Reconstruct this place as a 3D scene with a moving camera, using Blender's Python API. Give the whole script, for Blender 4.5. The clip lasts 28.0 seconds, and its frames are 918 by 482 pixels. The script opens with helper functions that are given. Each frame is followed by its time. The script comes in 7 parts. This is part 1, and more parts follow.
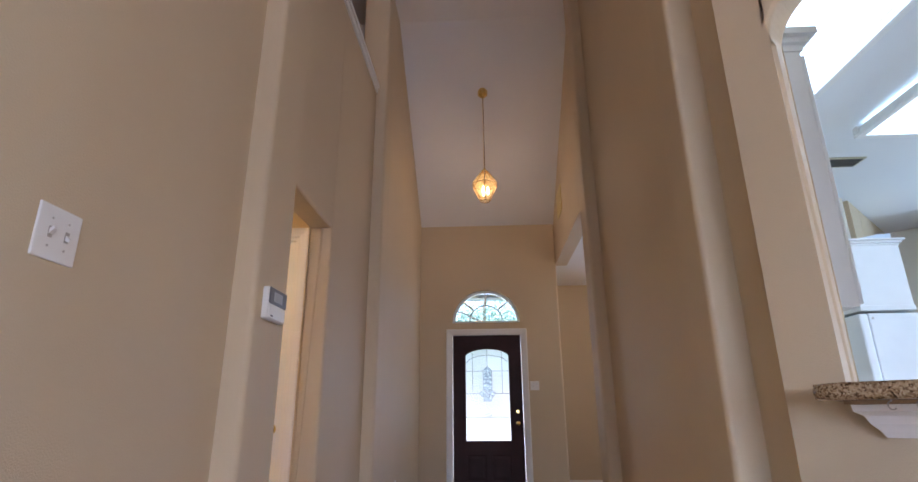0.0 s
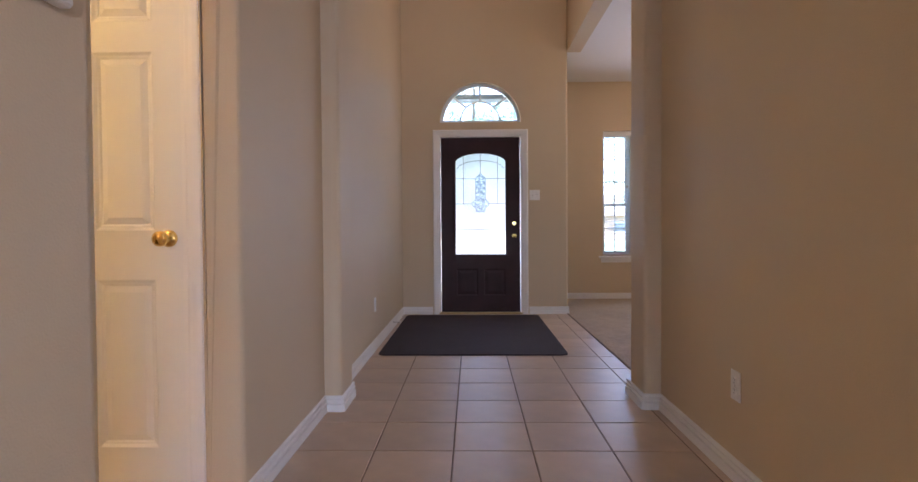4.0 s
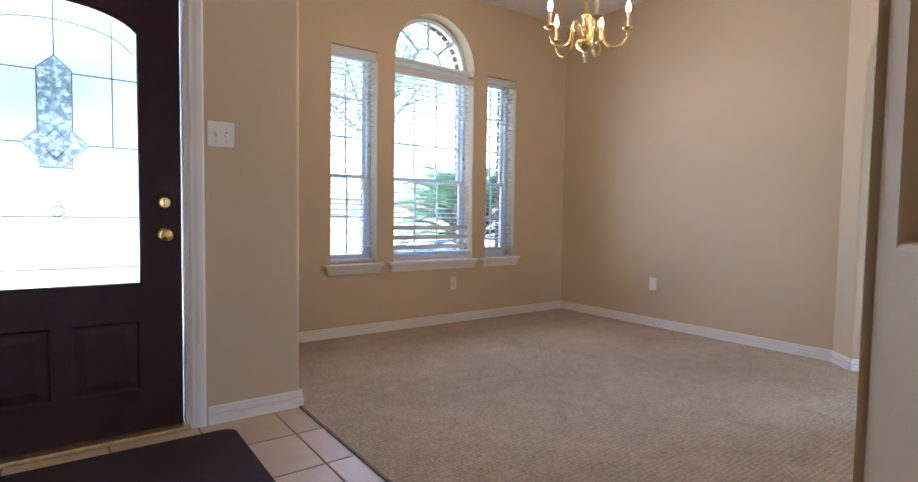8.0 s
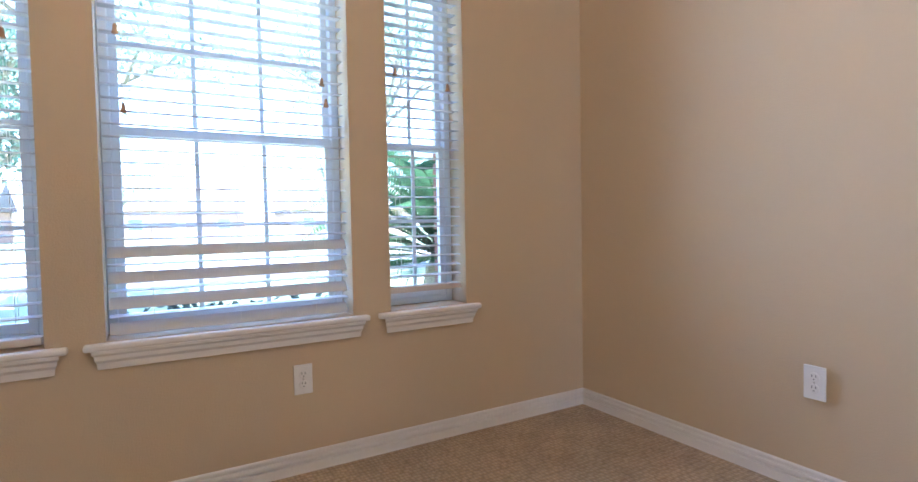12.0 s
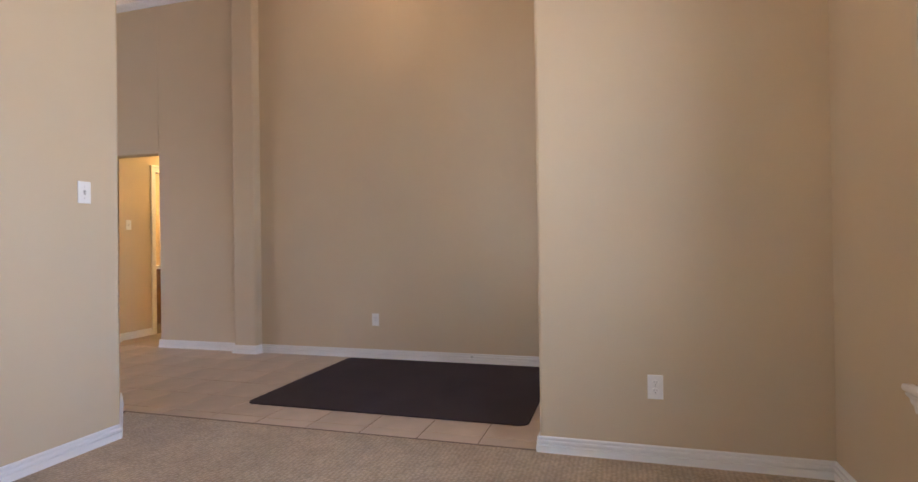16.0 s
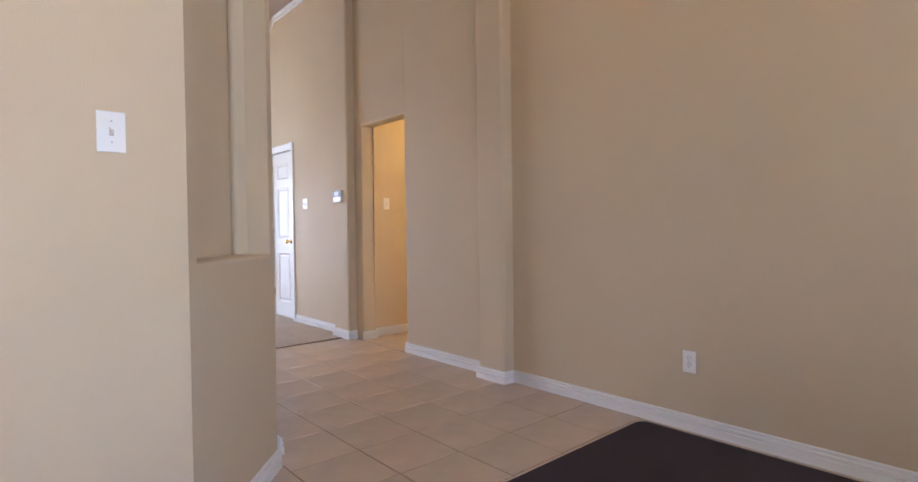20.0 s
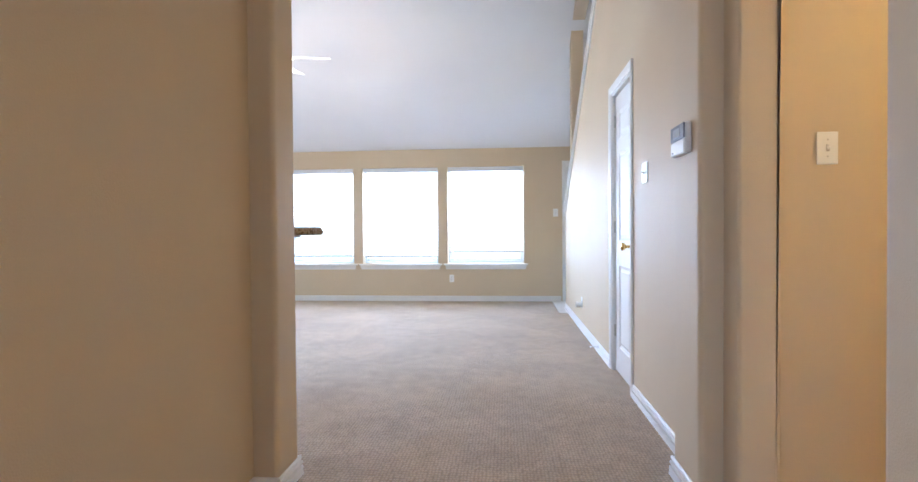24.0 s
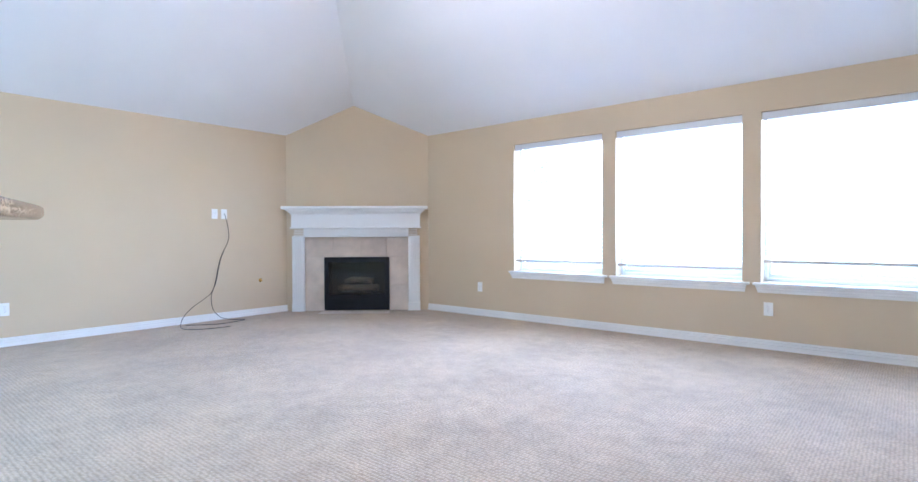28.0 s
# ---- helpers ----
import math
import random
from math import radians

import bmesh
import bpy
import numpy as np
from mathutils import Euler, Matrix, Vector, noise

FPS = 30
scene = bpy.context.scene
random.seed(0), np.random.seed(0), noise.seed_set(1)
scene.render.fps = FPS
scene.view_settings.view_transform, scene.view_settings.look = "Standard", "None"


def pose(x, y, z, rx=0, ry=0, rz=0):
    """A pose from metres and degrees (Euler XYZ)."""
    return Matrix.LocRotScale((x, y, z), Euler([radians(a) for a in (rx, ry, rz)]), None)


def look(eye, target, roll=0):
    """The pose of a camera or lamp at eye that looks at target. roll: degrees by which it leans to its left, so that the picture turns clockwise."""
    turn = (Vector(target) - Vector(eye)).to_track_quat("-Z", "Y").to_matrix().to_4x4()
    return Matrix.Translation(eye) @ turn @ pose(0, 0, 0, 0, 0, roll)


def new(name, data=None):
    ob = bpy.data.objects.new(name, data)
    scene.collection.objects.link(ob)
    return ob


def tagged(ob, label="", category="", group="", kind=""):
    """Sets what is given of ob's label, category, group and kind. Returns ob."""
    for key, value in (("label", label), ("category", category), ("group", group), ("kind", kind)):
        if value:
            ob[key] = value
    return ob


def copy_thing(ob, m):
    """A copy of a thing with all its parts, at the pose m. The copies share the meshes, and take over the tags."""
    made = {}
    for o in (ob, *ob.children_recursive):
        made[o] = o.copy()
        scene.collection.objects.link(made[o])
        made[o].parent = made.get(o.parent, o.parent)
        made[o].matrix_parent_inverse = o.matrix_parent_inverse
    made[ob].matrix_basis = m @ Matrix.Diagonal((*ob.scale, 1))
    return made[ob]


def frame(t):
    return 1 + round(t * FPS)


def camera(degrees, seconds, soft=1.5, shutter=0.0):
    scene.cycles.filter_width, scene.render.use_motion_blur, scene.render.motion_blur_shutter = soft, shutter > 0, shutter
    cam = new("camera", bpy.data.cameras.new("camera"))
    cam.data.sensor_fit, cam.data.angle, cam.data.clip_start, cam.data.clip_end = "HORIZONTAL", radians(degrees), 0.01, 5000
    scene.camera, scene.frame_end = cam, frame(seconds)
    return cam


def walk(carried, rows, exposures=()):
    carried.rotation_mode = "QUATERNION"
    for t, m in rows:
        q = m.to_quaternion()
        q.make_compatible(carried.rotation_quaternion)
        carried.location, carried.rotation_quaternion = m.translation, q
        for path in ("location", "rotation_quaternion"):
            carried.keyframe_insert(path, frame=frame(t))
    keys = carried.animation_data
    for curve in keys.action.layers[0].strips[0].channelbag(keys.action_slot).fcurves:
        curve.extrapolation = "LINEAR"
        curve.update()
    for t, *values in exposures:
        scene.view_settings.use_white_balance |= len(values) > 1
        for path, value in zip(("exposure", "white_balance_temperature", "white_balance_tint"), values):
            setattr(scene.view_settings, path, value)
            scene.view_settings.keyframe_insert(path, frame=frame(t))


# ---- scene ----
cam = camera(81.1, 28.0)
PATH = [
    (0, (0.656, 0.121, 1.033), (0.561, 2.022, 1.646), -0.5),
    (0.5, (0.657, 0.099, 0.97), (0.563, 2.05, 1.4), -1.0),
    (1, (0.653, 0.082, 0.946), (0.551, 2.064, 1.199), -0.7),
    (1.5, (0.65, 0.076, 0.937), (0.544, 2.07, 1.048), -0.6),
    (2, (0.646, 0.083, 0.94), (0.54, 2.08, 0.971), -0.5),
    (2.5, (0.596, 0.148, 0.963), (0.498, 2.145, 0.954), -0.5),
    (4.5, (0.543, 1.807, 0.986), (0.507, 3.806, 0.942), -0.4),
    (5, (0.55, 2.325, 0.98), (0.53, 4.324, 0.933), -0.6),
    (5.5, (0.526, 2.857, 0.985), (0.614, 4.854, 0.931), -0.5),
    (6, (0.52, 3.348, 0.979), (0.801, 5.328, 0.916), -0.4),
    (6.5, (0.53, 3.76, 0.996), (0.997, 5.703, 0.922), -0.2),
    (7, (0.553, 4.088, 1.017), (1.339, 5.925, 0.926), 0.5),
    (7.5, (0.612, 4.441, 1.02), (1.608, 6.173, 0.924), 0.6),
    (8, (0.672, 4.794, 1.028), (1.857, 6.402, 0.924), 0.9),
    (8.5, (0.802, 5.023, 1.051), (2.183, 6.464, 0.939), 1.0),
    (9, (0.969, 5.227, 1.028), (2.453, 6.565, 0.93), 1.1),
    (9.5, (1.101, 5.357, 1.023), (2.624, 6.65, 0.931), 1.0),
    (10, (1.32, 5.55, 1.018), (2.864, 6.82, 0.939), 0.7),
    (10.5, (1.693, 5.837, 1.013), (3.258, 7.079, 0.932), 1.0),
    (11, (2.146, 6.118, 1.002), (3.641, 7.443, 0.916), 0.7),
    (11.5, (2.62, 6.407, 0.978), (3.961, 7.888, 0.899), -0.2),
    (13.5, (4.027, 7.746, 0.982), (3.255, 9.59, 0.927), -2.7),
    (14, (4.077, 8.016, 1.023), (2.799, 9.551, 0.915), -3.6),
    (14.5, (4.168, 8.151, 1.0), (2.348, 8.981, 0.967), -2.6),
    (15, (4.359, 7.982, 0.999), (2.392, 8.341, 1.025), -0.7),
    (15.5, (4.4, 7.94, 1.031), (2.404, 7.817, 1.053), -0.5),
    (16, (4.423, 7.916, 1.075), (2.504, 7.352, 1.087), -0.8),
    (16.5, (4.469, 7.883, 1.089), (2.694, 6.961, 1.097), -0.6),
    (17, (4.527, 7.865, 1.08), (2.894, 6.709, 1.092), -0.4),
    (17.5, (4.495, 7.848, 1.081), (2.965, 6.56, 1.088), -0.3),
    (18, (4.25, 7.764, 1.076), (2.767, 6.422, 1.063), -0.3),
    (18.5, (3.894, 7.619, 1.083), (2.466, 6.219, 1.045), -0.2),
    (19, (3.473, 7.428, 1.111), (2.062, 6.01, 1.065), -0.3),
    (19.5, (2.99, 7.238, 1.093), (1.586, 5.814, 1.046), -0.4),
    (20, (2.524, 7.024, 1.085), (1.203, 5.523, 1.042), -0.7),
    (20.5, (2.039, 6.789, 1.046), (0.803, 5.216, 1.019), -0.3),
    (21, (1.665, 6.514, 1.073), (0.602, 4.82, 1.044), -0.5),
    (21.5, (1.356, 6.235, 1.1), (0.499, 4.428, 1.067), -0.4),
    (22, (1.101, 5.971, 1.102), (0.461, 4.077, 1.067), -0.9),
    (22.5, (0.879, 5.678, 1.087), (0.6, 3.698, 1.056), -0.8),
    (24.5, (0.471, 3.86, 1.071), (0.716, 1.875, 1.034), -0.5),
    (25, (0.387, 3.35, 1.074), (0.76, 1.385, 1.035), -0.6),
    (25.5, (0.358, 2.869, 1.053), (0.876, 0.938, 1.015), -0.6),
    (26, (0.356, 2.465, 1.044), (0.972, 0.563, 1.008), -0.6),
    (26.5, (0.369, 2.13, 1.038), (1.215, 0.318, 1.007), -0.7),
    (27, (0.428, 1.799, 1.017), (1.443, 0.076, 0.989), -0.6),
    (27.5, (0.444, 1.556, 1.017), (1.589, -0.083, 0.99), -0.5),
    (28, (0.448, 1.444, 1.013), (1.734, -0.087, 0.988), -0.3),
]
walk(cam, [(t, look(eye, target, roll)) for t, eye, target, roll in PATH], exposures=[(0, 3.22, 5980, 32), (2.5, 3.32, 5950, 32), (5, 3.50, 6000, 35), (8, 3.72, 5800, 28), (11, 3.92, 5700, 29), (14, 4.05, 5450, 21), (15.8, 3.84, 6050, 28), (17, 3.84, 5850, 27), (19, 3.90, 5880, 28), (22, 4.14, 5700, 22), (25, 4.00, 5280, 21), (28, 4.12, 5080, 22)])

# ---------------------------------------------------------------- daylight
world = bpy.data.worlds.new("sky_world")
scene.world = world
world.use_nodes = True
sky = world.node_tree.nodes.new("ShaderNodeTexSky")
sky.sky_type = "NISHITA"
sky.sun_disc = False
sky.sun_elevation, sky.sun_rotation = radians(63), radians(243)
world.node_tree.links.new(sky.outputs["Color"], world.node_tree.nodes["Background"].inputs["Color"])
world.node_tree.nodes["Background"].inputs["Strength"].default_value = 0.15
sun = new("sun", bpy.data.lights.new("sun", "SUN"))
sun.data.energy, sun.data.angle, sun.data.color = 5.0, radians(0.6), (1.0, 0.97, 0.93)
sun.matrix_basis = look((0, 0, 0), (0.40, 0.20, -0.89))


LEVEL = 0.43


def area(name, at, target, w, h, power, color):
    ob = new(name, bpy.data.lights.new(name, "AREA"))
    ob.data.shape, ob.data.size, ob.data.size_y = "RECTANGLE", w, h
    ob.data.energy, ob.data.color = power * LEVEL, color
    ob.matrix_basis = look(at, target)
    return ob


def bulb(name, at, power, color, radius=0.03):
    ob = new(name, bpy.data.lights.new(name, "POINT"))
    ob.data.energy, ob.data.color, ob.data.shadow_soft_size = power * LEVEL, color, radius
    ob.matrix_basis = pose(*at)
    return ob


DAY = (0.62, 0.80, 1.0)
DAY_S = (0.76, 0.87, 1.0)
WARM = (1.0, 0.72, 0.42)
# the sky's light in the window openings
for wx0, wx1, wz0, wz1, pw in ((2.382, 2.792, 0.62, 2.33, 1.0), (2.955, 3.803, 0.62, 2.6, 2.5), (3.968, 4.342, 0.62, 2.33, 1.0)):
    area("window_daylight", ((wx0 + wx1) / 2, 8.838, (wz0 + wz1) / 2), ((wx0 + wx1) / 2, 0, (wz0 + wz1) / 2), wx1 - wx0, wz1 - wz0, pw, DAY).data.spread = radians(128)
for wx0, wx1, pw in ((0.275, 1.438, 1.0), (1.586, 2.765, 3.8), (2.911, 4.021, 3.4)):
    area("window_daylight", ((wx0 + wx1) / 2, -3.89, 1.30), ((wx0 + wx1) / 2, 4, -0.3), wx1 - wx0, 1.1, pw * 1.15, DAY_S).data.spread = radians(132)
    area("window_daylight", ((wx0 + wx1) / 2, -3.985, 1.33), ((wx0 + wx1) / 2, 4, 1.33), wx1 - wx0, 1.45, 7.0, DAY_S)
area("door_daylight", (0.65, 7.535, 1.3), (0.65, 0, 1.3), 0.5, 1.0, 0.55, DAY)
area("transom_daylight", (0.65, 7.51, 2.42), (0.65, 0, 2.42), 0.8, 0.35, 0.35, DAY)
area("back_door_daylight", (-0.8, -3.95, 1.2), (-0.8, 4, 1.2), 0.6, 1.6, 0.6, DAY)
# added lamp in the unseen kitchen window, brightens kitchen and passage
area("window_daylight", (6.795, 3.9, 1.5), (0, 3.9, 1.5), 1.4, 1.1, 13.0, (0.46, 0.80, 1.0))
# lamps
bulb("foyer_pendant_bulb", (0.675, 5.93, 3.55), 0.78, WARM, 0.05)
for k in range(3):
    a = radians(30 + 120 * k)
    bulb("fan_bulb", (2.94 + 0.15 * math.cos(a), -0.94 + 0.15 * math.sin(a), 2.67), 1.2, (1.0, 0.80, 0.58), 0.05)
bulb("landing_bulb", (-1.45, 0.9, 4.7), 4.0, (1.0, 0.74, 0.46), 0.10)
bulb("bathroom_bulb", (-1.75, 1.25, 2.1), 7.0, (1.0, 0.74, 0.26), 0.08)
bulb("passage_bulb", (-1.5, 2.75, 2.25), 2.7, (1.0, 0.74, 0.27), 0.08)
for kx, ky in ((2.31, 2.58), (3.71, 3.07)):
    area("kitchen_tube_light", (kx, ky, 2.89), (kx, ky, 0), 0.6, 0.9, 2.4, (0.50, 0.81, 1.0))

# ---------------------------------------------------------------- small tools
def part(name, bm, material, parent=None, label="", smooth=False):
    """Links a bmesh as one mesh object, under a thing or part if given."""
    me = bpy.data.meshes.new(name)
    bmesh.ops.recalc_face_normals(bm, faces=bm.faces)
    if smooth:
        for f in bm.faces:
            f.smooth = True
    bm.to_mesh(me)
    bm.free()
    for m in material if isinstance(material, (list, tuple)) else (material,):
        me.materials.append(m)
    ob = new(name, me)
    if parent is not None:
        ob.parent = parent
    if label:
        ob["label"] = label
    return ob


def thing(name, at, label, category, group="", turn=0):
    ob = new(name)
    ob.matrix_basis = pose(at[0], at[1], at[2], 0, 0, turn)
    return tagged(ob, label, category, group)


def box(bm, x0, x1, y0, y1, z0, z1, bevel=0.0, seg=2):
    made = bmesh.ops.create_cube(bm, size=1.0)
    vs = made["verts"]
    bmesh.ops.scale(bm, vec=(x1 - x0, y1 - y0, z1 - z0), verts=vs)
    bmesh.ops.translate(bm, vec=((x0 + x1) / 2, (y0 + y1) / 2, (z0 + z1) / 2), verts=vs)
    if bevel > 0:
        es = list({e for v in vs for e in v.link_edges})
        bmesh.ops.bevel(bm, geom=es, offset=bevel, segments=seg, profile=0.5, affect="EDGES")
    return bm


def boxes(*rows, bevel=0.0, seg=2):
    bm = bmesh.new()
    for r in rows:
        box(bm, *r, bevel=bevel, seg=seg)
    return bm


def lathe(bm, profile, n=24, at=(0, 0, 0), axis="z"):
    """A turned solid: profile rows of (radius, height)."""
    rings = []
    for r, h in profile:
        ring = []
        for k in range(n):
            a = 2 * math.pi * k / n
            c, s = r * math.cos(a), r * math.sin(a)
            p = {"z": (c, s, h), "x": (h, c, s), "y": (c, h, s)}[axis]
            ring.append(bm.verts.new((p[0] + at[0], p[1] + at[1], p[2] + at[2])))
        rings.append(ring)
    for a, b in zip(rings, rings[1:]):
        for k in range(n):
            bm.faces.new((a[k], a[(k + 1) % n], b[(k + 1) % n], b[k]))
    bm.faces.new(rings[0][::-1])
    bm.faces.new(rings[-1])
    return bm


def tube(bm, points, radius, n=8, closed=False):
    """A round rod along points."""
    pts = [Vector(p) for p in points]
    rings = []
    last = None
    for i, p in enumerate(pts):
        q0 = pts[i - 1] if i > 0 or closed else p
        q1 = pts[(i + 1) % len(pts)] if i < len(pts) - 1 or closed else p
        d = (q1 - q0).normalized()
        if last is None:
            side = d.orthogonal().normalized()
        else:
            side = (last - d * last.dot(d)).normalized()
        last = side
        up = d.cross(side)
        r = radius[i] if isinstance(radius, (list, tuple)) else radius
        rings.append([bm.verts.new(p + r * (math.cos(2 * math.pi * k / n) * side + math.sin(2 * math.pi * k / n) * up)) for k in range(n)])
    pairs = list(zip(rings, rings[1:])) + ([(rings[-1], rings[0])] if closed else [])
    for a, b in pairs:
        for k in range(n):
            bm.faces.new((a[k], a[(k + 1) % n], b[(k + 1) % n], b[k]))
    if not closed:
        bm.faces.new(rings[0][::-1])
        bm.faces.new(rings[-1])
    return bm


def prism(bm, outline, axis, lo, hi):
    """An outline of 2D points pushed along an axis from lo to hi: 'y' takes (x, z), 'x' takes (y, z), 'z' takes (x, y)."""
    def put(p, v):
        return {"y": (p[0], v, p[1]), "x": (v, p[0], p[1]), "z": (p[0], p[1], v)}[axis]
    a = [bm.verts.new(put(p, lo)) for p in outline]
    b = [bm.verts.new(put(p, hi)) for p in outline]
    bm.faces.new(a)
    bm.faces.new(b[::-1])
    for k in range(len(outline)):
        j = (k + 1) % len(outline)
        bm.faces.new((a[k], b[k], b[j], a[j]))
    return bm


# ---------------------------------------------------------------- materials
def mat(name, color, rough=0.5, metal=0.0, bump=0.0, scale=60.0, vary=0.0, vary_scale=1.5, spec=0.5, coat=0.0, random=0.0):
    """Painted or plain surface: two scales of tone variation and fine relief."""
    m = bpy.data.materials.new(name)
    m.use_nodes = True
    nt = m.node_tree
    b = nt.nodes["Principled BSDF"]
    b.inputs["Roughness"].default_value = rough
    b.inputs["Metallic"].default_value = metal
    b.inputs["Specular IOR Level"].default_value = spec
    b.inputs["Coat Weight"].default_value = coat
    b.inputs["Base Color"].default_value = (*color, 1)
    co = nt.nodes.new("ShaderNodeTexCoord")
    if vary > 0:
        n1 = nt.nodes.new("ShaderNodeTexNoise")
        n1.inputs["Scale"].default_value = vary_scale
        n1.inputs["Detail"].default_value = 6
        nt.links.new(co.outputs["Object"], n1.inputs["Vector"])
        mp = nt.nodes.new("ShaderNodeMapRange")
        mp.inputs["From Min"].default_value, mp.inputs["From Max"].default_value = 0.3, 0.7
        mp.inputs["To Min"].default_value, mp.inputs["To Max"].default_value = 1 - vary, 1 + vary
        nt.links.new(n1.outputs["Fac"], mp.inputs["Value"])
        mx = nt.nodes.new("ShaderNodeVectorMath")
        mx.operation = "SCALE"
        mx.inputs[0].default_value = color
        nt.links.new(mp.outputs["Result"], mx.inputs["Scale"])
        out = mx.outputs["Vector"]
        if random > 0:
            oi = nt.nodes.new("ShaderNodeObjectInfo")
            mr = nt.nodes.new("ShaderNodeMapRange")
            mr.inputs["To Min"].default_value, mr.inputs["To Max"].default_value = 1 - random, 1 + random
            nt.links.new(oi.outputs["Random"], mr.inputs["Value"])
            m2 = nt.nodes.new("ShaderNodeVectorMath")
            m2.operation = "SCALE"
            nt.links.new(out, m2.inputs[0])
            nt.links.new(mr.outputs["Result"], m2.inputs["Scale"])
            out = m2.outputs["Vector"]
        nt.links.new(out, b.inputs["Base Color"])
    if bump > 0:
        n2 = nt.nodes.new("ShaderNodeTexNoise")
        n2.inputs["Scale"].default_value = scale
        n2.inputs["Detail"].default_value = 3
        nt.links.new(co.outputs["Object"], n2.inputs["Vector"])
        bp = nt.nodes.new("ShaderNodeBump")
        bp.inputs["Strength"].default_value = bump
        bp.inputs["Distance"].default_value = 0.004
        nt.links.new(n2.outputs["Fac"], bp.inputs["Height"])
        nt.links.new(bp.outputs["Normal"], b.inputs["Normal"])
    return m


def glow(name, color, strength):
    m = bpy.data.materials.new(name)
    m.use_nodes = True
    b = m.node_tree.nodes["Principled BSDF"]
    b.inputs["Base Color"].default_value = (*color, 1)
    b.inputs["Emission Color"].default_value = (*color, 1)
    b.inputs["Emission Strength"].default_value = strength
    return m


def glass(name, color=(1, 1, 1), rough=0.0, thin=True):
    """A pane: mostly clear, with a mirror share."""
    m = bpy.data.materials.new(name)
    m.use_nodes = True
    nt = m.node_tree
    nt.nodes.clear()
    out = nt.nodes.new("ShaderNodeOutputMaterial")
    tr = nt.nodes.new("ShaderNodeBsdfTransparent")
    tr.inputs["Color"].default_value = (*color, 1)
    gl = nt.nodes.new("ShaderNodeBsdfGlossy")
    gl.inputs["Roughness"].default_value = max(rough, 0.02)
    lw = nt.nodes.new("ShaderNodeLayerWeight")
    pw = nt.nodes.new("ShaderNodeMath")
    pw.operation = "POWER"
    pw.inputs[1].default_value = 4.0
    nt.links.new(lw.outputs["Facing"], pw.inputs[0])
    fr = nt.nodes.new("ShaderNodeMath")
    fr.operation = "MULTIPLY_ADD"
    fr.inputs[1].default_value, fr.inputs[2].default_value = 0.5, 0.03
    nt.links.new(pw.outputs["Value"], fr.inputs[0])
    mx = nt.nodes.new("ShaderNodeMixShader")
    nt.links.new(fr.outputs["Value"], mx.inputs["Fac"])
    nt.links.new(tr.outputs["BSDF"], mx.inputs[1])
    nt.links.new(gl.outputs["BSDF"], mx.inputs[2])
    nt.links.new(mx.outputs["Shader"], out.inputs["Surface"])
    return m


WALL = mat("tan_wall_paint", (0.62, 0.497, 0.338), rough=0.58, bump=0.30, scale=210, vary=0.035, vary_scale=0.9, spec=0.22)
WALL_K = mat("pale_green_wall_paint", (0.80, 0.77, 0.66), rough=0.6, bump=0.2, scale=170, vary=0.03, vary_scale=0.9, spec=0.4)
CEIL = mat("white_ceiling_paint", (0.80, 0.79, 0.79), rough=0.8, bump=0.35, scale=120, vary=0.03, vary_scale=0.7, spec=0.2)
TRIM = mat("white_trim_paint", (0.82, 0.80, 0.77), rough=0.42, bump=0.06, scale=25, vary=0.03, vary_scale=3)
DOORW = mat("white_door_paint", (0.80, 0.79, 0.77), rough=0.55, bump=0.05, scale=20, vary=0.02, vary_scale=3)
PLASTIC = mat("white_plastic", (0.84, 0.83, 0.80), rough=0.35, vary=0.02, vary_scale=8)
# grey that stands for the shade round switch toggles
SHADEP = mat("shaded_switch_slot", (0.46, 0.43, 0.39), rough=0.5, vary=0.05, vary_scale=20)
DARKP = mat("dark_plastic", (0.03, 0.03, 0.035), rough=0.3, vary=0.1, vary_scale=20)
BRASS = mat("polished_brass", (0.83, 0.60, 0.22), rough=0.16, metal=1.0, vary=0.08, vary_scale=30)
DULLMETAL = mat("brushed_metal", (0.55, 0.53, 0.50), rough=0.35, metal=1.0, vary=0.08, vary_scale=30)
BLACK = mat("black_metal", (0.012, 0.012, 0.014), rough=0.5, spec=0.2, vary=0.2, vary_scale=12, bump=0.1, scale=80)
DOORB = mat("dark_stained_wood_door", (0.032, 0.010, 0.010), rough=0.45, bump=0.25, scale=40, vary=0.3, vary_scale=4, spec=0.25)
MAT_RUG = mat("charcoal_rubber_mat", (0.040, 0.028, 0.032), rough=0.80, bump=0.5, scale=420, vary=0.15, vary_scale=3, spec=0.25)
VINYL = mat("white_vinyl_window", (0.77, 0.82, 0.85), rough=0.35, vary=0.02, vary_scale=5)
SLAT = mat("white_blind_slat", (0.67, 0.68, 0.70), rough=0.4, vary=0.02, vary_scale=6, random=0.03)
RAIL = mat("cream_bottom_rail", (0.66, 0.58, 0.50), rough=0.45, vary=0.03, vary_scale=6)
CORD = mat("white_blind_cord", (0.80, 0.79, 0.76), rough=0.8, vary=0.03, vary_scale=40)
WOODPULL = mat("light_wood_cord_pull", (0.45, 0.26, 0.13), rough=0.5, vary=0.15, vary_scale=40)
GLASS = glass("clear_glass", (0.88, 0.965, 0.985))


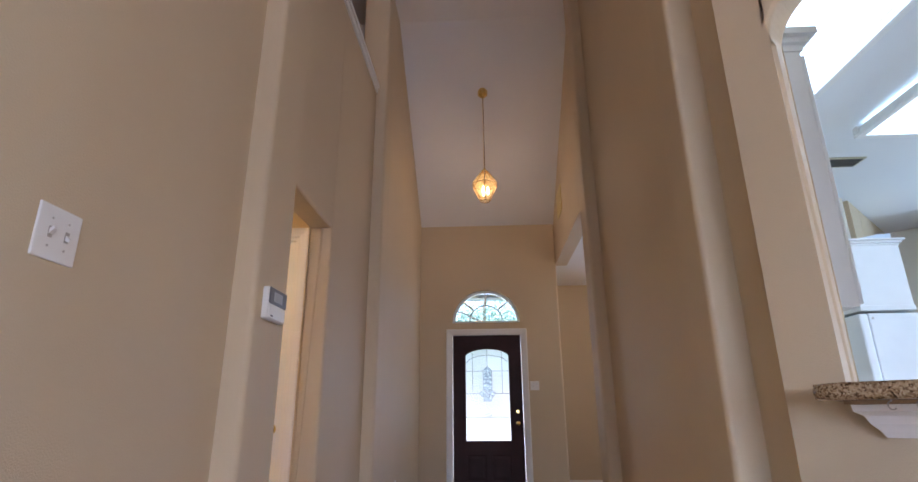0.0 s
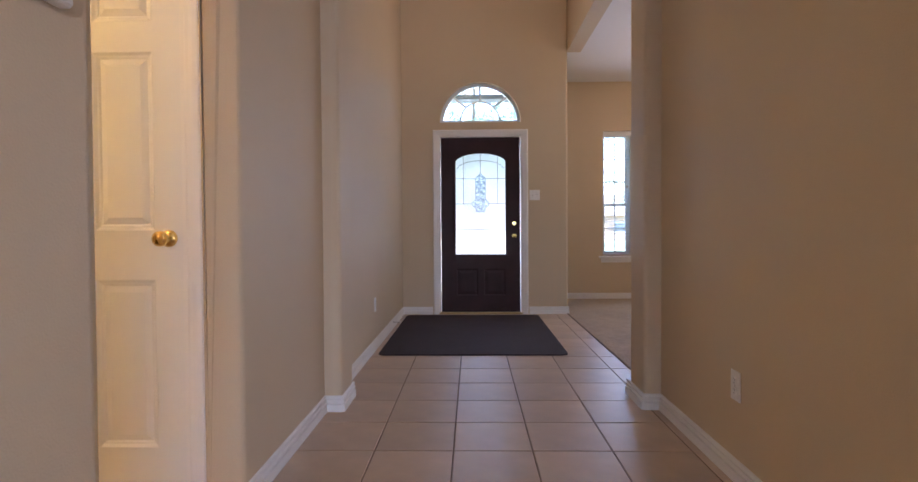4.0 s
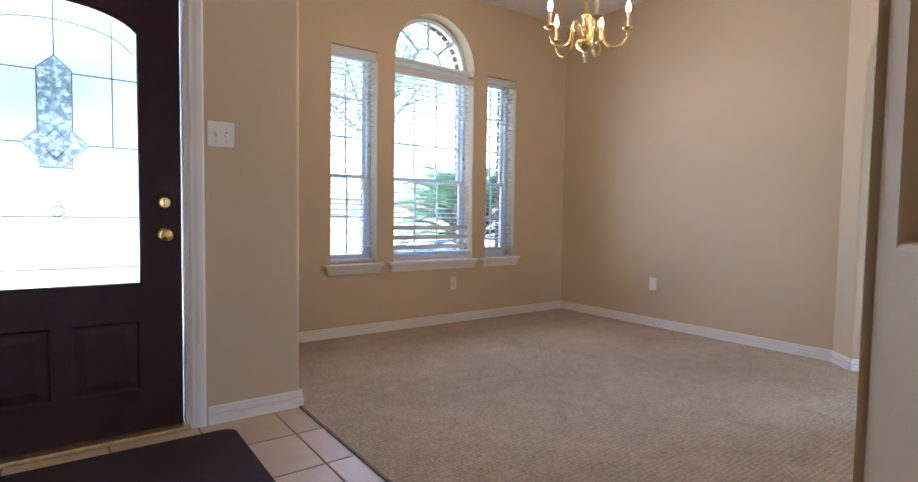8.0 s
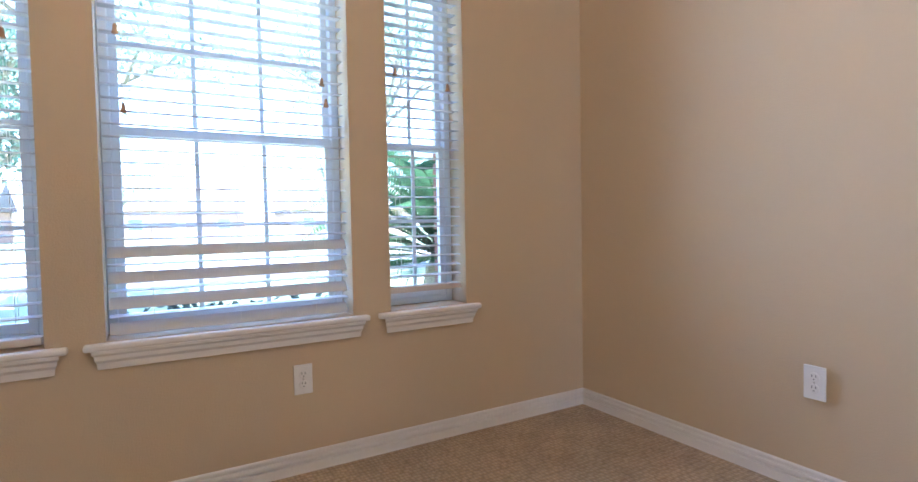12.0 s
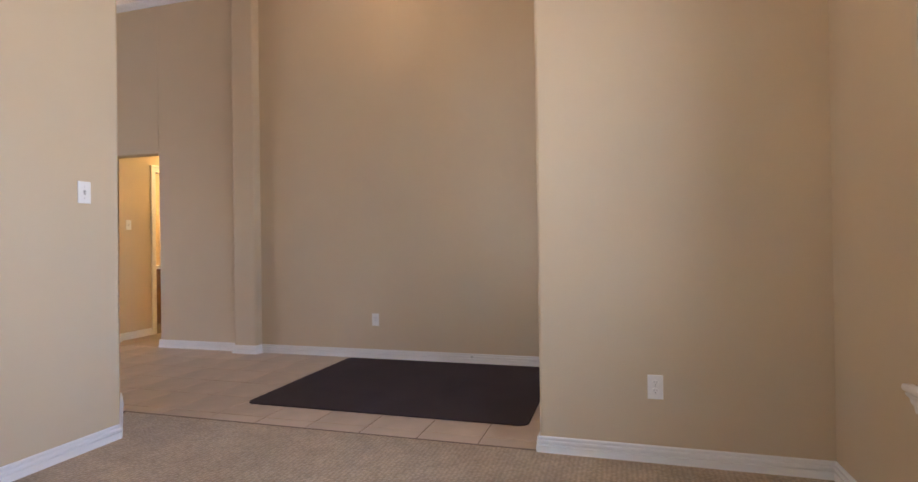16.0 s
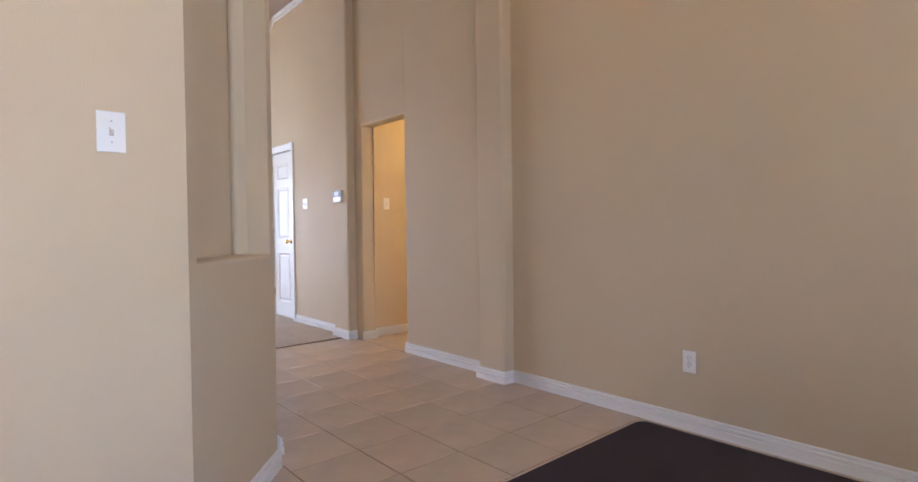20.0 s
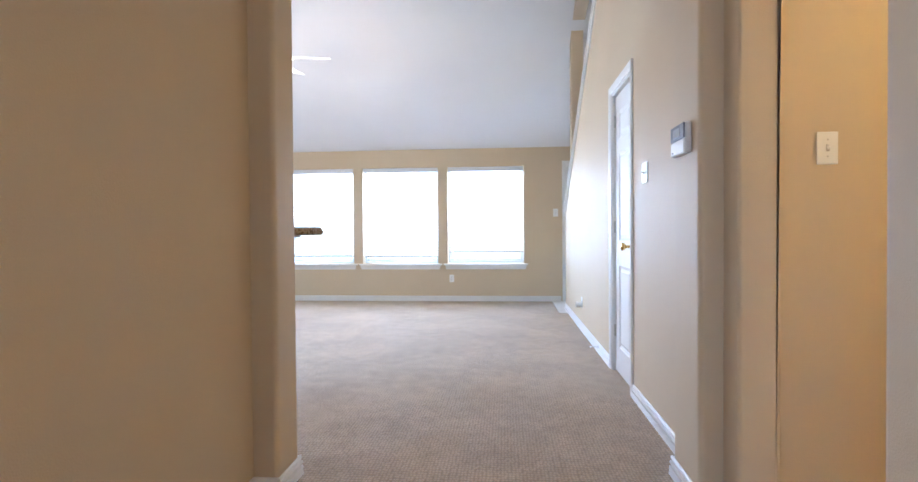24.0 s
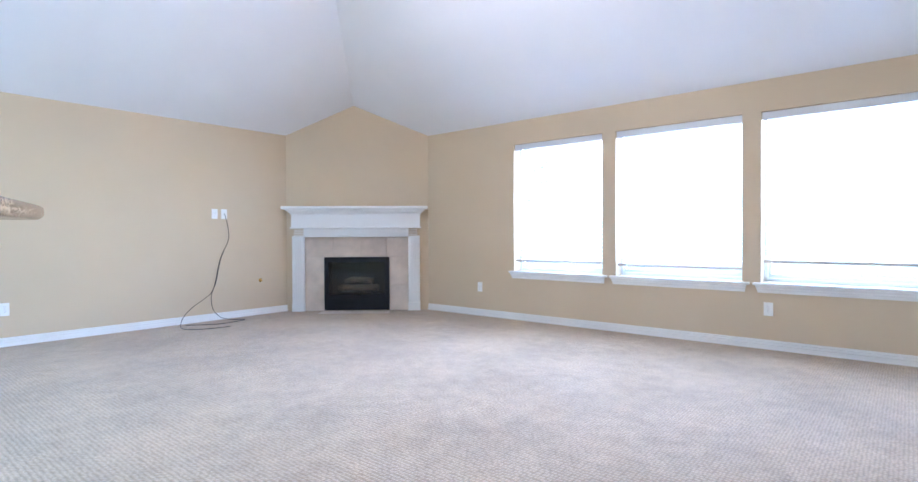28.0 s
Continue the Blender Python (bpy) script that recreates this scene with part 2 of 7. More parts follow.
def mat_tile():
    m = mat("glazed_tan_floor_tile", (0.54, 0.41, 0.30), rough=0.40, bump=0.12, scale=9, vary=0.16, vary_scale=3.2, random=0.06)
    return m


TILE = mat_tile()
GROUT = mat("brown_grout", (0.20, 0.14, 0.10), rough=0.9, bump=0.4, scale=200, vary=0.2, vary_scale=12)
TILE_K = mat("cream_kitchen_floor_tile", (0.68, 0.64, 0.56), rough=0.3, bump=0.1, scale=10, vary=0.08, vary_scale=3, random=0.05)


def mat_carpet():
    m = bpy.data.materials.new("beige_loop_carpet")
    m.use_nodes = True
    nt = m.node_tree
    b = nt.nodes["Principled BSDF"]
    b.inputs["Roughness"].default_value = 0.95
    b.inputs["Specular IOR Level"].default_value = 0.1
    b.inputs["Sheen Weight"].default_value = 0.25
    co = nt.nodes.new("ShaderNodeTexCoord")
    big = nt.nodes.new("ShaderNodeTexNoise")
    big.inputs["Scale"].default_value, big.inputs["Detail"].default_value = 1.6, 6
    nt.links.new(co.outputs["Object"], big.inputs["Vector"])
    # loops in loose rows
    mp0 = nt.nodes.new("ShaderNodeMapping")
    mp0.inputs["Scale"].default_value = (1.0, 0.72, 1.0)
    nt.links.new(co.outputs["Object"], mp0.inputs["Vector"])
    mul = nt.nodes.new("ShaderNodeTexVoronoi")
    mul.inputs["Scale"].default_value, mul.inputs["Randomness"].default_value = 62.0, 0.42
    nt.links.new(mp0.outputs["Vector"], mul.inputs["Vector"])
    mott = nt.nodes.new("ShaderNodeTexNoise")
    mott.inputs["Scale"].default_value, mott.inputs["Detail"].default_value = 9.0, 4
    nt.links.new(co.outputs["Object"], mott.inputs["Vector"])
    fine = nt.nodes.new("ShaderNodeTexNoise")
    fine.inputs["Scale"].default_value, fine.inputs["Detail"].default_value = 180, 2
    nt.links.new(co.outputs["Object"], fine.inputs["Vector"])
    add = nt.nodes.new("ShaderNodeMath")
    add.operation = "MULTIPLY_ADD"
    add.inputs[1].default_value = 0.35
    nt.links.new(fine.outputs["Fac"], add.inputs[0])
    nt.links.new(mul.outputs["Distance"], add.inputs[2])
    ramp = nt.nodes.new("ShaderNodeValToRGB")
    ramp.color_ramp.elements[0].color = (0.535, 0.40, 0.258, 1)
    ramp.color_ramp.elements[1].color = (0.32, 0.236, 0.148, 1)
    ramp.color_ramp.elements[0].position, ramp.color_ramp.elements[1].position = 0.30, 0.90
    nt.links.new(add.outputs["Value"], ramp.inputs["Fac"])
    mp = nt.nodes.new("ShaderNodeMapRange")
    mp.inputs["From Min"].default_value, mp.inputs["From Max"].default_value = 0.32, 0.68
    mp.inputs["To Min"].default_value, mp.inputs["To Max"].default_value = 0.76, 1.16
    both = nt.nodes.new("ShaderNodeMath")
    both.operation = "MULTIPLY_ADD"
    both.inputs[1].default_value = 0.45
    half = nt.nodes.new("ShaderNodeMath")
    half.operation = "MULTIPLY"
    half.inputs[1].default_value = 0.55
    nt.links.new(big.outputs["Fac"], half.inputs[0])
    nt.links.new(mott.outputs["Fac"], both.inputs[0])
    nt.links.new(half.outputs["Value"], both.inputs[2])
    nt.links.new(both.outputs["Value"], mp.inputs["Value"])
    sc = nt.nodes.new("ShaderNodeVectorMath")
    sc.operation = "SCALE"
    nt.links.new(ramp.outputs["Color"], sc.inputs[0])
    nt.links.new(mp.outputs["Result"], sc.inputs["Scale"])
    nt.links.new(sc.outputs["Vector"], b.inputs["Base Color"])
    bp = nt.nodes.new("ShaderNodeBump")
    bp.inputs["Strength"].default_value, bp.inputs["Distance"].default_value = 0.75, 0.006
    bp.invert = True
    nt.links.new(add.outputs["Value"], bp.inputs["Height"])
    nt.links.new(bp.outputs["Normal"], b.inputs["Normal"])
    return m


CARPET = mat_carpet()

# ---------------------------------------------------------------- the plan, in metres
WX = -0.262          # west wall of hall, foyer and living room
FY = 7.52            # foyer's north wall
DX = 1.656           # east end of the foyer's north wall, dining room's west wall
DY = 8.84            # dining room's window wall
DE = 5.05            # dining room's east wall
DS = 5.20            # dining room's south wall
DC = 3.03            # dining room's ceiling
SY = -3.82           # living room's window wall
EX = 6.80            # living room's east wall
CABY, CABZ = -1.70, 1.272   # cable plate beside the fireplace
CHAND_W = 0.30
LZ = 2.335           # living room's eaves
HE = 1.57            # hall's east wall
TOP = 5.35           # flat top of the vault


def wall(name, a, b, z0, z1, thick, openings=(), material=None, label="", parent=None, rounded=0.0, ztop=None):
    """An upright wall whose seen face runs from a to b; its thickness lies to the left of a-b for thick > 0.
    openings: rows (s0, s1, sill, head, rise): a rise > 0 arches the head upwards by that much as half an ellipse.
    ztop: function of s for a raking top."""
    a, b = Vector(a), Vector(b)
    run = (b - a).length
    along = (b - a).normalized()
    side = Vector((-along.y, along.x)) * thick
    top = ztop or (lambda s: z1)
    cuts = {0.0, run}
    for s0, s1, *_rest in openings:
        cuts |= {max(s0, 0), min(s1, run)}
        if _rest[2] > 0:
            n = 28
            cuts |= {s0 + (s1 - s0) * (0.5 - 0.5 * math.cos(math.pi * k / n)) for k in range(n + 1)}
    if ztop:
        cuts |= {run * k / 24 for k in range(25)}
    cuts = sorted(cuts)
    cuts = [c for k, c in enumerate(cuts) if k == 0 or c - cuts[k - 1] > 1e-4]
    def head(o, s):
        s0, s1, sill, h, rise = o
        if rise <= 0:
            return h
        u = min(1.0, abs((s - (s0 + s1) / 2) / ((s1 - s0) / 2)))
        return h + rise * math.sqrt(max(0.0, 1 - u * u))
    faces = {}
    def quad(*ps):
        key = tuple(sorted(tuple(round(c, 4) for c in p) for p in ps))
        if key in faces:
            faces[key] = None
        else:
            faces[key] = ps
    def at(s, d, z):
        p = a + along * s + side * d
        return (p.x, p.y, z)
    for s, e in zip(cuts, cuts[1:]):
        mid = (s + e) / 2
        here = sorted((o for o in openings if o[0] < mid < o[1]), key=lambda o: o[2])
        lo = (z0, z0)
        spans = []
        for o in here:
            if o[2] > lo[0] + 1e-4:
                spans.append((lo, (o[2], o[2])))
            lo = (head(o, s), head(o, e))
        spans.append((lo, (top(s), top(e))))
        for (l0, l1), (h0, h1) in spans:
            if h0 - l0 < 1e-4 and h1 - l1 < 1e-4:
                continue
            p = [at(s, 0, l0), at(e, 0, l1), at(e, 0, h1), at(s, 0, h0)]
            q = [at(s, 1, l0), at(e, 1, l1), at(e, 1, h1), at(s, 1, h0)]
            quad(*p)
            quad(*q[::-1])
            quad(p[0], q[0], q[1], p[1])
            quad(p[3], p[2], q[2], q[3])
            quad(p[0], p[3], q[3], q[0])
            quad(p[1], q[1], q[2], p[2])
    bm = bmesh.new()
    for ps in faces.values():
        if ps and len({tuple(round(c, 4) for c in p) for p in ps}) > 2:
            seen, vs = set(), []
            for p in ps:
                k = tuple(round(c, 4) for c in p)
                if k not in seen:
                    seen.add(k)
                    vs.append(bm.verts.new(p))
            bm.faces.new(vs)
    bmesh.ops.remove_doubles(bm, verts=bm.verts, dist=0.0005)
    bmesh.ops.recalc_face_normals(bm, faces=bm.faces)
    bmesh.ops.dissolve_limit(bm, angle_limit=0.02, verts=bm.verts, edges=bm.edges)
    if rounded > 0:
        es = []
        for ed in bm.edges:
            if len(ed.link_faces) != 2 or ed.calc_face_angle(0) < 0.8:
                continue
            m = (ed.verts[0].co + ed.verts[1].co) / 2
            s = (Vector((m.x, m.y)) - a).dot(along)
            for o in openings:
                if o[0] - 0.01 < s < o[1] + 0.01 and o[2] - 0.01 < m.z < o[3] + o[4] + 0.01:
                    n = [abs(f.normal.dot(Vector((-along.y, along.x, 0)))) for f in ed.link_faces]
                    if max(n) > 0.9 and min(n) < 0.3:
                        es.append(ed)
                        break
        if es:
            bmesh.ops.bevel(bm, geom=es, offset=rounded, segments=4, profile=0.5, affect="EDGES")
    ob = part(name, bm, material or WALL, parent, label)
    if parent is None:
        tagged(ob, label, "wall", "", "structure")
    return ob


def post(name, outline, z0, z1, label, rounded=0.022, material=None):
    """An upright solid with rounded upright edges."""
    bm = bmesh.new()
    prism(bm, outline, "z", z0, z1)
    es = [e for e in bm.edges if abs(e.verts[0].co.z - e.verts[1].co.z) > 0.5]
    if rounded > 0:
        bmesh.ops.bevel(bm, geom=es, offset=rounded, segments=5, profile=0.5, affect="EDGES")
    return tagged(part(name, bm, material or WALL), label, "wall", "", "structure")


def slab(name, outline, z0, z1, material, label, category):
    bm = bmesh.new()
    prism(bm, outline, "z", z0, z1)
    return tagged(part(name, bm, material), label, category, "", "structure")




def baseboard(a, b, h=0.085, material=None):
    """A moulded white skirting whose back runs from a to b, the room on its left."""
    a, b = Vector(a), Vector(b)
    along = (b - a).normalized()
    n = Vector((-along.y, along.x))
    prof = [(0, 0), (0.018, 0), (0.018, h * 0.08), (0.0165, h * 0.12), (0.0160, h * 0.46), (0.003, h * 0.49), (0.003, h * 0.56), (0.0135, h * 0.59), (0.0145, h * 0.66), (0.0125, h * 0.74), (0.003, h * 0.76), (0.003, h * 0.82), (0.0095, h * 0.85), (0.0095, h * 0.94), (0.005, h), (0, h)]
    bm = bmesh.new()
    rows = []
    for p in (a, b):
        rows.append([bm.verts.new((p.x + n.x * d, p.y + n.y * d, z + 0.001)) for d, z in prof])
    k = len(prof)
    for i in range(k):
        bm.faces.new((rows[0][i], rows[1][i], rows[1][(i + 1) % k], rows[0][(i + 1) % k]))
    bm.faces.new(rows[0][::-1])
    bm.faces.new(rows[1])
    return tagged(part("baseboard", bm, material or TRIM), "white painted moulded baseboard along the tan wall", "baseboard", "baseboards", "structure")


# ---------------------------------------------------------------- floors
slab("ground_floor_slab", [(WX - 2.3, SY - 0.25), (EX + 0.3, SY - 0.25), (EX + 0.3, 6.2), (DE + 0.25, 6.2), (DE + 0.25, DY + 0.2), (DX - 0.1, DY + 0.2), (DX - 0.1, FY + 0.2), (WX - 2.3, FY + 0.2)], -0.25, -0.012, GROUT, "grey-brown concrete slab under the floors", "floor")
TH = 2.166           # where tile meets the living room's carpet
floor_living = slab("floor_carpet_living", [(WX - 0.15, SY - 0.1), (EX + 0.1, SY - 0.1), (EX + 0.1, 1.2), (1.95, 1.2), (1.95, TH), (WX - 0.15, TH)], -0.012, 0.004, CARPET, "beige looped carpet of the living room floor", "carpet")
floor_dining = slab("floor_carpet_dining", [(DX - 0.005, DS - 0.4), (2.2, DS - 0.05), (4.05, DS - 0.05), (5.13, 6.22), (5.13, DY + 0.05), (DX - 0.005, DY + 0.05)], -0.012, 0.006, CARPET, "beige looped carpet of the dining room floor", "carpet")

# ---------------------------------------------------------------- walls of hall and foyer
PIL1 = (1.98, 2.29)
PIL2 = (4.17, 4.43)
# west wall: hall with the doorway to the side passage; low landing wall above the passage
wall("wall_west_hall", (WX, 2.29), (WX, 4.40), 0, 3.76, 0.145, openings=[(0.13, 0.85, -0.1, 2.11, 0)], rounded=0.02, label="tan painted hall wall with an open doorway to a side passage")
wall("wall_west_foyer", (WX, 4.40), (WX, FY), 0, 6.2, 0.145, label="tan painted two-storey foyer wall")
post("pilaster_west_south", [(WX - 0.14, PIL1[0]), (WX + 0.088, PIL1[0]), (WX + 0.088, PIL1[1]), (WX - 0.14, PIL1[1])], 0, 6.2, "tan painted bullnose pilaster of the portal between hall and living room")
post("pilaster_west_north", [(WX - 0.14, PIL2[0]), (WX + 0.095, PIL2[0]), (WX + 0.095, PIL2[1]), (WX - 0.14, PIL2[1])], 0, 6.2, "tan painted bullnose pilaster between hall and foyer")
# north wall of the foyer with the door and the half-round light above it
DOOR = (0.165, 1.135)
wall("wall_north_foyer", (WX, FY), (1.40, FY), 0, 3.75, 0.16, openings=[(DOOR[0] - WX, DOOR[1] - WX, -0.1, 2.075, 0), (0.18 - WX, 1.12 - WX, 2.225, 2.2251, 0.465)], rounded=0.0, label="tan painted foyer wall round the front door")
# header over the opening to the dining room
wall("wall_header_dining", (DX, 4.86), (DX, FY + 0.05), DC, 6.2, -0.16, label="tan painted wall above the dining room opening")
post("wall_west_dining", [(1.34, FY + 0.001), (DX, FY + 0.001), (DX, DY + 0.05), (1.34, DY + 0.05)], 0, 3.78, "tan painted dining room wall beside the windows")
# east wall of the hall and its pilasters
wall("wall_east_hall", (HE, 2.1), (HE, 4.5), 0, 6.2, -0.16, label="tan painted hall wall backing onto the kitchen")
post("pilaster_east_south", [(HE + 0.15, 2.09), (1.465, 2.09), (1.465, 2.30), (HE + 0.15, 2.30)], 0, 6.2, "tan painted bullnose pilaster of the portal between hall and living room")
post("pilaster_east_north", [(HE + 0.14, 4.21), (1.478, 4.21), (1.478, 4.46), (HE + 0.02, 4.60), (HE + 0.14, 4.60)], 0, 6.2, "tan painted bullnose pilaster between hall and foyer")

# angled wall with a tall niche between hall and dining room
NA, NB = Vector((2.05, 5.18)), Vector((1.543, 4.63))
nrun = (NB - NA).length
wall("wall_niche", NA, NB, 0, 6.2, 0.34, openings=[(0.058, nrun - 0.05, 0.985, 2.75, 0.20)], rounded=0.018, label="tan painted angled wall with a tall arched niche")
nal = (NB - NA).normalized()
nsd = Vector((-nal.y, nal.x))
post("niche_back", [tuple(NA + nal * 0.05 + nsd * 0.16), tuple(NB - nal * 0.05 + nsd * 0.16), tuple(NB - nal * 0.05 + nsd * 0.30), tuple(NA + nal * 0.05 + nsd * 0.30)], 0.9, 3.05, "tan painted back of the wall niche", rounded=0)
post("wall_south_dining", [(4.05, DS), (2.05, DS), (2.22, DS - 0.16), (4.05, DS - 0.16)], 0, 3.4, "tan painted dining room wall with a light switch", rounded=0)
# dining room: window wall, east wall, angled wall with an arch
WIN = [(2.382, 2.792), (2.955, 3.803), (3.968, 4.342)]
WZ = (0.600, 2.348)
wall("wall_north_dining", (DX - 0.10, DY), (DE + 0.16, DY), 0, 3.4, 0.24, openings=[
    (WIN[0][0] - DX + 0.10, WIN[0][1] - DX + 0.10, WZ[0], WZ[1], 0),
    (WIN[1][0] - DX + 0.10, WIN[1][1] - DX + 0.10, WZ[0], 2.345, 0.44),
    (WIN[2][0] - DX + 0.10, WIN[2][1] - DX + 0.10, WZ[0], WZ[1], 0)], label="tan painted dining room wall with three windows")
AA, AB = Vector((5.10, 6.26)), Vector((4.04, DS))
wall("wall_east_dining", (DE, DY), AA, 0, 3.4, 0.16, label="tan painted blank dining room wall")
arun = (AB - AA).length
a0, a1 = 0.225, 1.12
ADIR = (AB - AA).normalized()
wall("wall_arch_dining", AA, AB, 0, 3.4, 0.15, openings=[(a0, a1, -0.1, 2.03, 0.27)], rounded=0.02, label="tan painted angled wall with an arched opening to the kitchen")
wall("wall_kitchen_passage", (5.12, 6.30), (6.35, 5.07), 0, 3.0, 0.12, material=WALL_K, label="pale painted passage wall behind the arch")
slab("ceiling_dining", [(DX + 0.16, DS - 0.3), (DE + 0.1, DS - 0.3), (DE + 0.1, DY + 0.1), (DX - 0.1, DY + 0.1), (DX - 0.1, FY + 0.051), (DX + 0.16, FY + 0.051)], DC, DC + 0.1, CEIL, "white dining room ceiling", "ceiling")

# ---------------------------------------------------------------- living room
BW = [(0.275, 1.438), (1.586, 2.765), (2.911, 4.021)]
BZ = (0.580, 2.062)
ox = WX - 2.2
wall("wall_south_living", (5.50, SY), (ox, SY), 0, 2.9, 0.24, openings=[(5.50 - x1, 5.50 - x0, BZ[0], BZ[1], 0) for x0, x1 in BW] + [(5.50 - (-0.36), 5.50 + 1.20, -0.1, 2.06, 0)], label="tan painted living room wall with three wide windows and a back door")
FA, FB = Vector((EX, -2.55)), Vector((5.405, SY))
FRUN = (FA - FB).length
wall("wall_fireplace", FA, FB, 0, 3.4, 0.3, [(FRUN - 1.347, FRUN - 0.565, 0.02, 0.70, 0)], label="tan painted angled corner wall above the fireplace")
# the opening is for the added kitchen window, which is never in view
wall("wall_east_living", (EX, 5.3), (EX, FA.y), 0, 2.9, 0.2, openings=[(0.70, 2.10, 0.95, 2.05, 0)], label="tan painted living room wall with a cable outlet")
# stair wall: rises with the stair behind it, low at the window end
RAKE0, RAKE1 = (-3.25, 1.20), (0.40, 3.76)
def rake(y):
    if y < RAKE0[0]:
        return RAKE0[1]
    if y > RAKE1[0]:
        return RAKE1[1]
    u = (y - RAKE0[0]) / (RAKE1[0] - RAKE0[0])
    return RAKE0[1] + u * (RAKE1[1] - RAKE0[1])
D2 = (0.13, 0.86)
wall("wall_west_living", (WX, -3.02), (WX, 2.0), 0, 3, 0.14, openings=[(D2[0] + 3.02 + 0.055, D2[1] + 3.02 - 0.055, -0.1, 2.10, 0)], ztop=lambda s: rake(-3.02 + s), label="tan painted stair wall with a raking top and a closet door")
# ceilings of the living room: two slopes that meet in a hip over the fireplace, and a flat top
LS = 0.60            # pitch of the living room's slopes
NS = 0.745           # pitch of the foyer's slope
def plane(name, pts, label, up=0.06):
    bm = bmesh.new()
    lo = [bm.verts.new(p) for p in pts]
    hi = [bm.verts.new((p[0], p[1], p[2] + up)) for p in pts]
    bm.faces.new(lo)
    bm.faces.new(hi[::-1])
    for k in range(len(pts)):
        j = (k + 1) % len(pts)
        bm.faces.new((lo[k], lo[j], hi[j], hi[k]))
    return tagged(part(name, bm, CEIL), label, "ceiling", "", "structure")


rise = (TOP - LZ) / LS
XW = WX - 2.3
plane("ceiling_living_south", [(XW, SY - 0.1, LZ - 0.06), (EX + 0.1, SY - 0.1, LZ - 0.06), (EX - rise, SY + rise, TOP), (XW, SY + rise, TOP)], "white sloping living room ceiling above the windows")
plane("ceiling_living_east", [(EX + 0.1, SY - 0.1, LZ - 0.06), (EX + 0.1, 5.4, LZ - 0.06), (EX - rise, 5.4, TOP), (EX - rise, SY + rise, TOP)], "white sloping living room ceiling towards the fireplace corner")
FS = FY - (TOP - 3.64) / NS
plane("ceiling_top", [(XW, SY + rise, TOP), (EX - rise, SY + rise, TOP), (EX - rise, 5.4, TOP), (1.9, 5.4, TOP), (1.9, FS, TOP), (XW, FS, TOP)], "flat white ceiling at the top of the vault")
plane("ceiling_foyer_slope", [(XW, FS, TOP), (1.9, FS, TOP), (1.9, FY + 0.1, 3.64 - 0.1 * NS), (XW, FY + 0.1, 3.64 - 0.1 * NS)], "white sloping foyer ceiling")
# outer shell that closes the place
# upper stair wall above the raking top, with an arched opening
def stair_wall():
    y0, y1 = -2.20, -0.20
    z_at = lambda y: rake(y) + 0.02
    arch = lambda y: 3.35 + 0.225 * math.sqrt(max(0.0, 1 - ((y + 1.27) / 0.79) ** 2)) if abs(y + 1.27) < 0.79 else None
    top_at = lambda y: LZ + LS * (y - SY) + 0.02
    bm = bmesh.new()
    ys = sorted({y0, -2.06, -0.48, y1} | {-1.27 - 0.79 * math.cos(math.pi * k / 24) for k in range(25)})
    for p, q in zip(ys, ys[1:]):
        m = (p + q) / 2
        inside = arch(m) is not None
        lo = ((arch(p) or 3.35), (arch(q) or 3.35)) if inside else (z_at(p), z_at(q))
        prism(bm, [(p, lo[0]), (q, lo[1]), (q, top_at(q)), (p, top_at(p))], "x", WX - 0.105, WX + 0.034)
    bmesh.ops.remove_doubles(bm, verts=bm.verts, dist=0.0005)
    return tagged(part("wall_west_upper", bm, WALL), "tan painted upper stair wall with an arched opening", "wall", "", "structure")


stair_wall()
wall("wall_stair_header", (WX - 0.14, -2.0), (XW, -2.0), 3.53, 5.4, 0.1, label="tan painted wall above the stairwell")
wall("wall_west_outer", (XW, SY), (XW, FY), 0, 5.6, 0.2, label="tan painted outer wall of stair and bathroom")
wall("wall_north_rooms", (WX - 0.14, FY), (XW, FY), 0, 5.6, -0.16, label="tan painted outer wall beside the foyer")
wall("wall_kitchen_north", (4.05, 5.03), (2.335, 5.03), 0, 3.1, -0.02, material=WALL_K, label="pale painted kitchen wall")
wall("wall_kitchen_east", (EX, 5.3), (5.2, 5.3), 0, 3.1, -0.16, material=WALL_K, label="pale painted kitchen wall")
wall("wall_vault_north_east", (1.82, 5.36), (EX, 5.36), 3.14, 5.6, 0.1, label="tan painted wall of the vault above the kitchen")
wall("wall_passage_end", (6.35, 4.90), (6.40, 5.3), 0, 3.0, 0.1, material=WALL_K, label="pale painted passage wall")

# ---------------------------------------------------------------- pass-through wall with the granite bar
PA, PB = Vector((1.57, 1.89)), Vector((2.298, 1.162))
prun = (PB - PA).length
o0 = (Vector((1.686, 1.774)) - PA).length
wall("wall_pass_through", PA, PB, 0, 3.9, 0.15, openings=[(o0, 0.66, 1.055, 2.30, 0.22)], rounded=0.02, label="tan painted angled half wall with an arched pass-through to the kitchen")
wall("wall_pass_return", (HE + 0.01, 2.10), (HE + 0.01, 1.885), 0, 3.9, 0.14, label="tan painted short wall between pilaster and pass-through")
wall("wall_vault_kitchen", (1.70, 2.25), (EX, 2.25), 2.95, 5.6, 0.1, label="tan painted wall above the kitchen ceiling")
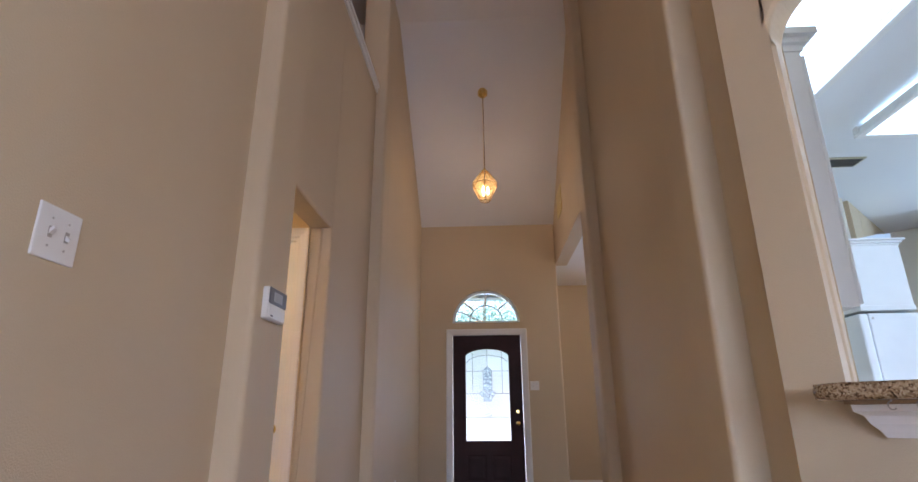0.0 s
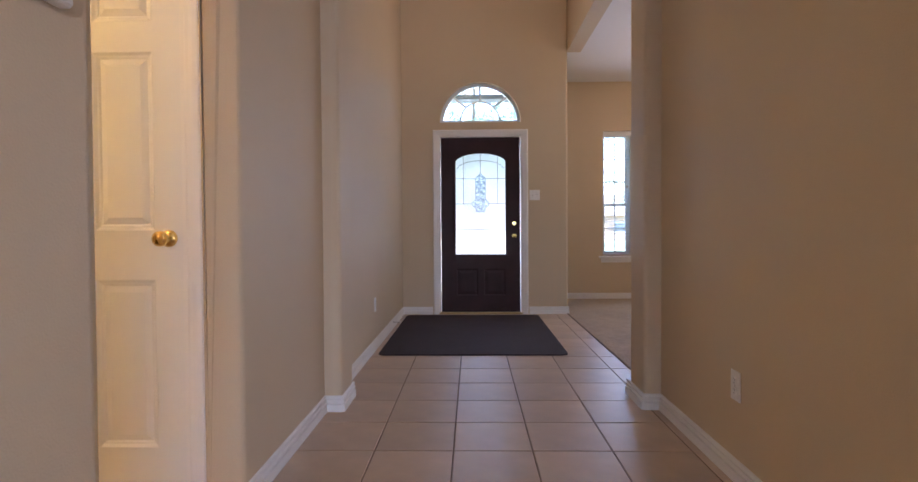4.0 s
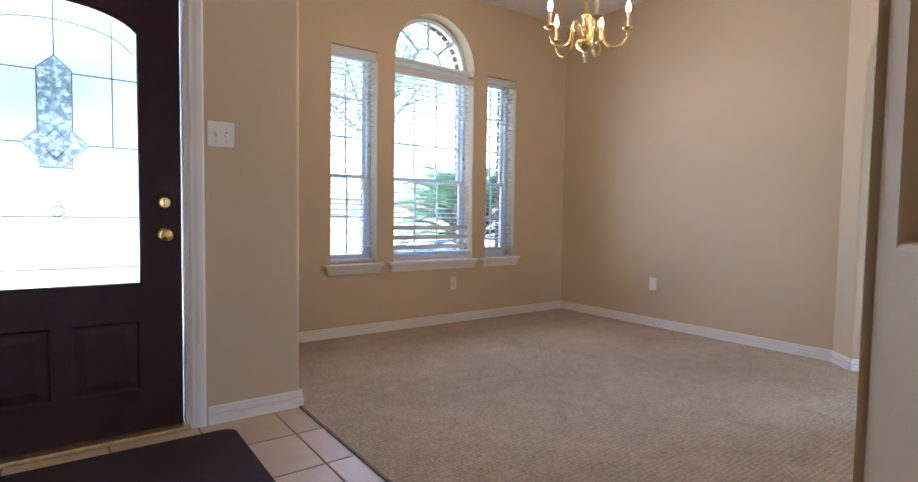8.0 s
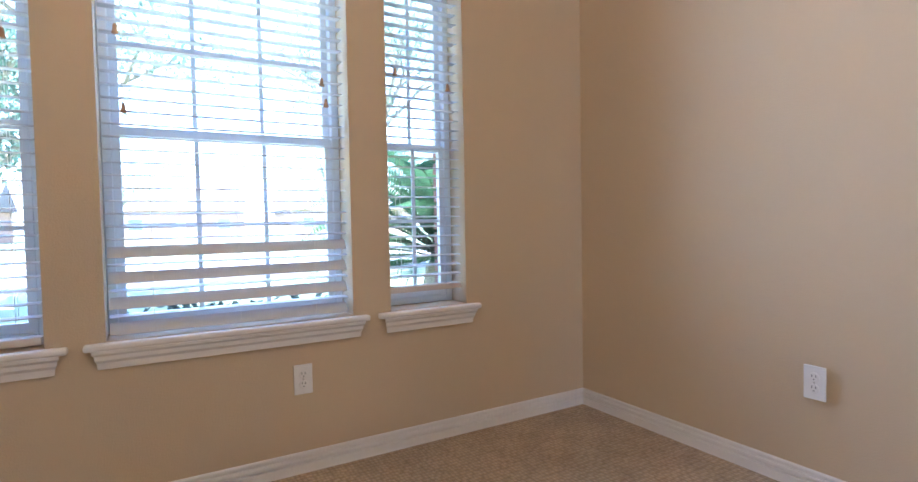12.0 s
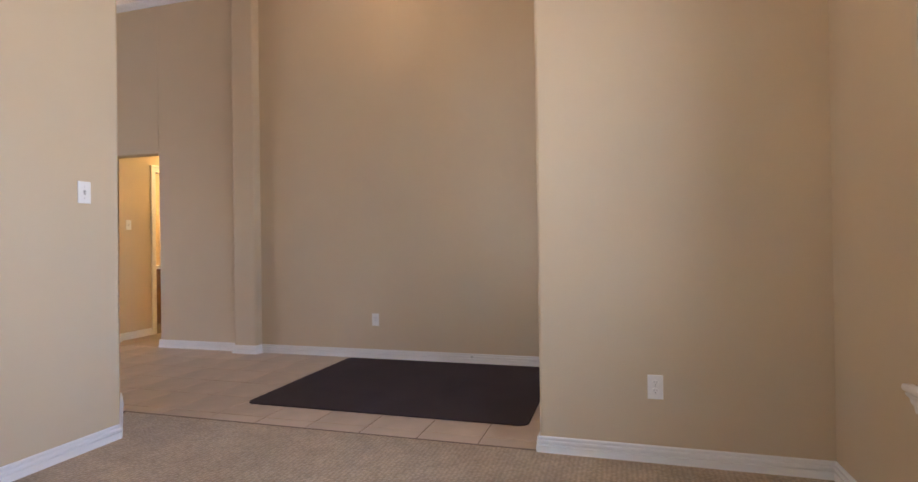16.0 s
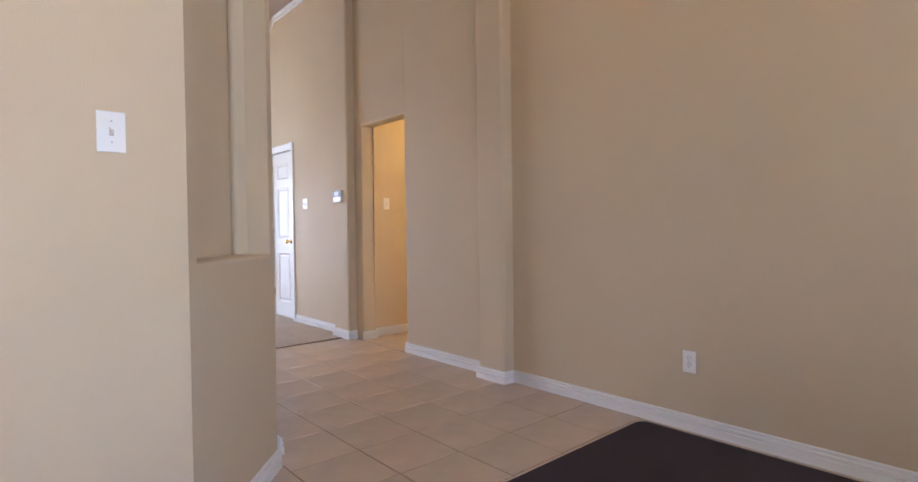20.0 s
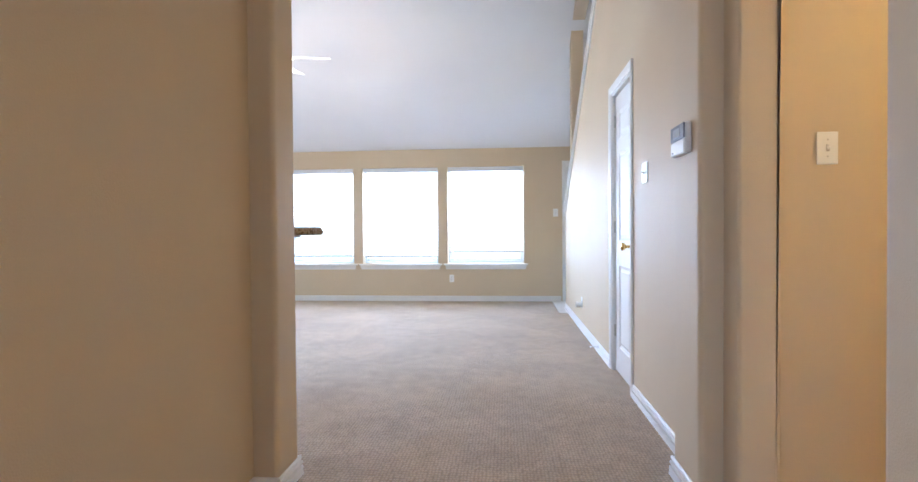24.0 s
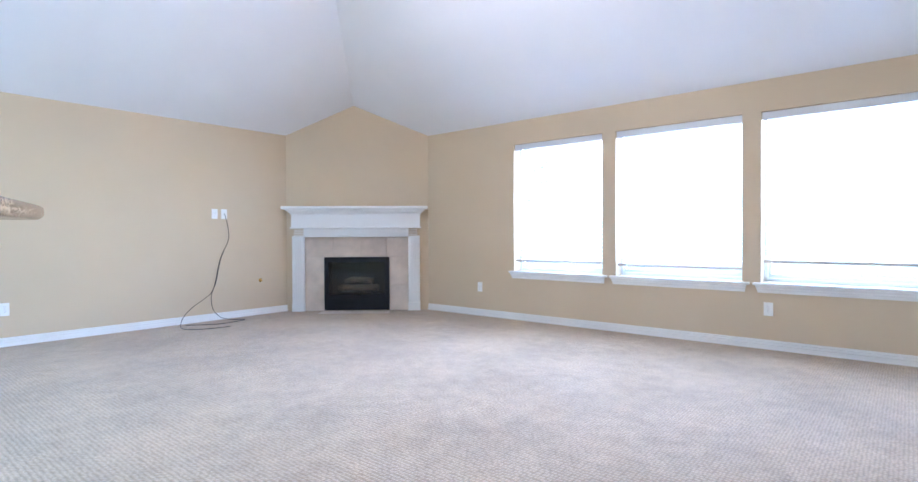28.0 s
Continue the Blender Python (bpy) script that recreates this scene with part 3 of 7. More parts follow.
slab("ceiling_kitchen", [(1.62, 1.95), (2.08, 1.50), (2.30, 2.26), (EX, 2.26), (EX, 5.3), (6.45, 5.3), (5.2, 6.45), (4.12, 5.12), (2.33, 5.12), (1.74, 4.5)], 2.95, 3.03, CEIL, "white kitchen ceiling with light boxes", "ceiling")
slab("floor_kitchen", [(1.95, 1.2), (EX, 1.2), (EX, 6.2), (1.74, 6.2), (1.74, 2.0), (1.95, 2.0)], -0.2, -0.006, TILE_K, "cream tiled kitchen floor", "floor")

# ---------------------------------------------------------------- side passage and bathroom west of the hall
PN, PS_ = 3.14, 2.335
wall("wall_passage_north", (WX - 0.145, PN + 0.03), (XW, PN + 0.03), 0, 2.7, -0.12, openings=[(0.06, 0.86, -0.1, 2.06, 0)], label="tan painted side passage wall with a white door")
wall("wall_passage_south", (XW, PS_), (WX - 0.145, PS_), 0, 2.7, -0.12, openings=[(0.30, 1.58, -0.1, 2.06, 0)], label="tan painted side passage wall with a bathroom doorway")
slab("ceiling_passage", [(XW, 0.6), (WX - 0.13, 0.6), (WX - 0.13, 4.4), (XW, 4.4)], 2.46, 2.56, CEIL, "white side passage ceiling", "ceiling")
slab("floor_landing", [(XW, -0.2), (WX - 0.13, -0.2), (WX - 0.13, 4.4), (XW, 4.4)], 2.7, 2.85, CARPET, "carpeted upper landing floor", "floor")
wall("wall_bathroom_south", (WX - 0.145, 0.95), (XW, 0.95), 0, 2.46, 0.12, label="yellow-lit bathroom wall")
wall("wall_bathroom_east", (WX - 0.16, 2.2), (WX - 0.16, 0.95), 0, 2.46, -0.1, label="bathroom wall backing onto the closet")

# ---------------------------------------------------------------- baseboards (room on the left of a-b)
for a, b in (
    ((WX, 3.14), (WX, PIL2[0])), ((WX, PIL2[1]), (WX, FY)),
    ((WX + 0.095, PIL2[0] - 0.012), (WX + 0.095, PIL2[1] + 0.012)), ((WX, PIL2[0]), (WX + 0.10, PIL2[0])), ((WX + 0.10, PIL2[1]), (WX, PIL2[1])),
    ((WX + 0.088, PIL1[0] - 0.012), (WX + 0.088, PIL1[1] + 0.012)), ((WX, PIL1[0]), (WX + 0.095, PIL1[0])), ((WX + 0.095, PIL1[1]), (WX - 0.01, PIL1[1])),
    ((WX + 0.01, 2.42), (WX - 0.15, 2.42)), ((WX - 0.15, 3.14), (WX + 0.01, 3.14)),
    ((WX, -3.02), (WX, D2[0] - 0.012)), ((WX, D2[1] + 0.012), (WX, PIL1[0])),
    ((WX, FY), (DOOR[0] - 0.075, FY)), ((DOOR[1] + 0.075, FY), (DX + 0.01, FY)), ((DX, FY - 0.01), (DX, DY)),
    ((DX, DY), (DE, DY)), ((DE, DY), tuple(AA)), (tuple(AA), tuple(AA + ADIR * a0)), (tuple(AA + ADIR * a1), tuple(AB)), (tuple(AA + ADIR * a0), tuple(AA + ADIR * a0 + Vector((0.106, -0.106)))),
    (tuple(AB), (2.05, DS)), ((2.05, DS - 0.005), (1.543, 4.63)), ((1.543, 4.635), (1.478, 4.46)),
    ((1.478, 4.51), (1.478, 4.20)), ((1.47, 4.21), (HE, 4.21)), ((HE, 4.21), (HE, 2.30)),
    ((HE, 2.30), (1.455, 2.30)), ((1.465, 2.31), (1.465, 2.08)), ((1.455, 2.09), (HE + 0.01, 2.09)),
    ((HE + 0.01, 2.09), (HE + 0.01, 1.89)), ((1.57, 1.89), (2.298, 1.162)),
    ((EX, 2.2), (EX, FA.y)), ((FB.x, SY), (-0.28, SY)),
    ((5.15, 6.27), (6.34, 5.08)), ((WX - 0.145, PS_), (-0.86, PS_)), ((-0.86, PS_), (-0.95, PS_)),
):
    baseboard(b, a)


# ---------------------------------------------------------------- plates on the walls
def on_wall(at, normal):
    """A pose on a wall: local x to the right as seen from the room, y up, z out of the wall."""
    n = Vector((normal[0], normal[1], 0)).normalized()
    right = Vector((-n.y, n.x, 0))
    m = Matrix(((right.x, 0, n.x, at[0]), (right.y, 0, n.y, at[1]), (0, 1, 0, at[2]), (0, 0, 0, 1)))
    return m


def plate_bm(w, h):
    bm = bmesh.new()
    box(bm, -w / 2, w / 2, -h / 2, h / 2, 0, 0.006, bevel=0.0025)
    return bm


def make_outlet():
    ob = new("wall_outlet")
    tagged(ob, "white plastic duplex outlet on the tan wall", "outlet", "wall outlets")
    part("plate", plate_bm(0.072, 0.117), PLASTIC, ob)
    for sgn in (-1, 1):
        bm = bmesh.new()
        lathe(bm, [(0.0165, 0.005), (0.0165, 0.0085), (0.0150, 0.0095)], 20, (0, sgn * 0.0195, 0))
        soc = part("socket", bm, PLASTIC, ob)
        bm = boxes((-0.0075, -0.0055, sgn * 0.0195 + 0.001, sgn * 0.0195 + 0.009, 0.0096, 0.0100), (0.0055, 0.0075, sgn * 0.0195 + 0.001, sgn * 0.0195 + 0.009, 0.0096, 0.0100), (-0.002, 0.002, sgn * 0.0195 - 0.009, sgn * 0.0195 - 0.005, 0.0096, 0.0100))
        part("slots", bm, DARKP, soc, "dark slots")
    bm = bmesh.new()
    lathe(bm, [(0.0032, 0.006), (0.0032, 0.0072), (0.002, 0.0076)], 10)
    part("screw", bm, DULLMETAL, ob)
    return ob


def make_switch(gangs, label):
    ob = new("light_switch")
    tagged(ob, label, "light switch", "light switches")
    w = 0.072 + 0.046 * (gangs - 1)
    part("plate", plate_bm(w, 0.117), PLASTIC, ob)
    for k in range(gangs):
        x = (k - (gangs - 1) / 2) * 0.046
        # shade round the toggle, put in as a grey slot
        bm = boxes((x - 0.0055, x + 0.0055, -0.012, 0.012, 0.0055, 0.0075))
        part("slot", bm, SHADEP, ob)
        bm = bmesh.new()
        up = 1 if k % 2 == 0 else -1
        prism(bm, [(-0.006 * up, 0.006), (0.007 * up, 0.006), (0.012 * up, 0.017), (0.006 * up, 0.018)], "x", x - 0.004, x + 0.004)
        part("toggle", bm, PLASTIC, ob)
        for sgn in (-1, 1):
            bm = bmesh.new()
            lathe(bm, [(0.0030, 0.006), (0.0030, 0.0070), (0.002, 0.0074)], 10, (x, sgn * 0.030, 0))
            part("screw", bm, DULLMETAL, ob)
    return ob


first = make_outlet()
OUT = [((WX, 5.70, 0.368), (1, 0)), ((HE, 3.38, 0.372), (-1, 0)), ((3.592, DY, 0.372), (0, -1)), ((DE, 7.70, 0.402), (-1, 0)),
       ((3.375, DS, 0.362), (0, 1)), ((DX, 8.085, 0.37), (1, 0)), ((4.53, SY, 0.36), (0, 1)), ((1.38, SY, 0.352), (0, 1)),
       ((5.60, 5.82, 0.40), (-1, -1))]
first.matrix_basis = on_wall(*OUT[0])
for at, n in OUT[1:]:
    copy_thing(first, on_wall(at, n))
sw = make_switch(2, "white double toggle switch plate beside the front door")
sw.matrix_basis = on_wall((1.275, FY, 1.38), (0, -1))
sw2 = make_switch(2, "white double toggle switch plate on the stair wall")
sw2.matrix_basis = on_wall((WX, 1.165, 1.405), (1, 0))
sw3 = make_switch(1, "white single toggle switch plate on the dining room wall")
sw3.matrix_basis = on_wall((2.248, DS, 1.378), (0, 1))
sw4 = make_switch(1, "white single toggle switch plate in the side passage")
sw4.matrix_basis = on_wall((-0.60, PS_, 1.36), (0, 1))
sw5 = make_switch(1, "white single toggle switch plate beside the back door")
sw5.matrix_basis = on_wall((-0.20, SY, 1.345), (0, 1))

# alarm keypad on the pilaster
kp = new("alarm_keypad")
tagged(kp, "white alarm keypad with a slate visor on the pilaster", "keypad")
part("body", boxes((-0.085, 0.085, -0.052, 0.07, 0, 0.026), bevel=0.006), PLASTIC, kp)
part("visor", boxes((-0.083, 0.083, 0.006, 0.068, 0.0255, 0.031), bevel=0.003), mat("slate_keypad_plastic", (0.075, 0.075, 0.095), rough=0.35, vary=0.05, vary_scale=20), kp)
part("screen", boxes((-0.045, 0.035, 0.018, 0.054, 0.0305, 0.0325)), mat("pale_lcd_screen", (0.46, 0.47, 0.52), rough=0.15, vary=0.05, vary_scale=30), kp)
part("flap", boxes((-0.080, 0.080, -0.049, 0.002, 0.0255, 0.0305), bevel=0.003), PLASTIC, kp)
part("maker_mark", boxes((-0.066, -0.044, -0.041, -0.036, 0.0303, 0.0312)), DARKP, kp)
kp.matrix_basis = on_wall((WX + 0.088, 2.125, 1.425), (1, 0))

# ---------------------------------------------------------------- trim round openings
def casing(name, x0, x1, z1, w=0.062, label="white painted door casing"):
    """Local frame: opening from x0 to x1 up to z1, in the plane y = 0, the room towards -y."""
    ob = new(name)
    prof = [(0, 0), (w, 0), (w, 0.012), (w * 0.86, 0.018), (w * 0.55, 0.016), (w * 0.30, 0.012), (w * 0.12, 0.011), (0.0, 0.008)]
    def stick(outer):
        bm = bmesh.new()
        if outer == "head":
            rows = []
            for end in (0, 1):
                rows.append([bm.verts.new(((x0 - d) if end == 0 else (x1 + d), -t, z1 + d)) for d, t in prof])
        else:
            sgn, x = (-1, x0) if outer == "left" else (1, x1)
            rows = [[bm.verts.new((x + sgn * d, -t, 0.0)) for d, t in prof], [bm.verts.new((x + sgn * d, -t, z1 + d)) for d, t in prof]]
        k = len(prof)
        for i in range(k):
            bm.faces.new((rows[0][i], rows[1][i], rows[1][(i + 1) % k], rows[0][(i + 1) % k]))
        bm.faces.new(rows[0][::-1])
        bm.faces.new(rows[1])
        return bm
    for side in ("left", "right", "head"):
        part("casing_" + side, stick(side), TRIM, ob)
    return tagged(ob, label, "door casing", "", "structure")


def jamb(x0, x1, z1, depth, parent):
    """Lining of an opening, set inside it, in the casing's local frame (y from 0 back to depth)."""
    t = 0.018
    part("jamb", boxes((x0, x0 + t, 0, depth, 0, z1), (x1 - t, x1, 0, depth, 0, z1), (x0 + t, x1 - t, 0, depth, z1 - t, z1)), TRIM, parent)


def knob(parent, at, out=-1, material=None):
    m = material or BRASS
    bm = bmesh.new()
    lathe(bm, [(0.031, 0), (0.031, 0.004 * out), (0.024, 0.010 * out), (0.011, 0.014 * out), (0.010, 0.036 * out), (0.020, 0.042 * out), (0.0275, 0.054 * out), (0.0265, 0.064 * out), (0.017, 0.071 * out), (0.004, 0.073 * out)], 24, at, "y")
    return part("door_knob", bm, m, parent, "polished brass knob", smooth=True)


def panel_door(name, w, h, label, hinge_left=True, t=0.036, single=False):
    """A six-panel door, local x from 0 to w, front face at y = 0 towards -y."""
    ob = new(name)
    tagged(ob, label, "door")
    stile, mid = 0.105 * w / 0.71, 0.095 * w / 0.71
    cols = [(stile, (w - mid) / 2), ((w + mid) / 2, w - stile)]
    if single:
        cols = [(0.118, w - 0.118)]
    rows = [(0.19, 0.80), (0.98, 1.62), (1.73, h - 0.13)]
    bm = bmesh.new()
    xs = sorted({0, w, *[c for p in cols for c in p]})
    zs = sorted({0.0, h, *[r for p in rows for r in p]})
    for i, (xa, xb) in enumerate(zip(xs, xs[1:])):
        for j, (za, zb) in enumerate(zip(zs, zs[1:])):
            if (xa, xb) in cols and (za, zb) in rows:
                continue
            box(bm, xa, xb, 0, t, za, zb)
    bmesh.ops.remove_doubles(bm, verts=bm.verts, dist=0.0005)
    part("door_frame", bm, DOORW, ob)
    for xa, xb in cols:
        for za, zb in rows:
            bm = bmesh.new()
            steps = [(0.0, 0.0), (0.010, 0.007), (0.016, 0.008), (0.022, 0.012), (0.045, 0.004), (0.055, 0.004)]
            rings = []
            for ins, dep in steps:
                ins = min(ins, (xb - xa) / 2 - 0.004)
                rings.append([bm.verts.new(p) for p in ((xa + ins, dep, za + ins), (xb - ins, dep, za + ins), (xb - ins, dep, zb - ins), (xa + ins, dep, zb - ins))])
            for p, q in zip(rings, rings[1:]):
                for k in range(4):
                    bm.faces.new((p[k], p[(k + 1) % 4], q[(k + 1) % 4], q[k]))
            bm.faces.new(rings[-1])
            back = [bm.verts.new(p) for p in ((xa, t * 0.9, za), (xb, t * 0.9, za), (xb, t * 0.9, zb), (xa, t * 0.9, zb))]
            for k in range(4):
                bm.faces.new((rings[0][k], rings[0][(k + 1) % 4], back[(k + 1) % 4], back[k]))
            bm.faces.new(back[::-1])
            part("panel", bm, DOORW, ob)
    hx = 0.0 if hinge_left else w
    for z in (0.30, h / 2 + 0.055, h - 0.18):
        bm = bmesh.new()
        lathe(bm, [(0.006, z - 0.045), (0.007, z - 0.044), (0.007, z + 0.044), (0.006, z + 0.045)], 10, (hx - (0.004 if hinge_left else -0.004), -0.006, 0))
        part("hinge", bm, DULLMETAL, ob, "metal hinge")
    knob(ob, ((w - 0.06) if hinge_left else 0.06, 0, 0.95))
    return ob


# closet door in the stair wall: its frame faces east
d2w = D2[1] - D2[0]
cas = casing("trim_closet_door", 0.055, d2w - 0.055, 2.10, label="white casing of the closet door")
jamb(0.055, d2w - 0.055, 2.10, 0.138, cas)
toward = Matrix(((0, -1, 0, WX), (1, 0, 0, D2[0]), (0, 0, 1, 0), (0, 0, 0, 1)))
cas.matrix_basis = toward
cd = panel_door("closet_door", d2w - 0.155, 2.06, "closed narrow white three-panel closet door with a brass knob", single=True)
cd.matrix_basis = toward @ Matrix.Translation((0.0775, 0.022, 0.012))
# door in the side passage
px0 = WX - 0.145 - 0.06
toward = Matrix(((1, 0, 0, px0 - 0.80), (0, 1, 0, PN + 0.03), (0, 0, 1, 0), (0, 0, 0, 1)))
cas = casing("trim_passage_door", 0.0, 0.80, 2.06, label="white casing of the side passage door")
jamb(0, 0.80, 2.06, 0.118, cas)
cas.matrix_basis = toward
pd = panel_door("passage_door", 0.76, 2.03, "closed white six-panel door of the side passage")
pd.matrix_basis = toward @ Matrix.Translation((0.020, 0.022, 0.010))
# bathroom doorway, seen from the north
toward = Matrix(((-1, 0, 0, XW + 1.58), (0, -1, 0, PS_), (0, 0, 1, 0), (0, 0, 0, 1)))
cas = casing("trim_bathroom_doorway", 0.0, 1.28, 2.06, label="white casing of the bathroom doorway")
jamb(0, 1.28, 2.06, 0.118, cas)
cas.matrix_basis = toward

# front door
cas = casing("trim_front_door", DOOR[0], DOOR[1], 2.075, w=0.065, label="white casing of the front door")
jamb(DOOR[0], DOOR[1], 2.075, 0.158, cas)
cas.matrix_basis = pose(0, FY, 0)
def front_door():
    w, h, t = 0.918, 2.03, 0.045
    ob = new("front_door")
    tagged(ob, "closed dark-stained front door with an arched leaded glass light", "front door")
    gx0, gx1, gz0, gzs, rise = 0.160, 0.758, 0.668, 1.735, 0.12
    def top(x):
        u = (x - (gx0 + gx1) / 2) / ((gx1 - gx0) / 2)
        return gzs + rise * math.sqrt(max(0.0, 1 - (u * 0.98) ** 2))
    bm = bmesh.new()
    box(bm, 0, gx0, 0, t, 0, h)
    box(bm, gx1, w, 0, t, 0, h)
    n = 24
    xs = [gx0 + (gx1 - gx0) * k / n for k in range(n + 1)]
    for p, q in zip(xs, xs[1:]):
        prism(bm, [(p, top(p)), (q, top(q)), (q, h), (p, h)], "y", 0, t)
    pan = [(0.175, 0.425, 0.19, 0.50), (0.495, 0.745, 0.19, 0.50)]
    box(bm, gx0, gx1, 0, t, 0, 0.19)
    box(bm, gx0, gx1, 0, t, 0.50, gz0)
    for xa, xb in ((gx0, 0.175), (0.425, 0.495), (0.745, gx1)):
        box(bm, xa, xb, 0, t, 0.19, 0.50)
    part("door_leaf", bm, DOORB, ob)
    for xa, xb, za, zb in pan:
        bm = bmesh.new()
        rings = []
        for ins, dep in [(0.0, 0.0), (0.010, 0.005), (0.018, 0.005), (0.050, 0.001), (0.06, 0.001)]:
            rings.append([bm.verts.new(p) for p in ((xa + ins, dep, za + ins), (xb - ins, dep, za + ins), (xb - ins, dep, zb - ins), (xa + ins, dep, zb - ins))])
        for p, q in zip(rings, rings[1:]):
            for k in range(4):
                bm.faces.new((p[k], p[(k + 1) % 4], q[(k + 1) % 4], q[k]))
        bm.faces.new(rings[-1])
        part("panel", bm, DOORB, ob)
    # moulded frame of the light
    edge = [(gx0, gz0)] + [(x, top(x)) for x in xs] + [(gx1, gz0)]
    bm = bmesh.new()
    tube(bm, [(p[0], -0.002, p[1]) for p in edge], 0.011, 8, closed=True)
    part("light_frame", bm, DOORB, ob, "dark moulding round the glass")
    bm = bmesh.new()
    prism(bm, [(gx0, gz0), (gx1, gz0)] + [(x, top(x)) for x in xs[::-1]], "y", 0.018, 0.024)
    pane = part("pane", bm, PRIVACY, ob, "textured privacy glass")
    pane.visible_shadow = False
    # lead lines
    cx = (gx0 + gx1) / 2
    bars = [[(gx0, 1.555), (cx - 0.058, 1.555)], [(cx + 0.058, 1.555), (gx1, 1.555)], [(gx0, 1.262), (cx - 0.11, 1.262)], [(cx + 0.11, 1.262), (gx1, 1.262)], [(gx0, 0.962), (gx1, 0.962)], [(gx0, 0.745), (gx1, 0.745)],
            [(gx0 + 0.10, 1.262), (gx0 + 0.10, 1.80)], [(gx1 - 0.10, 1.262), (gx1 - 0.10, 1.80)], [(cx, 1.62), (cx, 1.85)], [(cx, 0.962), (cx + 0.045, 0.985), (cx, 1.01), (cx - 0.045, 0.985), (cx, 0.962)],
            [(cx, 1.62), (cx + 0.058, 1.565), (cx, 1.505), (cx - 0.058, 1.565), (cx, 1.62)],
            [(cx - 0.058, 1.565), (cx - 0.058, 1.315)], [(cx + 0.058, 1.565), (cx + 0.058, 1.315)],
            [(cx - 0.055, 1.32), (cx - 0.112, 1.262), (cx - 0.055, 1.205), (cx, 1.262), (cx - 0.055, 1.32)], [(cx + 0.055, 1.32), (cx + 0.112, 1.262), (cx + 0.055, 1.205), (cx, 1.262), (cx + 0.055, 1.32)],
            [(cx - 0.03, 1.29), (cx, 1.325), (cx + 0.03, 1.29)], [(cx - 0.03, 1.235), (cx, 1.20), (cx + 0.03, 1.235)],
            [(cx - 0.055, 1.205), (cx - 0.055, 1.165), (cx + 0.055, 1.165), (cx + 0.055, 1.205)]]
    arc = [(gx0 + 0.02 + (gx1 - gx0 - 0.04) * k / 12, top(gx0 + (gx1 - gx0) * k / 12) - 0.09) for k in range(13)]
    bars.append(arc)
    for row in bars:
        bm = bmesh.new()
        tube(bm, [(p[0], 0.016, p[1]) for p in row], 0.0023, 6)
        part("lead_line", bm, LEAD, ob)
    for pts in ([(cx, 1.615), (cx + 0.054, 1.565), (cx, 1.510), (cx - 0.054, 1.565)], [(cx - 0.055, 1.315), (cx - 0.107, 1.262), (cx - 0.055, 1.210), (cx - 0.005, 1.262)], [(cx + 0.055, 1.315), (cx + 0.107, 1.262), (cx + 0.055, 1.210), (cx + 0.005, 1.262)],
                [(cx - 0.055, 1.555), (cx, 1.502), (cx + 0.055, 1.555), (cx + 0.055, 1.325), (cx, 1.27), (cx - 0.055, 1.325)], [(cx - 0.052, 1.202), (cx, 1.255), (cx + 0.052, 1.202), (cx + 0.052, 1.168), (cx - 0.052, 1.168)]):
        bm = bmesh.new()
        prism(bm, pts, "y", 0.011, 0.017)
        bp = part("bevelled_piece", bm, BEVELGLASS, ob, "clear hammered glass piece")
        bp.visible_shadow = False
    knob(ob, (w - 0.07, 0, 0.885))
    bm = bmesh.new()
    lathe(bm, [(0.030, 0), (0.030, -0.006), (0.024, -0.016), (0.020, -0.020)], 24, (w - 0.07, 0, 1.03), "y")
    db = part("deadbolt", bm, BRASS, ob, "polished brass deadbolt", smooth=False)
    part("thumb_turn", boxes((w - 0.074, w - 0.066, -0.034, -0.018, 1.012, 1.048), bevel=0.002), BRASS, db)
    for z in (0.2, 1.0, 1.82):
        bm = bmesh.new()
        lathe(bm, [(0.007, z - 0.05), (0.008, z - 0.049), (0.008, z + 0.049), (0.007, z + 0.05)], 10, (-0.004, -0.006, 0))
        part("hinge", bm, DULLMETAL, ob, "metal hinge")
    part("door_sweep", boxes((0.0, w, 0.004, 0.05, -0.014, 0.0)), BLACK, ob)
    return ob


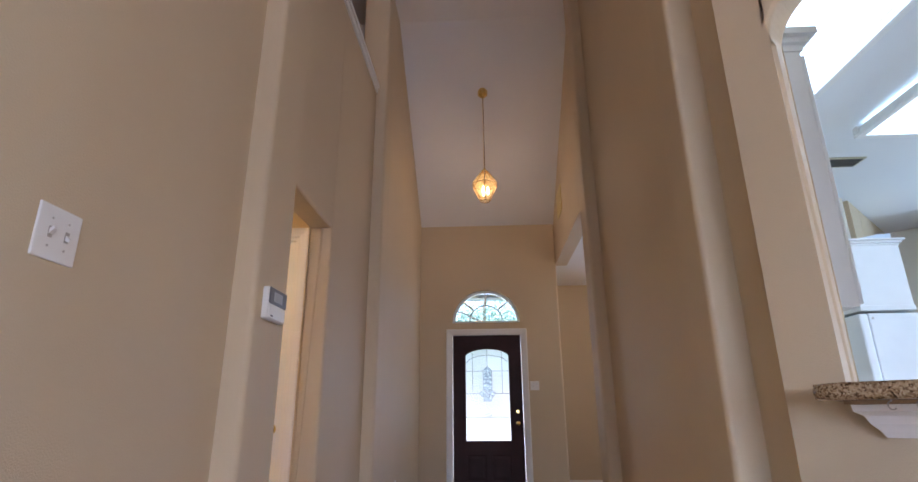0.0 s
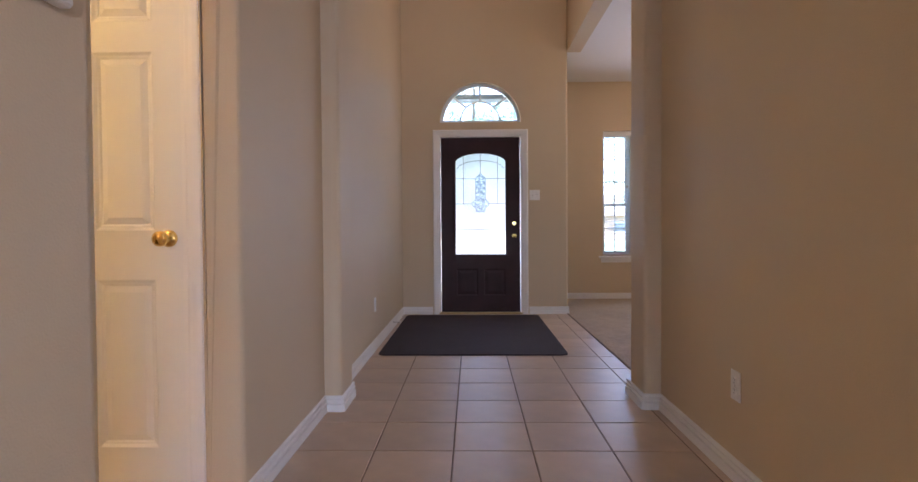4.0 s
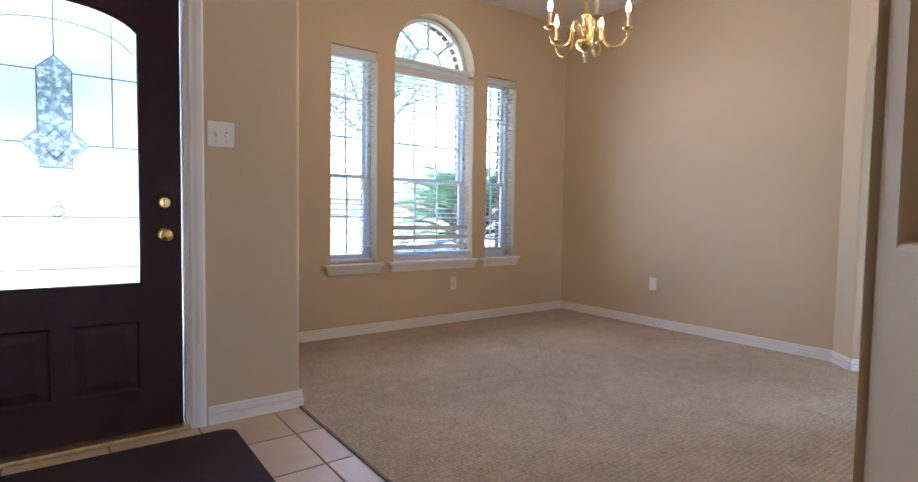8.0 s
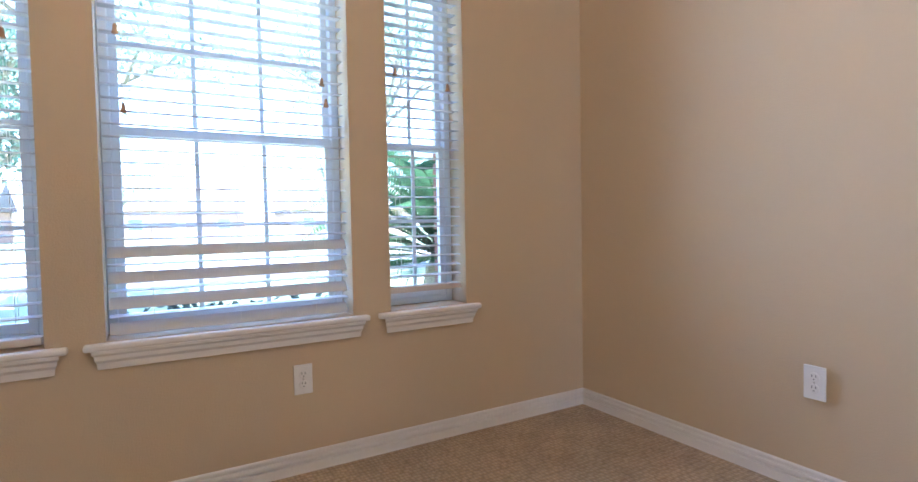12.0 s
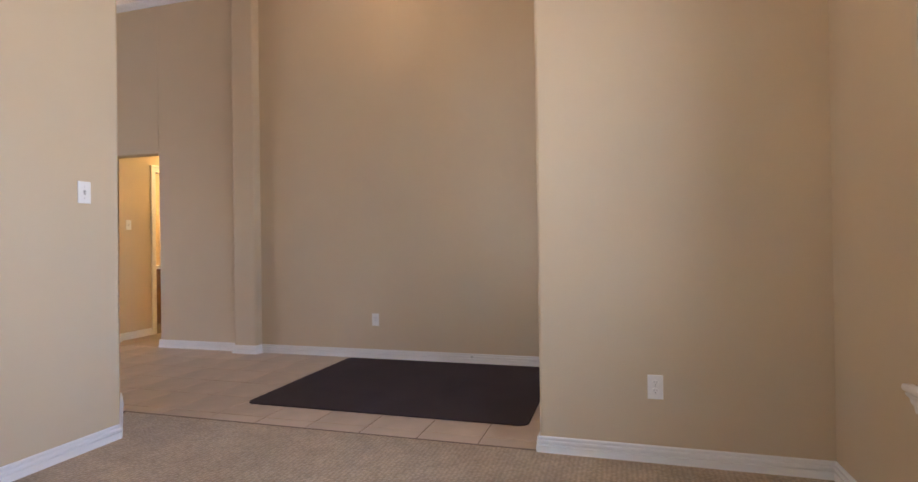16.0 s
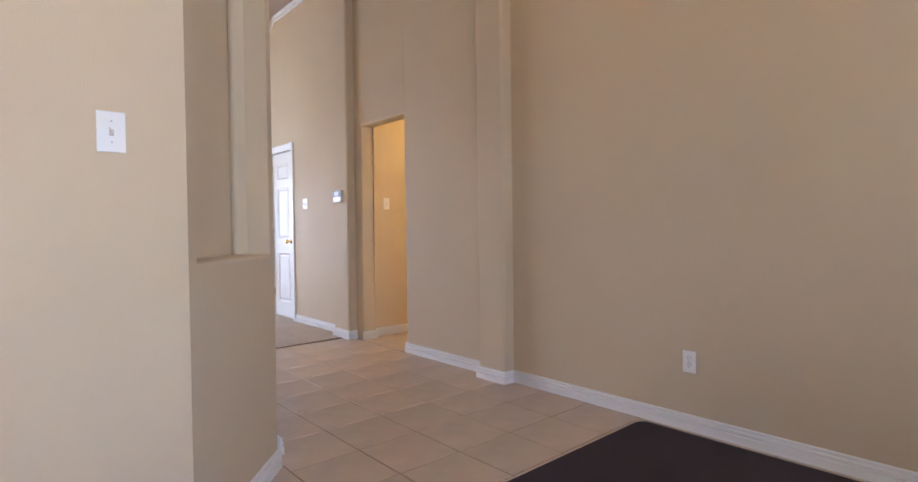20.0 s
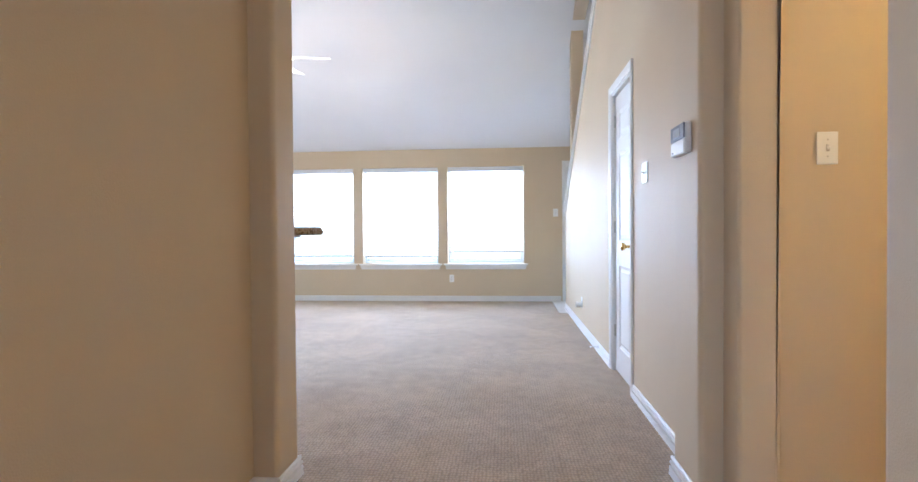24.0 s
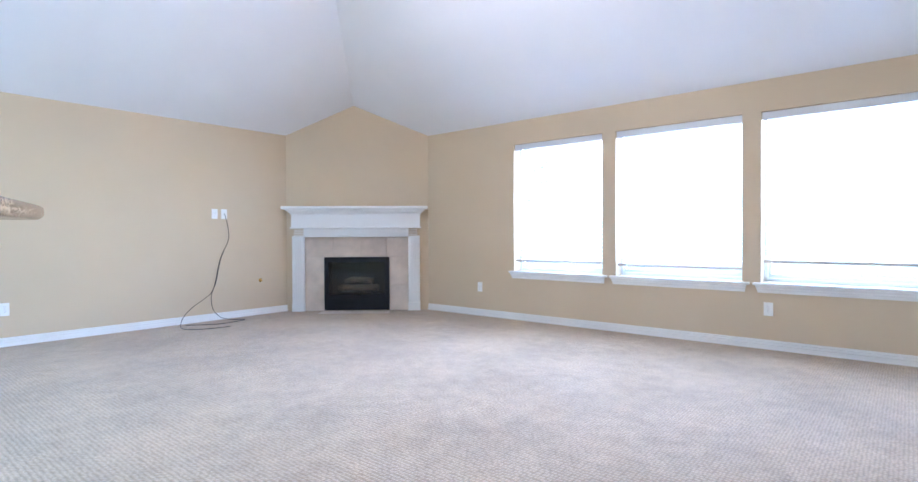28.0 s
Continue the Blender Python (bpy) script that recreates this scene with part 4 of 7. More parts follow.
def privacy_glass():
    m = bpy.data.materials.new("rippled_privacy_glass")
    m.use_nodes = True
    nt = m.node_tree
    nt.nodes.clear()
    out = nt.nodes.new("ShaderNodeOutputMaterial")
    tl = nt.nodes.new("ShaderNodeBsdfTranslucent")
    tl.inputs["Color"].default_value = (0.80, 0.90, 0.93, 1)
    tr = nt.nodes.new("ShaderNodeBsdfRefraction")
    tr.inputs["Color"].default_value = (0.94, 0.98, 1.0, 1)
    tr.inputs["Roughness"].default_value, tr.inputs["IOR"].default_value = 0.30, 1.15
    gl = nt.nodes.new("ShaderNodeBsdfGlossy")
    gl.inputs["Roughness"].default_value = 0.12
    co = nt.nodes.new("ShaderNodeTexCoord")
    no = nt.nodes.new("ShaderNodeTexNoise")
    no.inputs["Scale"].default_value, no.inputs["Detail"].default_value = 45, 4
    nt.links.new(co.outputs["Object"], no.inputs["Vector"])
    bp = nt.nodes.new("ShaderNodeBump")
    bp.inputs["Strength"].default_value, bp.inputs["Distance"].default_value = 0.8, 0.01
    nt.links.new(no.outputs["Fac"], bp.inputs["Height"])
    nt.links.new(bp.outputs["Normal"], gl.inputs["Normal"])
    nt.links.new(bp.outputs["Normal"], tr.inputs["Normal"])
    m1 = nt.nodes.new("ShaderNodeMixShader")
    m1.inputs["Fac"].default_value = 0.8
    nt.links.new(tl.outputs["BSDF"], m1.inputs[1])
    nt.links.new(tr.outputs["BSDF"], m1.inputs[2])
    m2 = nt.nodes.new("ShaderNodeMixShader")
    m2.inputs["Fac"].default_value = 0.06
    nt.links.new(m1.outputs["Shader"], m2.inputs[1])
    nt.links.new(gl.outputs["BSDF"], m2.inputs[2])
    nt.links.new(m2.outputs["Shader"], out.inputs["Surface"])
    return m


PRIVACY = privacy_glass()
BEVELGLASS = glass("bevelled_glass", (0.60, 0.67, 0.72), 0.05)
# glints of hammered facets, painted as light and dark flecks in the glass tint
bnt = BEVELGLASS.node_tree
bco = bnt.nodes.new("ShaderNodeTexCoord")
bno = bnt.nodes.new("ShaderNodeTexNoise")
bno.inputs["Scale"].default_value, bno.inputs["Detail"].default_value = 48, 3
bra = bnt.nodes.new("ShaderNodeValToRGB")
bra.color_ramp.elements[0].position, bra.color_ramp.elements[1].position = 0.44, 0.60
bra.color_ramp.elements[0].color, bra.color_ramp.elements[1].color = (0.56, 0.63, 0.68, 1), (0.95, 0.98, 1.0, 1)
bnt.links.new(bco.outputs["Object"], bno.inputs["Vector"])
bnt.links.new(bno.outputs["Fac"], bra.inputs["Fac"])
bnt.links.new(bra.outputs["Color"], bnt.nodes["Transparent BSDF"].inputs["Color"])
LEAD = mat("dark_lead_came", (0.05, 0.05, 0.055), rough=0.4, metal=0.8, vary=0.1, vary_scale=30)
fd = front_door()
fd.matrix_basis = pose(DOOR[0] + 0.026, FY + 0.030, 0.024)
tagged(part("threshold", boxes((DOOR[0] + 0.001, DOOR[1] - 0.001, FY - 0.03, FY + 0.14, 0.0, 0.022), bevel=0.006), mat("brass_threshold", (0.55, 0.42, 0.20), rough=0.4, metal=0.9, vary=0.15, vary_scale=20)), "worn brass-coloured threshold under the front door", "threshold", "", "structure")

# half-round light above the door
def fan_light(name, cx, y, z0, r, rise, ribs, hub, label):
    ob = new(name)
    tagged(ob, label, "window", "", "structure")
    def arc(k, n, q, dz=0.0):
        a = math.pi * k / n
        return (cx - q * math.cos(a), y, z0 + dz + q * rise / r * math.sin(a))
    bm = bmesh.new()
    outer = [arc(k, 32, r - 0.001) for k in range(33)]
    inner = [arc(k, 32, r - 0.036, 0.0) for k in range(33)]
    for d0, d1 in ((0.0, 0.05),):
        for k in range(32):
            prism(bm, [(outer[k][0], outer[k][2]), (outer[k + 1][0], outer[k + 1][2]), (inner[k + 1][0], inner[k + 1][2]), (inner[k][0], inner[k][2])], "y", y + d0, y + d1)
    box(bm, cx - r + 0.001, cx + r - 0.001, y, y + 0.05, z0 + 0.001, z0 + 0.034)
    part("window_frame", bm, VINYL, ob)
    def rib(p, q):
        d = Vector((q[0] - p[0], 0, q[1] - p[1])).normalized() * 0.011
        bmr = bmesh.new()
        prism(bmr, [(p[0] - d.z, p[1] + d.x), (q[0] - d.z, q[1] + d.x), (q[0] + d.z, q[1] - d.x), (p[0] + d.z, p[1] - d.x)], "y", y + 0.016, y + 0.034)
        part("muntin", bmr, VINYL, ob)
    for k in range(1, ribs):
        a = math.pi * k / ribs
        rib((cx - hub * math.cos(a), z0 + 0.03 + hub * rise / r * math.sin(a)), (cx - (r - 0.03) * math.cos(a), z0 + 0.0 + (r - 0.03) * rise / r * math.sin(a)))
    pts = [(cx - hub * math.cos(math.pi * k / 16), z0 + 0.03 + hub * rise / r * math.sin(math.pi * k / 16)) for k in range(17)]
    bm = bmesh.new()
    tube(bm, [(p[0], y + 0.025, p[1]) for p in pts], 0.010, 6)
    part("muntin", bm, VINYL, ob)
    bm = bmesh.new()
    ring = [arc(k, 32, r - 0.03) for k in range(33)]
    prism(bm, [(p[0], p[2]) for p in ring], "y", y + 0.023, y + 0.027)
    pane = part("pane", bm, GLASS, ob)
    pane.visible_shadow = False
    return ob


fan_light("window_transom", 0.65, FY + 0.07, 2.225, 0.47, 0.465, 4, 0.23, "half-round light with white muntins above the front door")

# ---------------------------------------------------------------- sash windows, sills and blinds
def sash_window(name, x0, x1, z0, z1, y, out, cols, rows_up, rows_lo, split, label):
    """Double-hung window; out is +1 where outside lies towards +y."""
    ob = new(name)
    tagged(ob, label, "window", "", "structure")
    d = lambda v: y + out * v
    def bar(xa, xb, za, zb, p, q, nm, par=ob):
        lo, hi = sorted((d(p), d(q)))
        return part(nm, boxes((xa, xb, lo, hi, za, zb), bevel=0.003, seg=1), VINYL, par)
    f = 0.032
    bar(x0 + 0.001, x0 + f, z0 + 0.001, z1 - 0.001, 0, 0.07, "window_frame")
    bar(x1 - f, x1 - 0.001, z0 + 0.001, z1 - 0.001, 0, 0.07, "window_frame")
    bar(x0 + f, x1 - f, z1 - f, z1 - 0.001, 0, 0.07, "window_frame")
    bar(x0 + f, x1 - f, z0 + 0.001, z0 + f, 0, 0.07, "window_frame")
    for nm, za, zb, off, rws in (("upper_sash", split - 0.005, z1 - f, 0.038, rows_up), ("lower_sash", z0 + f, split + 0.02, 0.008, rows_lo)):
        xa, xb, s = x0 + f, x1 - f, 0.026
        lo, hi = sorted((d(off), d(off + 0.026)))
        bm = boxes((xa, xa + s, lo, hi, za, zb), (xb - s, xb, lo, hi, za, zb), (xa + s, xb - s, lo, hi, za, za + s + 0.008), (xa + s, xb - s, lo, hi, zb - s, zb))
        sash = part(nm, bm, VINYL, ob)
        lo2, hi2 = sorted((d(off + 0.010), d(off + 0.018)))
        for k in range(1, cols):
            x = xa + s + (xb - xa - 2 * s) * k / cols
            part("muntin", boxes((x - 0.008, x + 0.008, lo2, hi2, za + s, zb - s)), VINYL, sash)
        for k in range(1, rws):
            z = za + s + (zb - za - 2 * s) * k / rws
            part("muntin", boxes((xa + s, xb - s, lo2 + 0.001, hi2 - 0.001, z - 0.008, z + 0.008)), VINYL, sash)
        lo3, hi3 = sorted((d(off + 0.012), d(off + 0.016)))
        pane = part("pane", boxes((xa + s, xb - s, lo3, hi3, za + s, zb - s)), GLASS, sash)
        pane.visible_shadow = False
    return ob


def sill(x0, x1, z, y, out, depth, label):
    """Stool with horns and a moulded apron under it."""
    ob = new("window_sill")
    tagged(ob, label, "window sill", "", "structure")
    s = -out
    lo, hi = sorted((y + s * 0.037, y + s * 0.0))
    st = boxes((x0 - 0.062, x1 + 0.062, lo, hi, z - 0.024, z), bevel=0.008)
    part("stool", st, TRIM, ob)
    lo, hi = sorted((y, y + out * depth))
    part("stool_board", boxes((x0 + 0.001, x1 - 0.001, lo, hi, z - 0.020, z - 0.001)), TRIM, ob)
    prof = [(0.002, -0.024), (0.034, -0.024), (0.032, -0.034), (0.024, -0.042), (0.022, -0.056), (0.015, -0.066), (0.012, -0.088), (0.002, -0.088)]
    bm = bmesh.new()
    rows = []
    for x, g in ((x0 - 0.045, 1), (x1 + 0.045, -1)):
        rows.append([bm.verts.new((x + g * (0.040 - d) * 0.7, y + s * d, z + h)) for d, h in prof])
    k = len(prof)
    for i in range(k):
        bm.faces.new((rows[0][i], rows[1][i], rows[1][(i + 1) % k], rows[0][(i + 1) % k]))
    bm.faces.new(rows[0][::-1])
    bm.faces.new(rows[1])
    part("apron", bm, TRIM, ob)
    return ob


def blind(x0, x1, z0, z1, y, out, pitch, tilt, shut, bottom, label, cords=2, pull=None):
    """Horizontal blind: head rail, slats, bottom rail, ladders and cords. shut: the lowest slats that hang turned shut."""
    ob = new("window_blind")
    tagged(ob, label, "blind", "window blinds")
    xa, xb = x0 + 0.010, x1 - 0.010
    part("head_rail", boxes((xa, xb, y - 0.024, y + 0.024, z1 - 0.045, z1 - 0.002), bevel=0.004), SLAT, ob)
    lo = -out * 0.030
    part("valance", boxes((x0 + 0.003, x1 - 0.003, y - out * 0.030 - 0.005, y - out * 0.030 + 0.005, z1 - 0.068, z1 - 0.001), bevel=0.003), SLAT, ob)
    def slat_mesh():
        bm = bmesh.new()
        w, n = 0.049, 4
        top, bot = [], []
        for k in range(n + 1):
            u = -0.5 + k / n
            crown = 0.0025 * (1 - (2 * u) ** 2)
            top.append((u * w, crown + 0.0014))
            bot.append((u * w, crown - 0.0014))
        prism(bm, top + bot[::-1], "x", xa, xb)
        me = bpy.data.meshes.new("slat")
        bmesh.ops.recalc_face_normals(bm, faces=bm.faces)
        bm.to_mesh(me)
        bm.free()
        me.materials.append(SLAT)
        return me
    me = slat_mesh()
    n = int((z1 - 0.075 - bottom) / pitch) + (1 if shut else 0)
    for k in range(n):
        z = z1 - 0.085 - k * pitch
        low = k >= n - 2 * shut and (n - k) % 2 == 1
        s = new("slat", me)
        s.parent = ob
        wob = 0.6 * math.sin(k * 1.7)
        s.matrix_basis = pose(0, y, z, (50 * out if low else tilt + wob), 0.0, 0)
    if not shut:
        part("bottom_rail", boxes((xa, xb, y - 0.025, y + 0.025, bottom - 0.016, bottom + 0.010), bevel=0.004), RAIL, ob)
    for k in range(cords):
        x = xa + (xb - xa) * (0.16 + 0.68 * k / max(1, cords - 1)) if cords > 1 else (xa + xb) / 2
        bm = bmesh.new()
        for q in (-0.024, 0.024):
            tube(bm, [(x, y + q, z1 - 0.05), (x, y + q, bottom)], 0.0009, 4)
        part("ladder_cord", bm, CORD, ob)
    for x, zz in pull or ():
        bm = bmesh.new()
        tube(bm, [(x, y - out * 0.036, z1 - 0.06), (x + 0.003, y - out * 0.038, (z1 + zz) / 2), (x, y - out * 0.036, zz + 0.03)], 0.0011, 5)
        c = part("pull_cord", bm, CORD, ob)
        bm = bmesh.new()
        lathe(bm, [(0.003, 0.034), (0.006, 0.028), (0.007, 0.012), (0.0105, 0.004), (0.009, 0.0)], 12, (x, y - out * 0.036, zz))
        part("cord_pull", bm, WOODPULL, c, "turned wooden cord pull")
    return ob


for (x0, x1), nm, cols in zip(WIN, ("window_dining_west", "window_dining_middle", "window_dining_east"), (2, 3, 2)):
    top = WZ[1] - 0.001 if cols == 2 else 2.31
    sash_window(nm, x0, x1, WZ[0], top, DY + 0.13, 1, cols, 3 if cols == 3 else 3, 2, 1.31, "white double-hung sash window with muntins behind a blind")
    sill(x0, x1, WZ[0], DY, 1, 0.13, "white window sill with a moulded apron")
    mid = cols == 3
    blind(x0, x1, WZ[0], 2.285 if mid else WZ[1] - 0.002, DY + 0.055, 1, 0.0436 if mid else 0.0435, 4, 4 if mid else 0, WZ[0] + (0.020 if mid else 0.085 if x0 > 3.9 else 0.022), "white wide-slat blind, lowered and open" + (", lowest slats hanging shut" if mid else ""), cords=3 if mid else 2,
          pull=[(x0 + 0.06, 1.62), (x0 + 0.075, 1.36), (x1 - 0.10, 1.52), (x1 - 0.085, 1.44)] if mid else [(x1 - 0.07, 1.56), (x0 + 0.05, 1.60)])
tagged(part("window_mullion", boxes((WIN[1][0] + 0.001, WIN[1][1] - 0.001, DY + 0.004, DY + 0.20, 2.311, 2.346), bevel=0.004), TRIM), "white transom bar under the half-round light", "window", "", "structure")
fan_light("window_dining_arch", (WIN[1][0] + WIN[1][1]) / 2, DY + 0.13, 2.347, (WIN[1][1] - WIN[1][0]) / 2, 0.435, 4, 0.14, "half-round window with white muntins above the dining room window")

for k, (x0, x1) in enumerate(BW):
    sash_window(("window_living_west", "window_living_middle", "window_living_east")[k], x0, x1, BZ[0], BZ[1] - 0.001, SY - 0.13, -1, 1, 1, 1, 1.33, "wide white sash window behind a blind")
    sill(x0, x1, BZ[0], SY, -1, 0.13, "white window sill with a moulded apron")
    blind(x0, x1, BZ[0], BZ[1] - 0.002, SY - 0.055, -1, 0.0435, -6, 0, BZ[0] + (0.185, 0.115, 0.125)[k], "white wide-slat blind, lowered and open against the glare", cords=3)

# unseen kitchen window, added to brighten kitchen and passage
ob = new("window_kitchen")
tagged(ob, "added white kitchen window, out of view, that lights the passage", "window", "", "structure")
for ya, yb, za, zb in ((3.20, 3.25, 0.95, 2.05), (4.55, 4.60, 0.95, 2.05), (3.25, 4.55, 0.95, 1.0), (3.25, 4.55, 2.0, 2.05), (3.25, 4.55, 1.48, 1.52)):
    part("window_frame", boxes((EX + 0.06, EX + 0.12, ya, yb, za, zb), bevel=0.004, seg=1), VINYL, ob)
part("pane", boxes((EX + 0.088, EX + 0.092, 3.25, 4.55, 1.0, 2.0)), GLASS, ob).visible_shadow = False

# ---------------------------------------------------------------- stair and landing trim
def cap_rail(name, pts, w, t, label):
    """A white cap on the wall, along points (y, z), with a moulding under it."""
    bm = bmesh.new()
    up = [(y, z + t) for y, z in pts]
    prism(bm, pts + up[::-1], "x", WX - 0.165, WX + 0.028)
    ob = part(name, bm, TRIM)
    bm = bmesh.new()
    prism(bm, pts + [(y, z - 0.045) for y, z in pts[::-1]], "x", WX + 0.001, WX + 0.016)
    part("moulding", bm, TRIM, ob)
    return tagged(ob, label, "trim", "", "structure")


cap_rail("trim_landing_cap", [(2.30, 3.762), (4.165, 3.762)], 0.2, 0.03, "white cap on the low landing wall")
cap_rail("trim_stair_cap", [(-2.62, rake(-2.62) + 0.002), (0.40, rake(0.40) + 0.002), (1.975, 3.762)], 0.2, 0.028, "white raking cap on the stair wall")
cap_rail("trim_stair_cap_foot", [(-3.04, rake(-3.04) - 0.03), (-2.66, rake(-2.66) - 0.03)], 0.2, 0.028, "white raking cap at the foot of the stair wall")

# ---------------------------------------------------------------- back door
cas = casing("trim_back_door", 0.0, 0.84, 2.06, label="white casing of the back door")
jamb(0, 0.84, 2.06, 0.2, cas)
toward = Matrix(((-1, 0, 0, -0.36), (0, -1, 0, SY), (0, 0, 1, 0), (0, 0, 0, 1)))
cas.matrix_basis = toward
bd = new("back_door")
tagged(bd, "closed white back door with a large glass light", "door")
part("door_leaf", boxes((0.02, 0.15, 0.05, 0.09, 0.012, 2.04), (0.69, 0.82, 0.05, 0.09, 0.012, 2.04), (0.15, 0.69, 0.05, 0.09, 0.012, 0.30), (0.15, 0.69, 0.05, 0.09, 1.90, 2.04)), DOORW, bd)
part("light_frame", boxes((0.15, 0.175, 0.045, 0.095, 0.30, 1.90), (0.665, 0.69, 0.045, 0.095, 0.30, 1.90), (0.175, 0.665, 0.045, 0.095, 0.30, 0.325), (0.175, 0.665, 0.045, 0.095, 1.875, 1.90), bevel=0.004), DOORW, bd)
part("pane", boxes((0.175, 0.665, 0.068, 0.072, 0.325, 1.875)), GLASS, bd).visible_shadow = False
knob(bd, (0.09, 0.05, 0.93))
bd.matrix_basis = toward

# ---------------------------------------------------------------- door mat
bm = bmesh.new()
prism(bm, [(-0.20, 5.452), (1.297, 5.452), (1.297, 7.40), (-0.20, 7.40)], "z", 0.001, 0.010)
bmesh.ops.bevel(bm, geom=[e for e in bm.edges if abs(e.verts[0].co.z - e.verts[1].co.z) > 0.005], offset=0.06, segments=5, profile=0.5, affect="EDGES")
bmesh.ops.bevel(bm, geom=[e for e in bm.edges if e.verts[0].co.z > 0.009 and e.verts[1].co.z > 0.009], offset=0.003, segments=2, profile=0.5, affect="EDGES")
tagged(part("floor_mat", bm, MAT_RUG), "large charcoal rubber-backed mat inside the front door", "floor mat")

# ---------------------------------------------------------------- return air vent above the dining opening
VENTP = mat("cream_vent_paint", (0.74, 0.60, 0.28), rough=0.4, vary=0.04, vary_scale=10)
vent = new("wall_vent")
tagged(vent, "white louvred air vent high on the foyer wall", "vent")
part("frame", boxes((-0.19, 0.19, -0.17, -0.145, 0, 0.014), (-0.19, 0.19, 0.145, 0.17, 0, 0.014), (-0.19, -0.165, -0.145, 0.145, 0, 0.014), (0.165, 0.19, -0.145, 0.145, 0, 0.014), bevel=0.002, seg=1), VENTP, vent)
part("backing", boxes((-0.165, 0.165, -0.145, 0.145, 0.001, 0.003)), DARKP, vent)
for k in range(13):
    bm = bmesh.new()
    y = -0.135 + k * 0.0222
    prism(bm, [(y - 0.006, 0.004), (y + 0.008, 0.010), (y + 0.008, 0.012), (y - 0.006, 0.006)], "x", -0.165, 0.165)
    part("slat", bm, VENTP, vent)
vent.matrix_basis = on_wall((DX, 6.76, 3.68), (-1, 0))

# ---------------------------------------------------------------- foyer pendant
def amber_glass():
    m = bpy.data.materials.new("amber_seeded_glass")
    m.use_nodes = True
    nt = m.node_tree
    nt.nodes.clear()
    out = nt.nodes.new("ShaderNodeOutputMaterial")
    tl = nt.nodes.new("ShaderNodeBsdfTranslucent")
    tl.inputs["Color"].default_value = (0.80, 0.60, 0.30, 1)
    tr = nt.nodes.new("ShaderNodeBsdfTransparent")
    tr.inputs["Color"].default_value = (1.0, 0.84, 0.56, 1)
    mx = nt.nodes.new("ShaderNodeMixShader")
    mx.inputs["Fac"].default_value = 0.86
    nt.links.new(tl.outputs["BSDF"], mx.inputs[1])
    nt.links.new(tr.outputs["BSDF"], mx.inputs[2])
    nt.links.new(mx.outputs["Shader"], out.inputs["Surface"])
    return m


AMBER = amber_glass()
OLDBRASS = mat("dark_antique_brass", (0.16, 0.10, 0.035), rough=0.45, metal=0.6, vary=0.2, vary_scale=30)
BULBW = glow("warm_bulb", (1.0, 0.78, 0.46), 5)
def chain(bm, p, q, link=0.030):
    p, q = Vector(p), Vector(q)
    n = max(2, int((q - p).length / (link * 0.72)))
    for k in range(n):
        c = p.lerp(q, (k + 0.5) / n)
        pts = []
        for j in range(10):
            a = 2 * math.pi * j / 10
            u, v = 0.008 * math.cos(a), link / 2 * math.sin(a)
            pts.append((c.x + (u if k % 2 else 0), c.y + (0 if k % 2 else u), c.z + v))
        tube(bm, pts, 0.0022, 5, closed=True)


